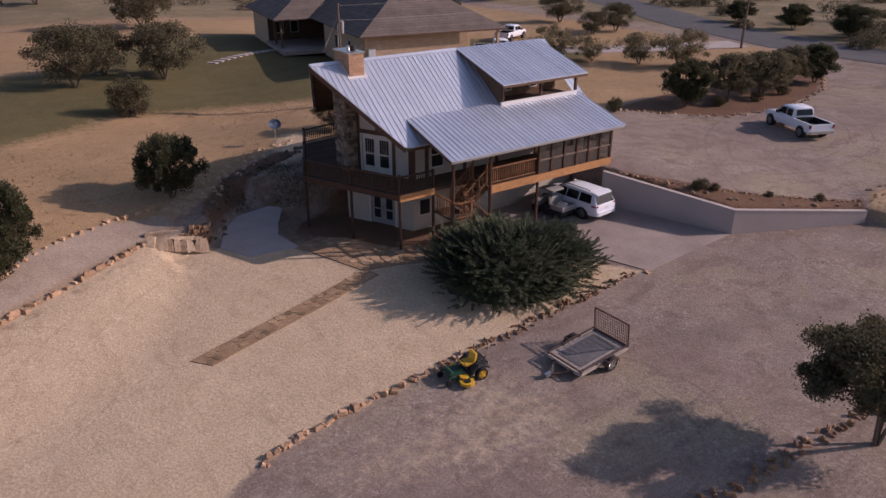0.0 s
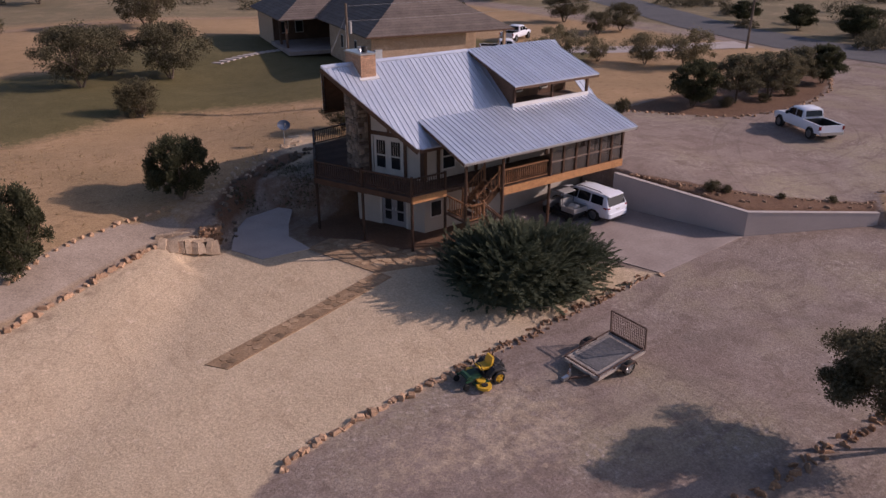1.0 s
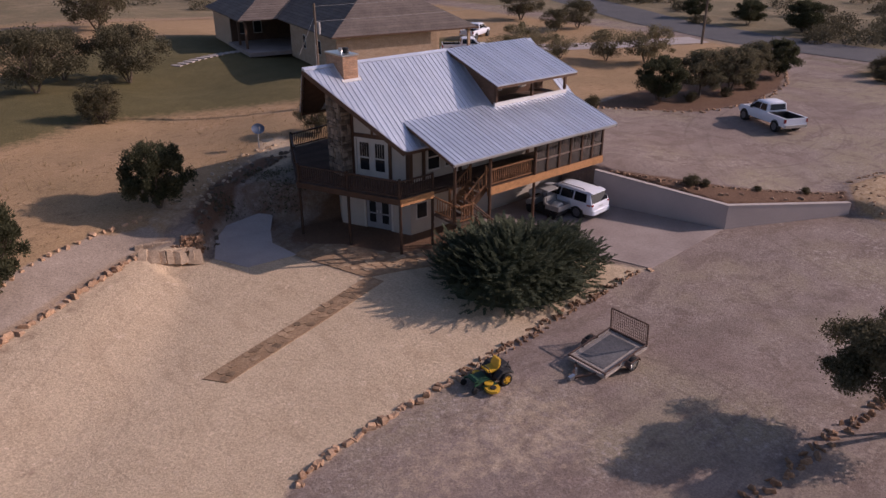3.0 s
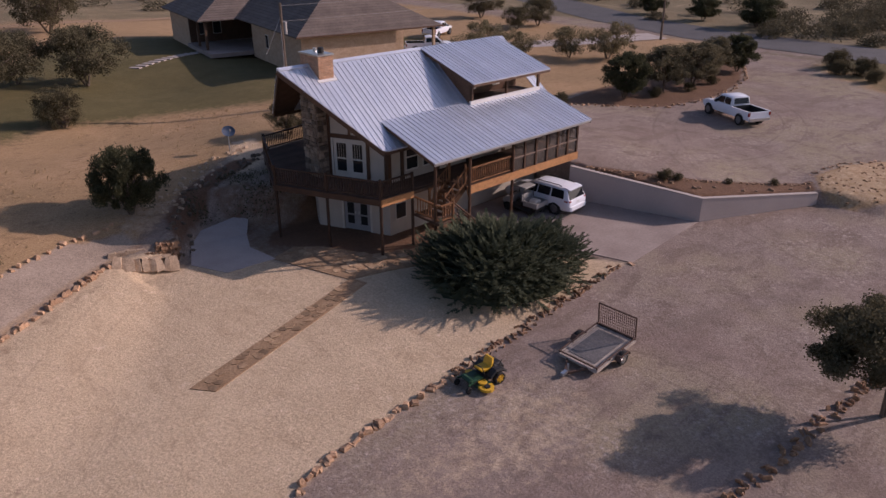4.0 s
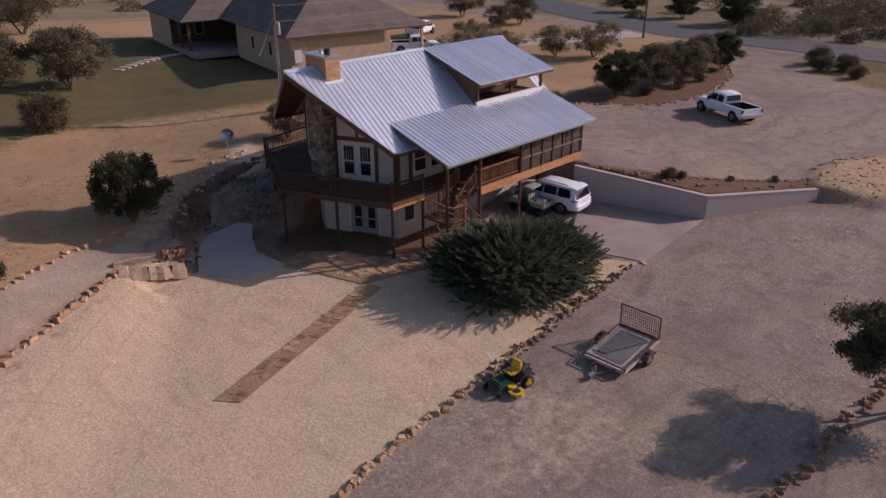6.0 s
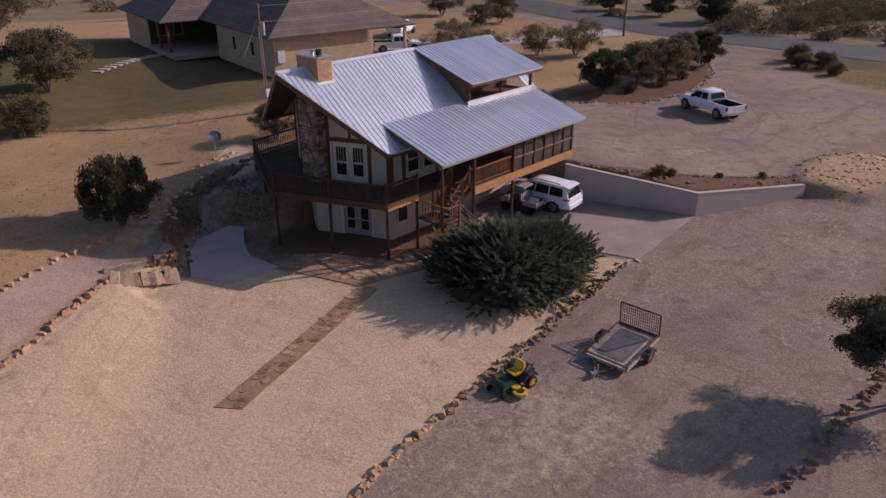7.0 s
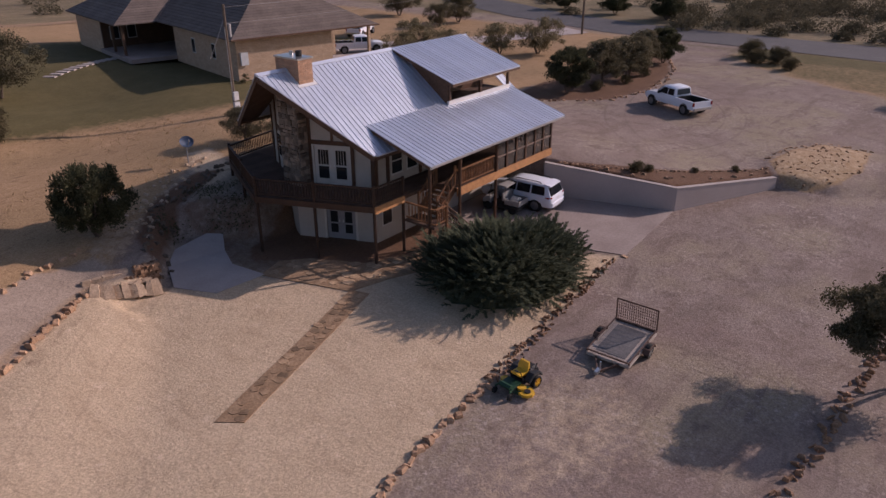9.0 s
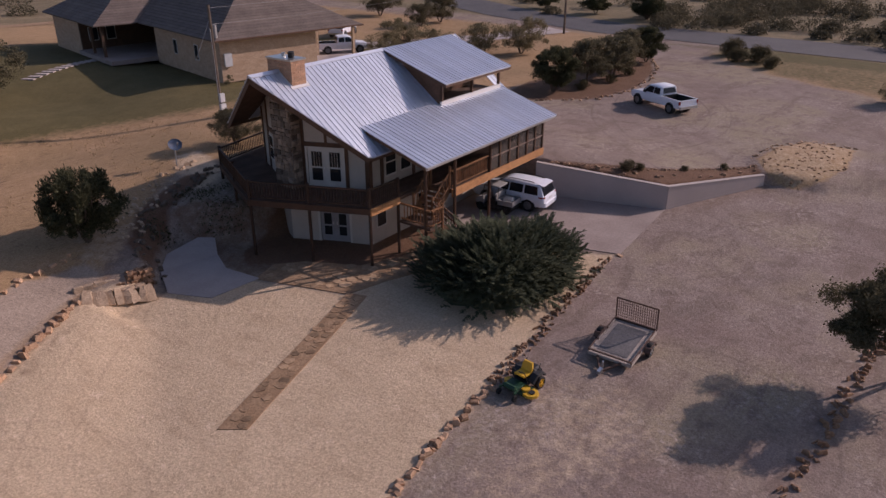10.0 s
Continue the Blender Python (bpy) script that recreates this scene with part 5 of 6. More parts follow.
def make_suv(at, rz):
    car = thing("suv", at, "white sport utility vehicle parked half under the porch", "car", rz=rz)
    shell = [(-2.46, 0.52, 0.80, 0.84, 0.74, 0.80, 0.76), (-2.42, 0.42, 0.94, 1.00, 0.84, 0.90, 0.84), (-2.36, 0.38, 1.02, 1.12, 0.89, 0.94, 0.82), (-2.22, 0.36, 1.06, 1.42, 0.92, 0.96, 0.76),
             (-2.08, 0.35, 1.08, 1.66, 0.94, 0.97, 0.72), (-1.9, 0.34, 1.08, 1.73, 0.95, 0.975, 0.70), (-1.3, 0.34, 1.07, 1.78, 0.95, 0.975, 0.70), (-0.4, 0.34, 1.05, 1.80, 0.95, 0.97, 0.70),
             (0.2, 0.34, 1.04, 1.76, 0.95, 0.965, 0.69), (0.55, 0.34, 1.03, 1.64, 0.95, 0.96, 0.69), (1.0, 0.34, 1.02, 1.36, 0.94, 0.955, 0.74), (1.35, 0.34, 1.01, 1.12, 0.94, 0.95, 0.80),
             (1.9, 0.36, 0.96, 1.03, 0.92, 0.93, 0.78), (2.3, 0.38, 0.86, 0.90, 0.86, 0.88, 0.74), (2.46, 0.44, 0.70, 0.74, 0.74, 0.78, 0.64)]
    soften(part("body", loft(bmesh.new(), [suv_ring(*q) for q in shell]), WHITE_PAINT, car), 40)
    for s in (-1, 1):
        for y0, y1, t0, t1 in ((-2.0, -1.12, -1.9, -1.08), (-1.0, -0.12, -0.98, -0.12), (-0.03, 0.92, -0.03, 0.3)):
            glass_quad("side_window", [(s * 0.925, y0, 1.13), (s * 0.925, y1, 1.12), (s * 0.742, t1, 1.62), (s * 0.742, t0, 1.6)], car)
        part("roof_rail", bar(bar(bar(bmesh.new(), (s * 0.6, -1.62, 1.75), (s * 0.6, -1.5, 1.83), 0.022, 6), (s * 0.6, -1.5, 1.83), (s * 0.6, 0.0, 1.84), 0.022, 6), (s * 0.6, 0.0, 1.84), (s * 0.6, 0.14, 1.76), 0.022, 6), BLACK, car, "dark roof rail")
        part("tail_light", loft(bmesh.new(), [[(s * x0, y, z) for x0, z in ((0.70, 0.86), (0.70, 1.05), (w, 1.05), (w, 0.88))] for y, w in ((-2.43, 0.86), (-2.3, 0.945), (-2.1, 0.965))]), RED, car, "red tail light")
        part("mirror", loft(bmesh.new(), [[(s * x, y, z) for x, z in ((0.94, 1.06), (1.16, 1.1), (1.16, 1.24), (0.94, 1.24))] for y in (0.74, 0.9)]), WHITE_PAINT, car)
        part("head_light", boxed(s * 0.7 - 0.16, s * 0.7 + 0.14, 2.2, 2.36, 0.68, 0.82), CHROME, car)
        part("door_handle", boxed(s * 0.975 - 0.02, s * 0.975 + 0.02, -0.9, -0.72, 0.92, 0.95), CHROME, car)
        part("sill_cladding", boxed(s * 0.945 - 0.03, s * 0.945 + 0.025, -1.0, 1.0, 0.34, 0.44), BLACK, car)
    glass_quad("rear_window", [(-0.78, -2.375, 1.1), (0.78, -2.375, 1.1), (0.66, -2.13, 1.6), (-0.66, -2.13, 1.6)], car)
    glass_quad("windscreen", [(-0.78, 1.32, 1.13), (0.78, 1.32, 1.13), (0.64, 0.5, 1.68), (-0.64, 0.5, 1.68)], car)
    part("spoiler", loft(bmesh.new(), [[(-0.66, y, z), (-0.66, y, z + 0.05), (0.66, y, z + 0.05), (0.66, y, z)] for y, z in ((-2.26, 1.63), (-2.0, 1.69), (-1.8, 1.71))]), WHITE_PAINT, car)
    part("bumper", loft(bmesh.new(), [[(-w, y, 0.4), (-w, y, z), (w, y, z), (w, y, 0.4)] for y, w, z in ((-2.54, 0.74, 0.64), (-2.48, 0.86, 0.68), (-2.3, 0.93, 0.7))]), WHITE_PAINT, car)
    part("bumper_skirt", boxed(-0.72, 0.72, -2.52, -2.4, 0.3, 0.42), BLACK, car, "black lower bumper")
    part("number_plate", boxed(-0.16, 0.16, -2.47, -2.43, 0.8, 0.92), PALEBOX, car)
    for x in (-0.9, 0.9):
        for y in (-1.42, 1.42):
            wheel(car, x, y, 0.39)
            part("wheel_arch", bar(bmesh.new(), (x * 0.78, y, 0.4), (x * 1.085, y, 0.4), 0.45, 18), BLACK, car)
    return car


def make_pickup(at, rz, label, group=""):
    car = thing("pickup_truck", at, label, "truck", group, rz=rz)
    soften(part("body", loft(bmesh.new(), [body_ring(-0.72, 0.98, 0.5, 1.2), body_ring(1.2, 0.98, 0.5, 1.2), body_ring(1.45, 0.98, 0.5, 1.18), body_ring(2.5, 0.95, 0.5, 1.1), body_ring(2.85, 0.84, 0.55, 0.95)]), WHITE_PAINT, car))
    for s in (-1, 1):
        part("bed_side", loft(bmesh.new(), [[(s * 0.99, y, 0.55), (s * 1.0, y, 0.85), (s * 0.98, y, 1.2), (s * 0.86, y, 1.2), (s * 0.84, y, 0.55)] for y in (-2.85, -2.75, -0.74)]), WHITE_PAINT, car)
        part("tail_light", boxed(s * 0.93 - 0.07, s * 0.93 + 0.07, -2.88, -2.78, 0.86, 1.14), RED, car, "red tail light")
        part("mirror", boxed(s * 1.06 - 0.1, s * 1.06 + 0.1, 0.95, 1.08, 1.2, 1.42), BLACK, car)
        part("head_light", boxed(s * 0.72 - 0.16, s * 0.72 + 0.16, 2.7, 2.86, 0.78, 0.95), CHROME, car)
    for s in (-1, 1):
        part("bed_liner", boxed(s * 0.83 - 0.012, s * 0.83 + 0.008, -2.77, -0.76, 0.66, 1.19), BLACK, car, "black bed liner")
    part("bed_liner", boxed(-0.83, 0.83, -0.76, -0.73, 0.66, 1.19), BLACK, car, "black bed liner")
    part("bed_liner", boxed(-0.83, 0.83, -2.775, -2.755, 0.66, 1.17), BLACK, car, "black bed liner")
    part("tailgate", boxed(-0.85, 0.85, -2.86, -2.78, 0.6, 1.18), WHITE_PAINT, car)
    part("bumper", boxed(-0.92, 0.92, -3.0, -2.86, 0.5, 0.7), CHROME, car)
    part("bed_floor", boxed(-0.84, 0.84, -2.78, -0.74, 0.6, 0.68), BLACK, car, "black bed liner")

    def cab(y, w, z1):
        return [(-w - 0.14, y, 1.17), (-w, y, z1 - 0.08), (-w + 0.13, y, z1), (w - 0.13, y, z1), (w, y, z1 - 0.08), (w + 0.14, y, 1.17)]
    soften(part("cabin", loft(bmesh.new(), [cab(-0.72, 0.76, 1.4), cab(-0.58, 0.78, 1.84), cab(-0.2, 0.8, 1.9), cab(0.55, 0.8, 1.9), cab(0.85, 0.77, 1.84), cab(1.6, 0.76, 1.22)]), WHITE_PAINT, car))
    for s in (-1, 1):
        for y0, y1, t0, t1 in ((-0.55, 0.12, -0.48, 0.12), (0.2, 1.25, 0.2, 0.72)):
            glass_quad("side_window", [(s * 0.925, y0, 1.26), (s * 0.925, y1, 1.26), (s * 0.825, t1, 1.74), (s * 0.825, t0, 1.74)], car)
    glass_quad("rear_window", [(-0.68, -0.745, 1.34), (0.68, -0.745, 1.34), (0.64, -0.63, 1.76), (-0.64, -0.63, 1.76)], car)
    glass_quad("windscreen", [(-0.74, 1.53, 1.28), (0.74, 1.53, 1.28), (0.7, 0.93, 1.78), (-0.7, 0.93, 1.78)], car)
    for x in (-0.93, 0.93):
        for y in (-1.85, 1.85):
            wheel(car, x, y, 0.41, 0.27)
            part("wheel_arch", bar(bmesh.new(), (x * 0.8, y, 0.45), (x * 1.075, y, 0.45), 0.47, 18), BLACK, car)
    return car


make_suv((29.5, 28.67, h(29.7, 27.5) + 0.03), 5.0).scale = (0.96, 0.96, 0.93)
make_pickup((53.0, 29.0, h(53.0, 29.0)), -24.5, "white crew cab pickup truck parked on the gravel drive", "white pickups")
make_pickup((55.6, 68.2, h(55.6, 68.2)), -125.0, "white pickup truck parked beside the neighbouring house", "white pickups")
make_pickup((65.0, 77.2, h(65.0, 77.2)), -66.0, "white pickup truck parked on the far drive", "white pickups")


def make_utility_cart(at, rz):
    c = thing("utility_cart", at, "grey utility cart with cargo bed and a white sack", "utility vehicle", rz=rz)
    part("chassis", boxed(-0.62, 0.62, -1.3, 1.3, 0.3, 0.52), BLACK, c)
    part("front_cowl", loft(bmesh.new(), [[(-0.6, y, 0.5), (-0.62, y, z), (0.62, y, z), (0.6, y, 0.5)] for y, z in ((0.75, 1.0), (1.1, 0.95), (1.35, 0.72))]), GREYPLASTIC, c)
    part("seat", boxed(-0.56, 0.56, -0.1, 0.35, 0.52, 0.82), BLACK, c)
    part("backrest", boxed(-0.56, 0.56, -0.2, -0.08, 0.82, 1.3), GREYPLASTIC, c)
    part("roof", loft(bmesh.new(), [[(-0.6, y, z), (-0.55, y, z + 0.09), (0.55, y, z + 0.09), (0.6, y, z)] for y, z in ((-0.4, 1.74), (0.2, 1.78), (0.8, 1.72))]), GREYPLASTIC, c, "pale grey plastic roof")
    for x in (-0.56, 0.56):
        for y0, y1 in ((-0.3, -0.3), (0.95, 0.72)):
            part("roof_post", bar(bmesh.new(), (x, y0, 0.6), (x, y1, 1.76), 0.025, 6), BLACK, c)
        for y in (-0.9, 0.95):
            wheel(c, x, y, 0.3, 0.22, BLACK)
    bedp = part("cargo_bed", boxed(-0.64, 0.64, -1.4, -0.3, 0.62, 0.68), GREYPLASTIC, c, "grey cargo bed")
    for a in ((-0.64, 0.64, -1.4, -1.34), (-0.64, 0.64, -0.36, -0.3), (-0.64, -0.58, -1.34, -0.36), (0.58, 0.64, -1.34, -0.36)):
        part("side_board", boxed(*a, 0.68, 0.95), GREYPLASTIC, bedp)
    part("sack", loft(bmesh.new(), [[(0.34 * r * math.cos(q), y, 0.86 + 0.2 * r * math.sin(q)) for q in [k * math.tau / 10 for k in range(10)]] for y, r in ((-1.15, 0.5), (-1.08, 0.95), (-0.8, 1.0), (-0.58, 0.95), (-0.5, 0.5))]), WHITE_TRIM, bedp, "white filled sack")
    return c


make_utility_cart((27.85, 28.75, h(27.5, 29) + 0.03), 6).scale = (0.87, 0.87, 0.87)


def make_mower(at, rz):
    mo = thing("riding_mower", at, "green and yellow zero-turn riding mower on the gravel", "mower", rz=rz)
    part("frame", boxed(-0.34, 0.34, -0.85, 0.75, 0.26, 0.4), BLACK, mo)
    part("engine", loft(bmesh.new(), [[(-0.36, y, 0.4), (-0.36, y, z), (-0.24, y, z + 0.08), (0.24, y, z + 0.08), (0.36, y, z), (0.36, y, 0.4)] for y, z in ((-0.95, 0.62), (-0.85, 0.74), (-0.45, 0.74))]), BLACK, mo, "black engine cover")
    for s in (-1, 1):
        part("fender", loft(bmesh.new(), [[(s * 0.3, y, 0.42), (s * 0.3, y, z), (s * 0.6, y, z), (s * 0.64, y, z - 0.1)] for y, z in ((-0.9, 0.55), (-0.7, 0.74), (-0.3, 0.76), (0.0, 0.5))]), BLACK, mo)
        part("lever", bar(bar(bmesh.new(), (s * 0.34, 0.1, 0.5), (s * 0.34, 0.3, 1.0), 0.02, 6), (s * 0.34, 0.3, 1.0), (s * 0.08, 0.36, 1.02), 0.022, 6), BLACK, mo)
        part("roll_post", bar(bmesh.new(), (s * 0.36, -0.62, 0.6), (s * 0.36, -0.8, 0.98), 0.025, 6), BLACK, mo)
        wheel(mo, s * 0.56, -0.5, 0.29, 0.26, YELLOW)
        wheel(mo, s * 0.42, 1.05, 0.15, 0.1, BLACK)
        part("caster_arm", beam(bmesh.new(), (s * 0.3, 0.6, 0.42), (s * 0.4, 1.05, 0.42), 0.06, 0.08), GREEN, mo, "green front arm")
    seat = part("seat", loft(bmesh.new(), [[(-0.25, y, z0), (-0.27, y, z0 + 0.09), (0.27, y, z0 + 0.09), (0.25, y, z0)] for y, z0 in ((-0.3, 0.66), (-0.2, 0.63), (0.12, 0.64), (0.22, 0.68))]), YELLOW, mo, "yellow vinyl seat")
    part("seat_back", loft(bmesh.new(), [[(-w, y, z), (-w, y - 0.1, z), (w, y - 0.1, z), (w, y, z)] for y, z, w in ((-0.26, 0.68, 0.25), (-0.32, 0.9, 0.27), (-0.38, 1.12, 0.22))]), YELLOW, mo, "yellow seat back")
    part("foot_plate", boxed(-0.36, 0.36, 0.2, 0.85, 0.4, 0.45), GREEN, mo, "green foot plate")
    part("chute_flap", bar(bmesh.new(), (-0.78, 0.33, 0.24), (-0.78, 0.33, 0.31), 0.14, 12), BLACK, mo)
    part("nose", loft(bmesh.new(), [[(-0.3, y, 0.42), (-0.3, y, z), (0.3, y, z), (0.3, y, 0.42)] for y, z in ((0.7, 0.5), (0.85, 0.56), (0.95, 0.5))]), GREEN, mo)
    part("cutting_deck", loft(bmesh.new(), [[(x, y, 0.1) for x, y in ((-0.68, 0.0), (-0.6, 0.62), (0.6, 0.62), (0.68, 0.0))], [(x, y, 0.28) for x, y in ((-0.66, 0.02), (-0.56, 0.58), (0.56, 0.58), (0.66, 0.02))]]), GREEN, mo, "green cutting deck")
    for s in (-1, 1):
        part("deck_cover", bar(bmesh.new(), (s * 0.46, 0.33, 0.27), (s * 0.46, 0.33, 0.36), 0.2, 12), YELLOW, mo, "yellow spindle cover")
    part("chute", loft(bmesh.new(), [[(x, y, z0) for x, y in ((-0.5, 0.02), (-0.52, 0.62), (-0.78, 0.66), (-0.98, 0.56), (-1.08, 0.36), (-1.04, 0.16), (-0.9, 0.04), (-0.7, 0.0))] for z0 in (0.14, 0.26)]), YELLOW, mo, "yellow discharge chute")
    return mo


make_mower((14.05, 18.65, h(14, 18.7)), 84).scale = (0.86, 0.86, 0.86)


GREYMAT = surface("rubber_mat", (0.11, 0.105, 0.105), (0.17, 0.16, 0.155), 1.5, 12, 0.85, 0, 0.004)


def make_trailer(at, rz):
    tr = thing("utility_trailer", at, "rusty utility trailer with grey plank floor and raised mesh gate", "trailer", rz=rz)
    tilt = pose(0, 0, 0.40, -5.0)
    # +y is the tongue end
    def tp(name, bm, mat, label="", parent=None):
        bmesh.ops.transform(bm, matrix=tilt, verts=bm.verts)
        return part(name, bm, mat, parent or tr, label)
    W, L = 0.88, 1.32
    for s in (-1, 1):
        tp("side_rail", boxed(s * W - 0.03, s * W + 0.03, -L, L, -0.1, 0.02), PLANK, "worn pale side rail")
        tp("upper_rail", boxed(s * W - 0.025, s * W + 0.025, -L, L, 0.11, 0.145), RUST)
        for y in (-L + 0.03, -0.45, 0.45, L - 0.03):
            tp("stake", boxed(s * W - 0.025, s * W + 0.025, y - 0.025, y + 0.025, 0.02, 0.1), RUST)
        f = bmesh.new()
        loft(f, [[(s * 0.93, y, z), (s * 1.2, y, z), (s * 1.2, y, z + 0.03), (s * 0.93, y, z + 0.03)] for y, z in ((-0.52, -0.1), (-0.42, 0.08), (0.1, 0.08), (0.2, -0.1))])
        tp("fender", f, RUST)
    tp("end_rail", boxed(-W, W, L - 0.04, L + 0.04, -0.1, 0.03), PLANK, "worn pale end rail")
    tp("end_rail", boxed(-W, W, L - 0.03, L + 0.03, 0.1, 0.15), RUST)
    tp("end_rail", boxed(-W, W, -L - 0.04, -L + 0.04, -0.1, 0.03), RUST)
    n = 9
    for k in range(n):
        x0 = -W + 0.04 + k * (2 * W - 0.08) / n
        tp("floor_plank", boxed(x0 + 0.006, x0 + (2 * W - 0.08) / n - 0.006, -L + 0.05, L - 0.05, -0.035, 0.0), PLANK, "weathered grey plank")
    tp("floor_mat", boxed(-W + 0.3, W - 0.22, -L + 0.3, L - 0.32, 0.003, 0.016), GREYMAT, "dark grey rubber mat")
    gate = tp("gate", boxed(-W, W, -L - 0.03, -L + 0.02, 1.02, 1.07), RUST, "rusty mesh ramp gate")
    for x in (-W, W):
        tp("gate_upright", boxed(x - 0.025, x + 0.025, -L - 0.03, -L + 0.02, 0.03, 1.04), RUST, "", gate)
    tp("gate_bar", boxed(-W, W, -L - 0.03, -L + 0.02, 0.03, 0.08), RUST, "", gate)
    for k in range(1, 19):
        x = -W + 2 * W * k / 19
        tp("gate_wire", boxed(x - 0.008, x + 0.008, -L - 0.012, -L + 0.004, 0.08, 1.03), RUST, "", gate)
    for k in range(1, 7):
        z = 0.08 + 0.95 * k / 7
        tp("gate_wire", boxed(-W, W, -L - 0.004, -L + 0.01, z - 0.006, z + 0.006), RUST, "", gate)
    for s in (-1, 1):
        tp("tongue_arm", beam(bmesh.new(), (s * 0.5, L, -0.02), (0, L + 0.8, -0.06), 0.07, 0.08), RUST)
    tp("coupler", boxed(-0.07, 0.07, L + 0.7, L + 1.0, -0.12, 0.02), CHROME, "bright metal coupler")
    tp("jack", bar(bmesh.new(), (0.0, L + 0.6, -0.2), (0.0, L + 0.6, 0.25), 0.035, 8), CHROME, "bright metal jack")
    for x in (-1.06, 1.06):
        wheel(tr, x, -0.16, 0.3, 0.18, CHROME)
    part("axle", bar(bmesh.new(), (-1.0, -0.16, 0.3), (1.0, -0.16, 0.3), 0.03, 6), RUST, tr)
    return tr


make_trailer((18.68, 16.75, h(18.7, 16.7)), 91.5)


# ---- plants ----
def leaf_mesh(name, centres, normals_out, sizes, mat, rs, spread=1.0, aspect=0.55):
    """Many small bent leaves, one quad each, at the given centres."""
    n = len(centres)
    a = rs.normal(size=(n, 3))
    a = a * spread + normals_out
    a /= np.linalg.norm(a, axis=1, keepdims=True) + 1e-9
    b = np.cross(a, rs.normal(size=(n, 3)))
    b /= np.linalg.norm(b, axis=1, keepdims=True) + 1e-9
    c = np.cross(a, b)
    L, W = sizes[:, None], sizes[:, None] * aspect
    v = np.stack([centres - a * L * 0.5, centres + b * W * 0.5 + c * W * 0.15, centres + a * L * 0.5, centres - b * W * 0.5 + c * W * 0.15], 1).reshape(-1, 3)
    me = bpy.data.meshes.new(name)
    me.vertices.add(4 * n)
    me.vertices.foreach_set("co", v.astype(np.float32).ravel())
    me.loops.add(4 * n)
    me.loops.foreach_set("vertex_index", np.arange(4 * n, dtype=np.int32))
    me.polygons.add(n)
    me.polygons.foreach_set("loop_start", np.arange(0, 4 * n, 4, dtype=np.int32))
    me.update(calc_edges=True)
    me.materials.append(mat)
    return me


def make_tree(name, at, height_m, width, leaf_mat, label, seed, leaves=2600, leaf=0.2, base=0.25, trunks=1, density=1.0, group="", kind_word="tree", clumps=26, squash=0.75, lean=(0.0, 0.0), stem=1.0, puff=(0.055, 0.155), shag=0.0, aspect=0.55):
    """Tapered trunks and limbs with an uneven crown of leaf clumps; origin at the foot."""
    rs = np.random.RandomState(seed)
    t = thing(name, at, label, kind_word, group)
    wood = bmesh.new()
    cents, rads = [], []
    for k in range(clumps):
        q = rs.uniform(0, math.tau)
        u = rs.uniform(0, 1) ** 0.55
        zz = rs.uniform(base + 0.06, 0.93)
        prof = math.sin(min(1.0, max(0.08, (zz - base * 0.7) / (1 - base * 0.7))) * math.pi) ** 0.55
        r = width / 2 * u * prof * rs.uniform(0.72, 1.05)
        cents.append((r * math.cos(q) + lean[0] * zz, r * math.sin(q) + lean[1] * zz, zz * height_m))
        rads.append(width * rs.uniform(*puff))
    for j in range(trunks):
        q = j * math.tau / max(1, trunks) + rs.uniform(0, 1)
        off = 0.0 if trunks == 1 else 0.12 * width * 0.5
        f = Vector((0.12 * off * math.cos(q), 0.12 * off * math.sin(q), -0.1))
        mid = Vector((off * 1.4 * math.cos(q), off * 1.4 * math.sin(q), base * height_m * 1.1 + 0.15))
        r0 = stem * 0.035 * height_m / (0.7 + 0.3 * trunks)
        bar(wood, f, mid, r0, 7, r0 * 0.7)
        for k in range(j, clumps, trunks):
            c = Vector(cents[k])
            if k % 2 == 0 or clumps < 16:
                e = mid.lerp(c, 0.55) + Vector((rs.uniform(-0.1, 0.1), rs.uniform(-0.1, 0.1), 0.1)) * height_m * 0.2
                bar(wood, mid, e, r0 * 0.5, 5, r0 * 0.28)
                bar(wood, e, c, r0 * 0.28, 4, r0 * 0.1)
    part("trunk", wood, BARK, t, "grey brown bark")
    cents, rads = np.array(cents), np.array(rads)
    pick = rs.randint(0, clumps, leaves)
    d = rs.normal(size=(leaves, 3))
    d /= np.linalg.norm(d, axis=1, keepdims=True)
    rr = rs.uniform(0.1, 1.0, (leaves, 1)) ** 0.7 * (1 + 0.35 * (rs.uniform(0, 1, (leaves, 1)) > 0.88))
    pos = cents[pick] + d * rr * rads[pick][:, None] * np.array([1.0, 1.0, squash])
    pos[:, 2] = np.maximum(pos[:, 2], 0.08)
    me = leaf_mesh("crown", pos, d * (0.6 + 0.6 * shag) + np.array([0, 0, 1.1]) * shag, leaf * rs.uniform(0.6, 1.4, leaves), leaf_mat, rs, 1.0 - 0.55 * shag, aspect)
    o = new("crown", me)
    o.parent = t
    return t


def plant(src, x, y, k=1.0, rz=0.0, zk=1.0, label=""):
    c = copy_thing(src, Matrix.Translation((x, y, h(x, y) - 0.05)) @ pose(0, 0, 0, 0, 0, rz) @ Matrix.Diagonal((k, k, k * zk, 1)))
    if label:
        c["label"] = label
    return c


def ground_at(x, y):
    return (x, y, h(x, y) - 0.05)


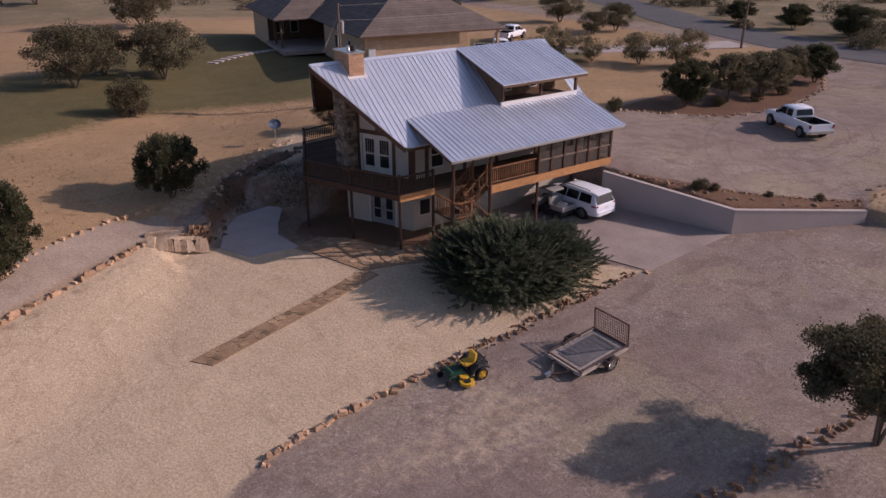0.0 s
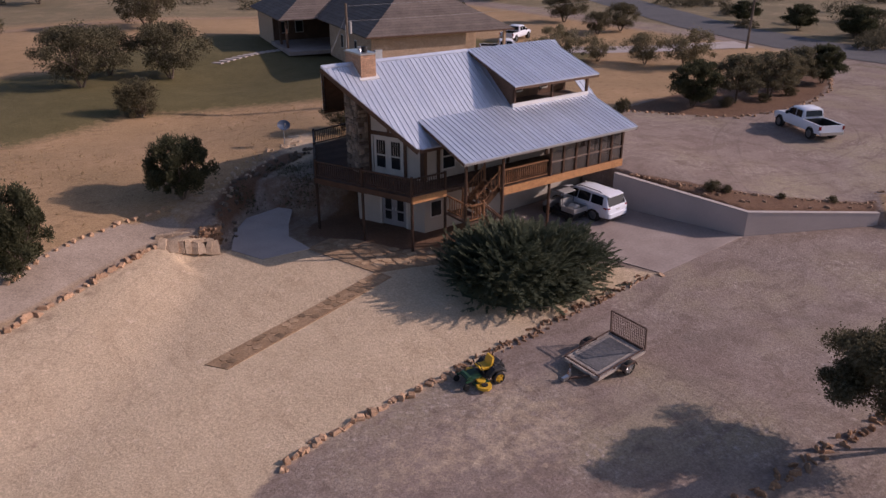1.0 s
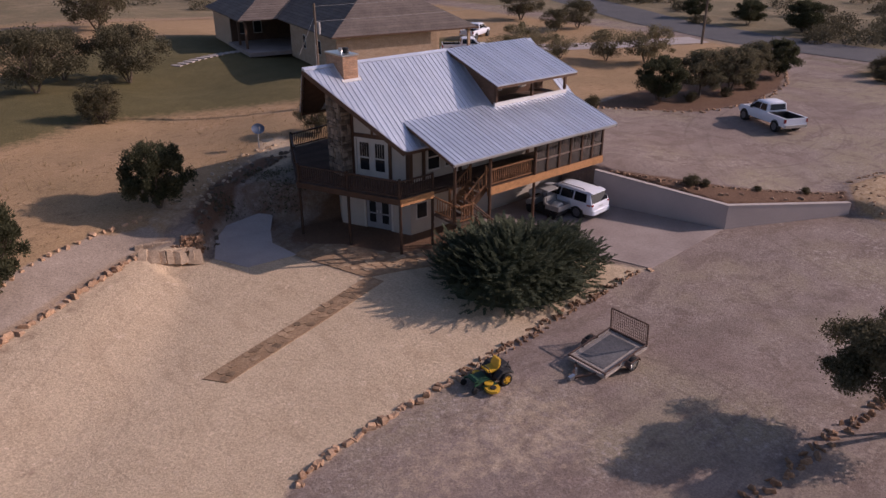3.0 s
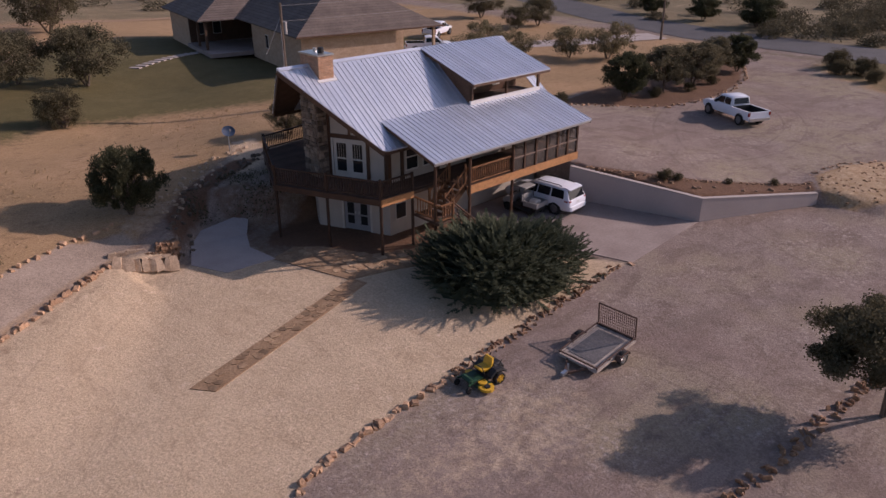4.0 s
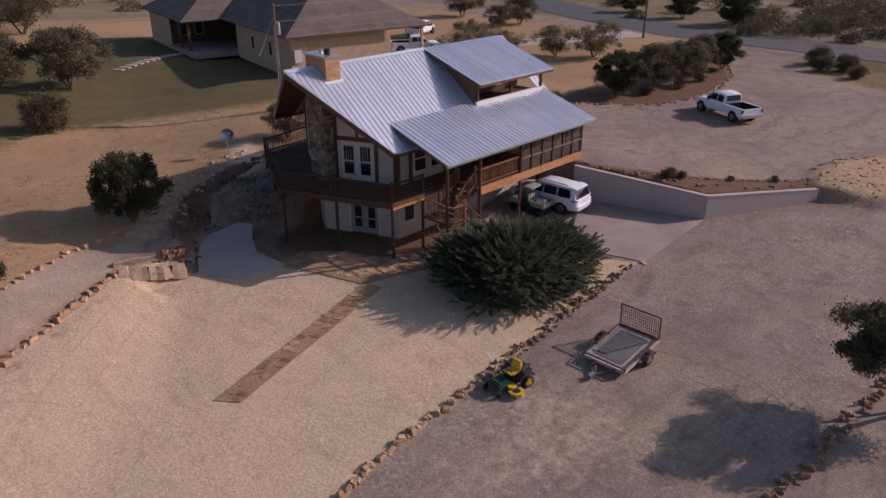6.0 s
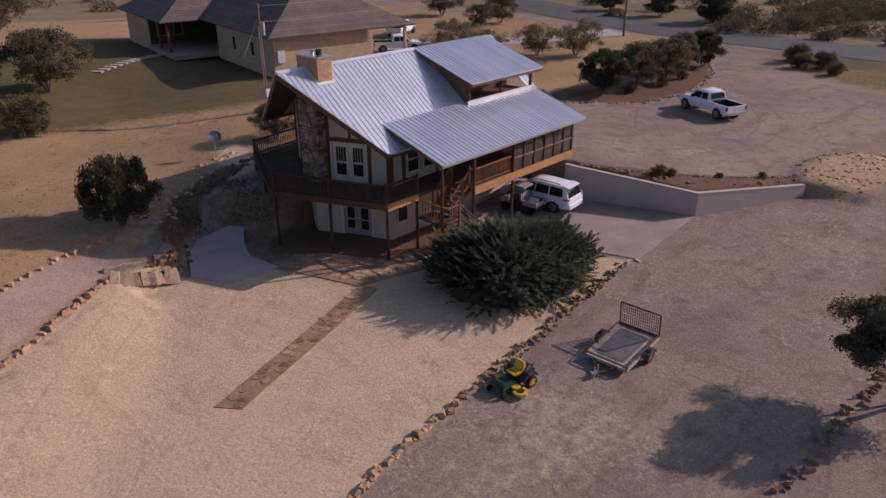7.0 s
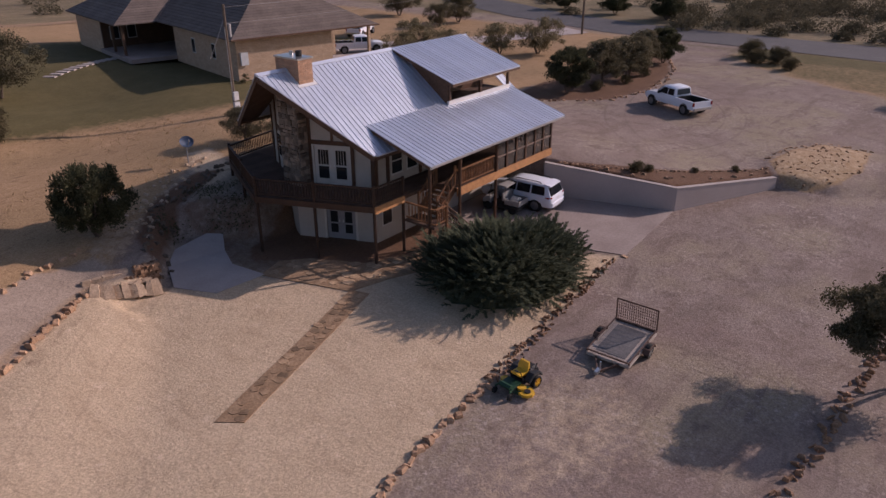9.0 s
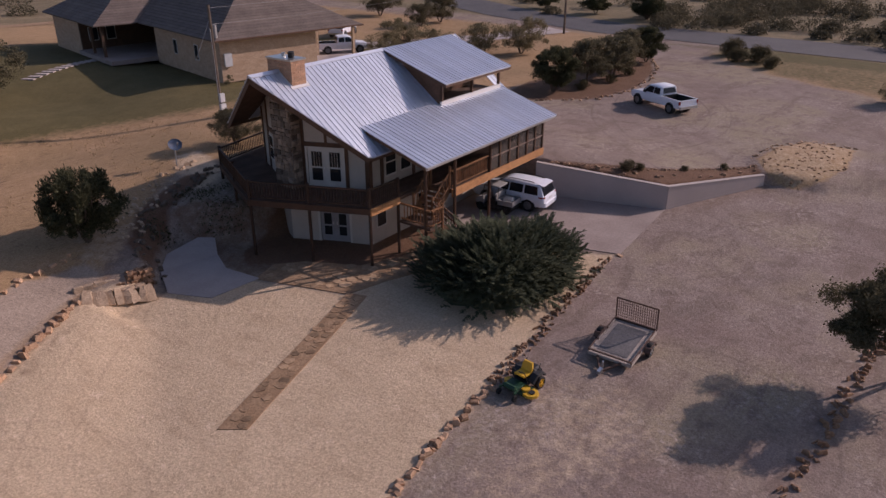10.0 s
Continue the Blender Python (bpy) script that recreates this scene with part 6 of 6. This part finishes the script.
cedar = make_tree("cedar_tree", ground_at(9.4, 39.9), 3.6, 4.2, CEDAR, "dense dark green cedar with several trunks on the hill", 3, 26000, 0.17, 0.16, 5, clumps=66, kind_word="tree", puff=(0.05, 0.12), shag=0.8, aspect=0.3, squash=1.25)
cedar_b = make_tree("cedar_tree", ground_at(0.75, 35.6), 4.2, 3.4, CEDAR, "shaggy grey green cedar beside the raised path", 8, 26000, 0.18, 0.05, 2, clumps=90, kind_word="tree", puff=(0.06, 0.13), shag=0.9, aspect=0.3, squash=1.6)
shrub = make_tree("shrub", ground_at(12.1, 59.0), 2.8, 3.75, SCRUBLEAF, "rounded olive green shrub on the dry slope", 4, 12000, 0.11, 0.04, 3, clumps=64, kind_word="shrub", squash=1.2)
oak = make_tree("oak_tree", ground_at(18.0, 71.6), 5.2, 7.8, OAK, "spreading oak with grey green leaves on the lawn", 6, 17000, 0.17, 0.15, 3, clumps=70, kind_word="tree", puff=(0.06, 0.14))
right_oak = make_tree("oak_tree", ground_at(22.9, 7.6), 4.4, 5.0, OAKDARK, "small dark oak leaning over the drive edge", 14, 52000, 0.1, 0.38, 3, clumps=56, kind_word="tree", lean=(-0.45, 0.75), stem=0.8, puff=(0.07, 0.145))
plant(oak, 9.9, 69.6, 1.0, 70, label="spreading oak with thin grey leaves on dry grass")
plant(oak, 13.1, 74.2, 0.85, 200, label="smaller oak with thin grey leaves on dry grass")
plant(oak, 24.6, 104.6, 1.35, 130, label="broad oak beside the dirt track")
plant(oak, 17.4, 146.0, 1.3, 20, label="far oak on the dry field")
plant(oak, 3.0, 92.0, 1.0, 20, label="far oak on the dry field")
# behind the house
plant(oak, 22.2, 44.9, 0.45, 40, label="small oak close behind the house")
# island cedars
isl = make_tree("cedar_tree", ground_at(52.49, 38.91), 4.0, 4.6, CEDAR, "dark green cedar on the rock edged island", 21, 20000, 0.2, 0.16, 4, clumps=80, group="island trees", kind_word="tree", puff=(0.06, 0.14), shag=0.6, aspect=0.35)
plant(isl, 71.13, 37.97, 0.95, 200, 1.0)
isl_oak = make_tree("oak_tree", ground_at(57.31, 37.97), 4.2, 4.4, ISLANDOAK, "grey green live oak on the rock edged island", 27, 16000, 0.15, 0.22, 2, clumps=70, group="island trees", kind_word="tree", puff=(0.07, 0.15))
for x, y, k, rz in ((61.08, 37.24, 0.98, 130), (65.05, 38.18, 0.82, 250), (68.2, 38.81, 0.9, 40)):
    plant(isl_oak, x, y, k, rz)
for x, y, k, rz in ((54.9, 37.24, 0.4, 30), (58.98, 36.4, 0.36, 150), (63.28, 36.5, 0.42, 270)):
    plant(shrub, x, y, k, rz, 0.8, label="low grey shrub under the island trees")
olive = make_tree("olive_tree", ground_at(58.77, 61.63), 4.0, 6.0, OLIVE, "pale olive leaved tree on the grass", 31, 9000, 0.15, 0.15, 3, clumps=55, kind_word="tree")
for x, y, k, rz in ((64.95, 54.93, 0.9, 80), (67.36, 51.37, 1.05, 170), (54.06, 60.58, 0.8, 250), (61.7, 59.01, 0.7, 20)):
    plant(olive, x, y, k, rz)
for x, y, k, rz in ((82.12, 85.92, 0.95, 30), (76.99, 73.78, 0.6, 120), (81.81, 73.99, 0.75, 220), (94.37, 117.12, 1.0, 10), (69.24, 100.37, 0.9, 60)):
    plant(oak, x, y, k, rz, label="oak standing on dry grass before the road")
for x, y, k, rz in ((102.64, 59.54, 1.1, 40), (101.07, 50.53, 1.3, 80), (103.79, 68.96, 1.0, 140)):
    plant(isl, x, y, k, rz, 0.8, label="dark round cedar beyond the road")
for x, y, k, rz in ((80.34, 31.69, 0.6, 0), (78.14, 28.34, 0.55, 90), (76.99, 30.22, 0.45, 90), (75.52, 26.24, 0.4, 10)):
    plant(shrub, x, y, k * 1.5, rz, 0.75, label="dry grey shrub beside the drive entrance")
plant(shrub, 66.94, 13.68, 0.8, 50, label="dark shrub at the drive edge")
plant(shrub, 45.3, 40.3, 0.42, 10, label="small clipped dark shrub at the gravel edge")
for x, y, k, rz in ((34.75, 23.9, 0.33, 10), (35.35, 23.4, 0.22, 70), (37.9, 21.5, 0.16, 100), (40.4, 19.8, 0.2, 200)):
    plant(shrub, x, y, k, rz, 0.7, label="low dark shrub in the planting bed")
dry = make_tree("dry_shrub", ground_at(34.0, 60.9), 0.9, 1.2, OLIVE, "pale dry shrub against the brick wall", 44, 500, 0.16, 0.05, 2, clumps=12, kind_word="shrub")


def make_juniper(cx, cy, a, b, hgt, turn):
    """Broad spreading juniper: dark core and many drooping needle sprays."""
    t = thing("juniper_bush", ground_at(cx, cy), "broad dark green spreading juniper bush on the gravel", "bush")
    rs = np.random.RandomState(77)
    n = 1900
    q = rs.uniform(0, math.tau, n)
    el = np.arcsin(rs.uniform(0.0, 1.0, n) ** 0.9)
    lump = 1 + 0.09 * np.sin(3 * q + 1) + 0.06 * np.sin(7 * q + 2 * el * 3) + rs.normal(0, 0.05, n)
    deep = rs.uniform(0.72, 0.97, n) * lump
    ux, uy, uz = np.cos(q) * np.cos(el), np.sin(q) * np.cos(el), np.sin(el)
    px, py, pz = a * ux * deep, b * uy * deep, 0.12 + hgt * uz ** 0.8 * deep
    out = np.stack([ux * 1.0 / a * 3, uy * 1.0 / b * 3, uz * 0.35 + 0.12], 1)
    out /= np.linalg.norm(out, axis=1, keepdims=True)
    out += rs.normal(0, 0.22, (n, 3))
    out /= np.linalg.norm(out, axis=1, keepdims=True)
    per = 16
    L = rs.uniform(0.65, 1.25, n) * np.where(uz < 0.35, 0.75, 1.0)
    base = np.stack([px, py, pz], 1)
    side = np.cross(out, np.array([0, 0, 1.0]))
    side /= np.linalg.norm(side, axis=1, keepdims=True) + 1e-9
    up = np.cross(side, out)
    V = np.zeros((n, per, 3, 3))
    for k in range(per):
        f = (k + 0.5) / per
        s = (1 if k % 2 else -1)
        root = base + out * (L * (f * 0.9 - 0.3))[:, None]
        ln = 0.30 * L * (1.15 - 0.75 * f)
        tipd = out * 0.8 + side * s * rs.uniform(0.3, 0.9, (n, 1)) + up * rs.uniform(-0.5, 0.6, (n, 1))
        tipd /= np.linalg.norm(tipd, axis=1, keepdims=True)
        V[:, k, 0] = root - side * 0.06 + up * 0.01
        V[:, k, 1] = root + side * 0.06
        V[:, k, 2] = root + tipd * ln[:, None]
    V[:, :, :, 2] = np.maximum(V[:, :, :, 2], 0.06)
    c, sn = math.cos(radians(turn)), math.sin(radians(turn))
    W = V.reshape(-1, 3)
    W = np.stack([W[:, 0] * c - W[:, 1] * sn, W[:, 0] * sn + W[:, 1] * c, W[:, 2]], 1)
    me = bpy.data.meshes.new("needle_sprays")
    m = len(W) // 3
    me.vertices.add(3 * m)
    me.vertices.foreach_set("co", W.astype(np.float32).ravel())
    me.loops.add(3 * m)
    me.loops.foreach_set("vertex_index", np.arange(3 * m, dtype=np.int32))
    me.polygons.add(m)
    me.polygons.foreach_set("loop_start", np.arange(0, 3 * m, 3, dtype=np.int32))
    me.update(calc_edges=True)
    me.materials.append(JUNIPER)
    o = new("needle_sprays", me)
    o.parent = t
    core = bmesh.new()
    bmesh.ops.create_icosphere(core, subdivisions=4, radius=1.0)
    for v in core.verts:
        k = 0.74 + 0.10 * noise.noise(v.co * 3.1)
        z = max(v.co.z, -0.02)
        x, y = a * v.co.x * k, b * v.co.y * k
        v.co = Vector((x * c - y * sn, x * sn + y * c, 0.05 + hgt * k * z))
    part("inner_mass", core, JUNIPER, t)
    return t


make_juniper(20.55, 23.8, 4.35, 3.4, 2.45, -27)

# scrub beyond the road and on the far fields: uncountable low bushes
rs = np.random.RandomState(9)
cc, nn, ss = [], [], []
spots = []
for k in range(520):
    if k < 300:
        x, y = rs.uniform(93, 240), rs.uniform(-60, 190)
        if x - 93 < 0.9 * max(0, y - 55) * 0.55:
            continue
    elif k < 440:
        x, y = rs.uniform(-120, 90), rs.uniform(118, 330)
    else:
        x, y = rs.uniform(94, 135), rs.uniform(-5, 52)
    spots.append((x, y, rs.uniform(1.3, 3.2)))
gz = height(np.array([p[0] for p in spots]), np.array([p[1] for p in spots]))
for (x, y, r), z in zip(spots, gz):
    m = 640
    d = rs.normal(size=(m, 3))
    d /= np.linalg.norm(d, axis=1, keepdims=True)
    p = d * rs.uniform(0.35, 1, (m, 1)) ** 0.5 * np.array([r, r, r * 0.75]) * (1 + 0.25 * np.sin(d[:, :1] * 5 + x))
    p[:, 2] = np.abs(p[:, 2]) + 0.1
    cc.append(p + np.array([x, y, z]))
    nn.append(d * 0.6)
    ss.append(rs.uniform(0.18, 0.4, m))
me = leaf_mesh("far_scrub", np.concatenate(cc), np.concatenate(nn), np.concatenate(ss), FARSCRUB, rs)
tagged(new("far_scrub", me), "dark grey green scrub scattered over dry fields", "scrub", kind="stuff")


# dry grass tufts on the slope behind and the verge
rs = np.random.RandomState(14)
n = 9000
gx, gy = rs.uniform(-12, 30, n), rs.uniform(38, 78, n)
keep = (inside(gx, gy, TANS, 0.5) > 0.9) & (inside(gx, gy, GREENS, 3.0) < 0.2) & (inside(gx, gy, PATHS, 0.5) < 0.1) & (inside(gx, gy, [(17.5, 31), (32, 31), (32, 42.5), (17.5, 42.5)], 0.2) < 0.1)
keep &= (np.sin(gx * 0.35 + 1) + np.sin(gy * 0.4 + gx * 0.2) + rs.normal(0, 0.7, n)) > 0.6
gx, gy = gx[keep], gy[keep]
cen = np.repeat(np.stack([gx, gy, height(gx, gy) + 0.05], 1), 4, 0) + rs.normal(0, 0.08, (4 * len(gx), 3)) * np.array([1, 1, 0.3])
GRASS = foliage("dry_grass_blades", (0.36, 0.25, 0.13), (0.52, 0.38, 0.22), 0.9)
me = leaf_mesh("dry_grass", cen, np.tile(np.array([[0, 0, 1.4]]), (len(cen), 1)), rs.uniform(0.07, 0.18, len(cen)), GRASS, rs, 0.5, 0.25)
tagged(new("dry_grass", me), "sparse dry tan grass tufts on the slope", "grass", kind="stuff")


# low dark brush on the shaded bank below the hill path
rs = np.random.RandomState(41)
n = 11000
gx, gy = rs.uniform(11, 21, n), rs.uniform(35, 42.5, n)
# end under the deck added to darken the bank like deep shade
BRUSH_SHADE = [(11.3, 38.6), (12.9, 40.3), (15.4, 40.9), (17.4, 40.2), (18.9, 38.4), (18.6, 36.9), (17.0, 36.6), (15.2, 37.6), (14.6, 38.4), (13.4, 39.0), (12.4, 38.4)]
keep = (inside(gx, gy, BRUSH_SHADE, 0.5) > 0.5) & ((np.sin(gx * 2.1) + np.sin(gy * 2.6 + gx) + rs.normal(0, 0.6, n)) > 0.1)
gx, gy = gx[keep], gy[keep]
cen = np.stack([gx, gy, height(gx, gy) + rs.uniform(0.02, 0.32, len(gx))], 1)
me = leaf_mesh("bank_brush_and_shade", cen, np.tile(np.array([[0, 0, 0.7]]), (len(cen), 1)), rs.uniform(0.08, 0.2, len(cen)), CEDAR, rs, 0.9, 0.4)
tagged(new("bank_brush_and_shade", me), "low dark green brush among rocks on the bank, its deck end standing in for shade", "brush", kind="stuff")


# ---- neighbouring house ----
NE, NF = Vector((0.985, -0.174, 0)), Vector((0.174, 0.985, 0))
N0 = Vector((34.0, 61.6, 0))
NZ, NEAVE = 2.9, 6.05
nbr = thing("brick_house", (34.0, 61.6, 0), "low buff brick house with brown shingle hip roof and porch", "house")


def nq(e, f):
    p = N0 + NE * e + NF * f
    return (p.x, p.y)


def nblock(name, e0, e1, f0, f1, z0, z1, mat, parent=None, label=""):
    return part(name, prism(bmesh.new(), [nq(e0, f0), nq(e1, f0), nq(e1, f1), nq(e0, f1)], z0, z1), mat, parent or nbr, label, world_built=True)


nblock("wall", 0, 9.9, 0, 0.25, NZ - 0.5, NEAVE, BRICK)
nblock("wall", 9.65, 9.9, 0.25, 6, NZ - 0.5, NEAVE, BRICK)
nblock("wall", 0, 0.25, 0.25, 13.5, NZ - 0.5, NEAVE, BRICK)
nblock("wall", 0.25, 4.2, 13.25, 13.5, NZ - 0.5, NEAVE, BRICK)
# next two brick walls coloured dark to stand in for the recess shade
nblock("wall", 4.2, 4.45, 13.25, 22.4, NZ - 0.5, NEAVE, DARKWOOD_SHADE)
nblock("wall", -4.2, 4.2, 22.4, 22.65, NZ - 0.5, NEAVE, DARKWOOD_SHADE)
nblock("wall", -4.2, -3.95, 22.65, 30.7, NZ - 0.5, NEAVE, BRICK)
nblock("wall", -3.95, 14, 30.45, 30.7, NZ - 0.5, NEAVE, BRICK)
nblock("wall", 13.9, 14.15, 6.0, 29.75, NZ - 0.5, NEAVE, BRICK)
nblock("wall", 9.9, 13.9, 6.0, 6.25, NZ - 0.5, NEAVE, BRICK)
nblock("soffit", -0.5, 14.9, -0.5, 29.7, NEAVE - 0.02, NEAVE + 0.1, DARKWOOD_SHADE)
nblock("soffit", -4.9, -0.52, 15.7, 31.2, NEAVE - 0.02, NEAVE + 0.1, DARKWOOD_SHADE)
# darker concrete colour carries the shade under the porch roof
nblock("porch_floor", -4.6, 4.2, 13.5, 22.4, NZ - 0.3, NZ + 0.12, WORN_SHADE, label="concrete porch floor darkened for the porch shade")
nblock("carport_post", 14.2, 14.45, 0.0, 0.25, NZ - 0.5, NEAVE, BRICK)
# posts coloured dark for the same porch shade
for f in (16.2, 19.2):
    nblock("porch_post", -4.2, -3.95, f, f + 0.25, NZ - 0.2, NEAVE, DARKWOOD_SHADE)
for f0, f1 in ((4.2, 5.0), (8.6, 9.4)):
    w = nblock("window", -0.03, 0.04, f0, f1, NZ + 0.9, NZ + 2.3, WHITE_TRIM, label="white framed window")
    nblock("pane", -0.045, 0.02, f0 + 0.08, f1 - 0.08, NZ + 0.98, NZ + 2.22, WINDOW, w)
for e0, e1 in ((-3.4, -2.4), (-1.6, -0.6)):
    w = nblock("window", e0, e1, 22.37, 22.44, NZ + 0.9, NZ + 2.3, WHITE_TRIM, label="white framed window")
    nblock("pane", e0 + 0.08, e1 - 0.08, 22.355, 22.42, NZ + 0.98, NZ + 2.22, WINDOW, w)
for f in (14.6, 18.4):
    nblock("pane", 4.16, 4.22, f, f + 1.8, NZ + 0.2, NZ + 2.3, WINDOW, label="dark glazed porch door")


def hip_roof(e0, e1, f0, f1, z, s, along_f=True):
    """Hip roof slopes as shingle courses, each slope one part."""
    half = (e1 - e0) / 2 if along_f else (f1 - f0) / 2
    zr = z + s * half
    A, B, C, D = (e0, f0), (e1, f0), (e1, f1), (e0, f1)
    if along_f:
        R0, R1 = ((e0 + e1) / 2, f0 + half), ((e0 + e1) / 2, f1 - half)
        slopes = [(A, B, R0, R0), (B, C, R1, R0), (C, D, R1, R1), (D, A, R0, R1)]
    else:
        R0, R1 = (e0 + half, (f0 + f1) / 2), (e1 - half, (f0 + f1) / 2)
        slopes = [(A, B, R1, R0), (B, C, R1, R1), (C, D, R0, R1), (D, A, R0, R0)]
    for a, b, c, d in slopes:
        n = 22
        sl = None
        for k in range(n):
            bm = bmesh.new()
            t0, t1 = k / n, (k + 1) / n + 0.004
            q = [(a[0] + (d[0] - a[0]) * t0, a[1] + (d[1] - a[1]) * t0), (b[0] + (c[0] - b[0]) * t0, b[1] + (c[1] - b[1]) * t0),
                 (b[0] + (c[0] - b[0]) * t1, b[1] + (c[1] - b[1]) * t1), (a[0] + (d[0] - a[0]) * t1, a[1] + (d[1] - a[1]) * t1)]
            za, zb = z + (zr - z) * t0 + 0.05, z + (zr - z) * min(1, t1) + 0.02
            vs = [bm.verts.new((*nq(*p), zz)) for p, zz in zip(q, (za, za, zb, zb))]
            lo = [bm.verts.new((*nq(*p), zz - 0.12)) for p, zz in zip(q, (za, za, zb, zb))]
            bm.faces.new(vs)
            bm.faces.new(lo[::-1])
            for i in range(4):
                j = (i + 1) % 4
                bm.faces.new((lo[i], lo[j], vs[j], vs[i]))
            bmesh.ops.remove_doubles(bm, verts=bm.verts, dist=1e-4)
            if sl is None:
                sl = part("roof_slope", bm, SHINGLE, nbr, "brown shingle roof slope", world_built=True)
            else:
                part("shingle_course", bm, SHINGLE, sl, world_built=True)


hip_roof(-0.7, 15.0, -0.7, 30.7, NEAVE + 0.05, 0.57)
hip_roof(-5.0, 10.0, 15.6, 31.3, NEAVE + 0.05, 0.57, along_f=False)
part("gutter", beam(bmesh.new(), (*nq(-0.75, -0.76), NEAVE + 0.12), (*nq(15.0, -0.76), NEAVE + 0.12), 0.12, 0.14), DARKWOOD_SHADE, nbr, world_built=True)
box1 = part("meter_box", prism(bmesh.new(), [nq(0.3, -0.2), nq(1.0, -0.2), nq(1.0, 0.0), nq(0.3, 0.0)], NZ + 0.9, NZ + 2.0), PALEBOX, nbr, "pale grey electric meter box", world_built=True)
# stepping stones across the lawn
for k in range(13):
    f = k / 12
    x, y = 24.0 + 9.8 * f, 76.0 + 5.2 * f
    st = part("stepping_stone", boxed(-0.28, 0.28, -0.55, 0.55, -0.05, 0.06), CONCRETE)
    st.matrix_basis = pose(x, y, h(x, y), 0, 0, 36)
    tagged(st, "pale rectangular stepping stone in the lawn", "stone", "stepping stones")
# drive past the neighbouring house
part_drive = tagged(part("side_drive", strip_mesh([(49.35, 66.87), (58.77, 70.01), (67.15, 64.77), (75.52, 60.58), (85.47, 56.4)], 2.4, 0.03, 1.5), CONCRETE), "pale gravel drive beside the brick house", "drive", kind="structure")
tagged(part("track", strip_mesh([(-60, 104), (8, 111.5), (24, 113.5), (60, 121)], 1.4, 0.04, 3), FLAGBED), "pale dirt track across the dry field", "track", kind="structure")


# ---- poles, wires, dish ----
def pole(name, x, y, top, r, label):
    t = thing(name, ground_at(x, y), label, "utility pole")
    z0 = h(x, y)
    part("shaft", bar(bmesh.new(), (0, 0, -0.3), (0, 0, top - z0), r, 8, r * 0.75), BARK, t)
    return t, z0


p1, z1 = pole("utility_pole", 26.5, 52.0, 10.35, 0.13, "weathered wooden utility pole with grey boxes")
part("meter_box", boxed(-0.22, 0.22, -0.35, -0.12, 0.2, 1.0), PALEBOX, p1, "pale grey metal box")
part("meter_box", boxed(-0.18, 0.2, -0.33, -0.12, 1.15, 1.75), PALEBOX, p1, "pale grey metal box")
part("transformer", bar(bmesh.new(), (0.26, 0, 5.6), (0.26, 0, 6.5), 0.16, 10), GREYPLASTIC, p1, "grey transformer can")
part("conduit", bar(bmesh.new(), (-0.14, -0.08, 0.2), (-0.14, -0.08, 6.3), 0.03, 6), GREYPLASTIC, p1)
part("guy_wire", bar(bmesh.new(), (-0.1, 0, 6.8), (-1.3, 0.4, 4.2), 0.02, 5), GREYPLASTIC, p1)
p2, z2 = pole("utility_pole", 82.85, 54.3, 13.0, 0.16, "dark wooden utility pole beside the road")
for za, zb, off in ((10.1, 12.4, 0.0), (9.0, 10.6, 0.1)):
    cu = bmesh.new()
    a, b = Vector((26.5, 52.0 + off, za)), Vector((82.85, 54.3 + off, zb))
    last = a
    for k in range(1, 25):
        f = k / 24
        q = a.lerp(b, f) - Vector((0, 0, 0.9 * 4 * f * (1 - f)))
        bar(cu, last, q, 0.009, 5)
        last = q
    tagged(part("power_line", cu, GREYPLASTIC), "thin grey sagging power line between the poles", "power line")

dish = thing("satellite_dish", ground_at(17.6, 44.6), "grey blue satellite dish on a short pole", "satellite dish")
dz = 3.85 - h(17.6, 44.6)
part("mast", bar(bmesh.new(), (0, 0, -0.1), (0, 0, dz), 0.035, 8), GREYPLASTIC, dish)
bm = bmesh.new()
prev = None
for j in range(6):
    r = 0.42 * j / 5
    ring = [bm.verts.new((r * math.cos(k * math.tau / 20), 0.85 * r * math.sin(k * math.tau / 20), 0.14 * (r / 0.42) ** 2)) for k in range(20)] if j else [bm.verts.new((0, 0, 0))]
    if prev:
        for k in range(20):
            if len(prev) == 1:
                bm.faces.new((prev[0], ring[k], ring[(k + 1) % 20]))
            else:
                bm.faces.new((prev[k], ring[k], ring[(k + 1) % 20], prev[(k + 1) % 20]))
    prev = ring
bmesh.ops.solidify(bm, geom=bm.faces[:], thickness=0.02)
ob = part("reflector", bm, DISH, dish, "grey blue reflector")
ob.matrix_basis = pose(0, -0.05, dz, 55, 0, -10)
ob = part("feed_arm", bar(bar(bmesh.new(), (0, -0.3, 0.05), (0, -0.12, 0.5), 0.018, 6), (0, -0.14, 0.46), (0, -0.06, 0.56), 0.045, 8), GREYPLASTIC, dish)
ob.matrix_basis = pose(0, -0.05, dz, 55, 0, -10)
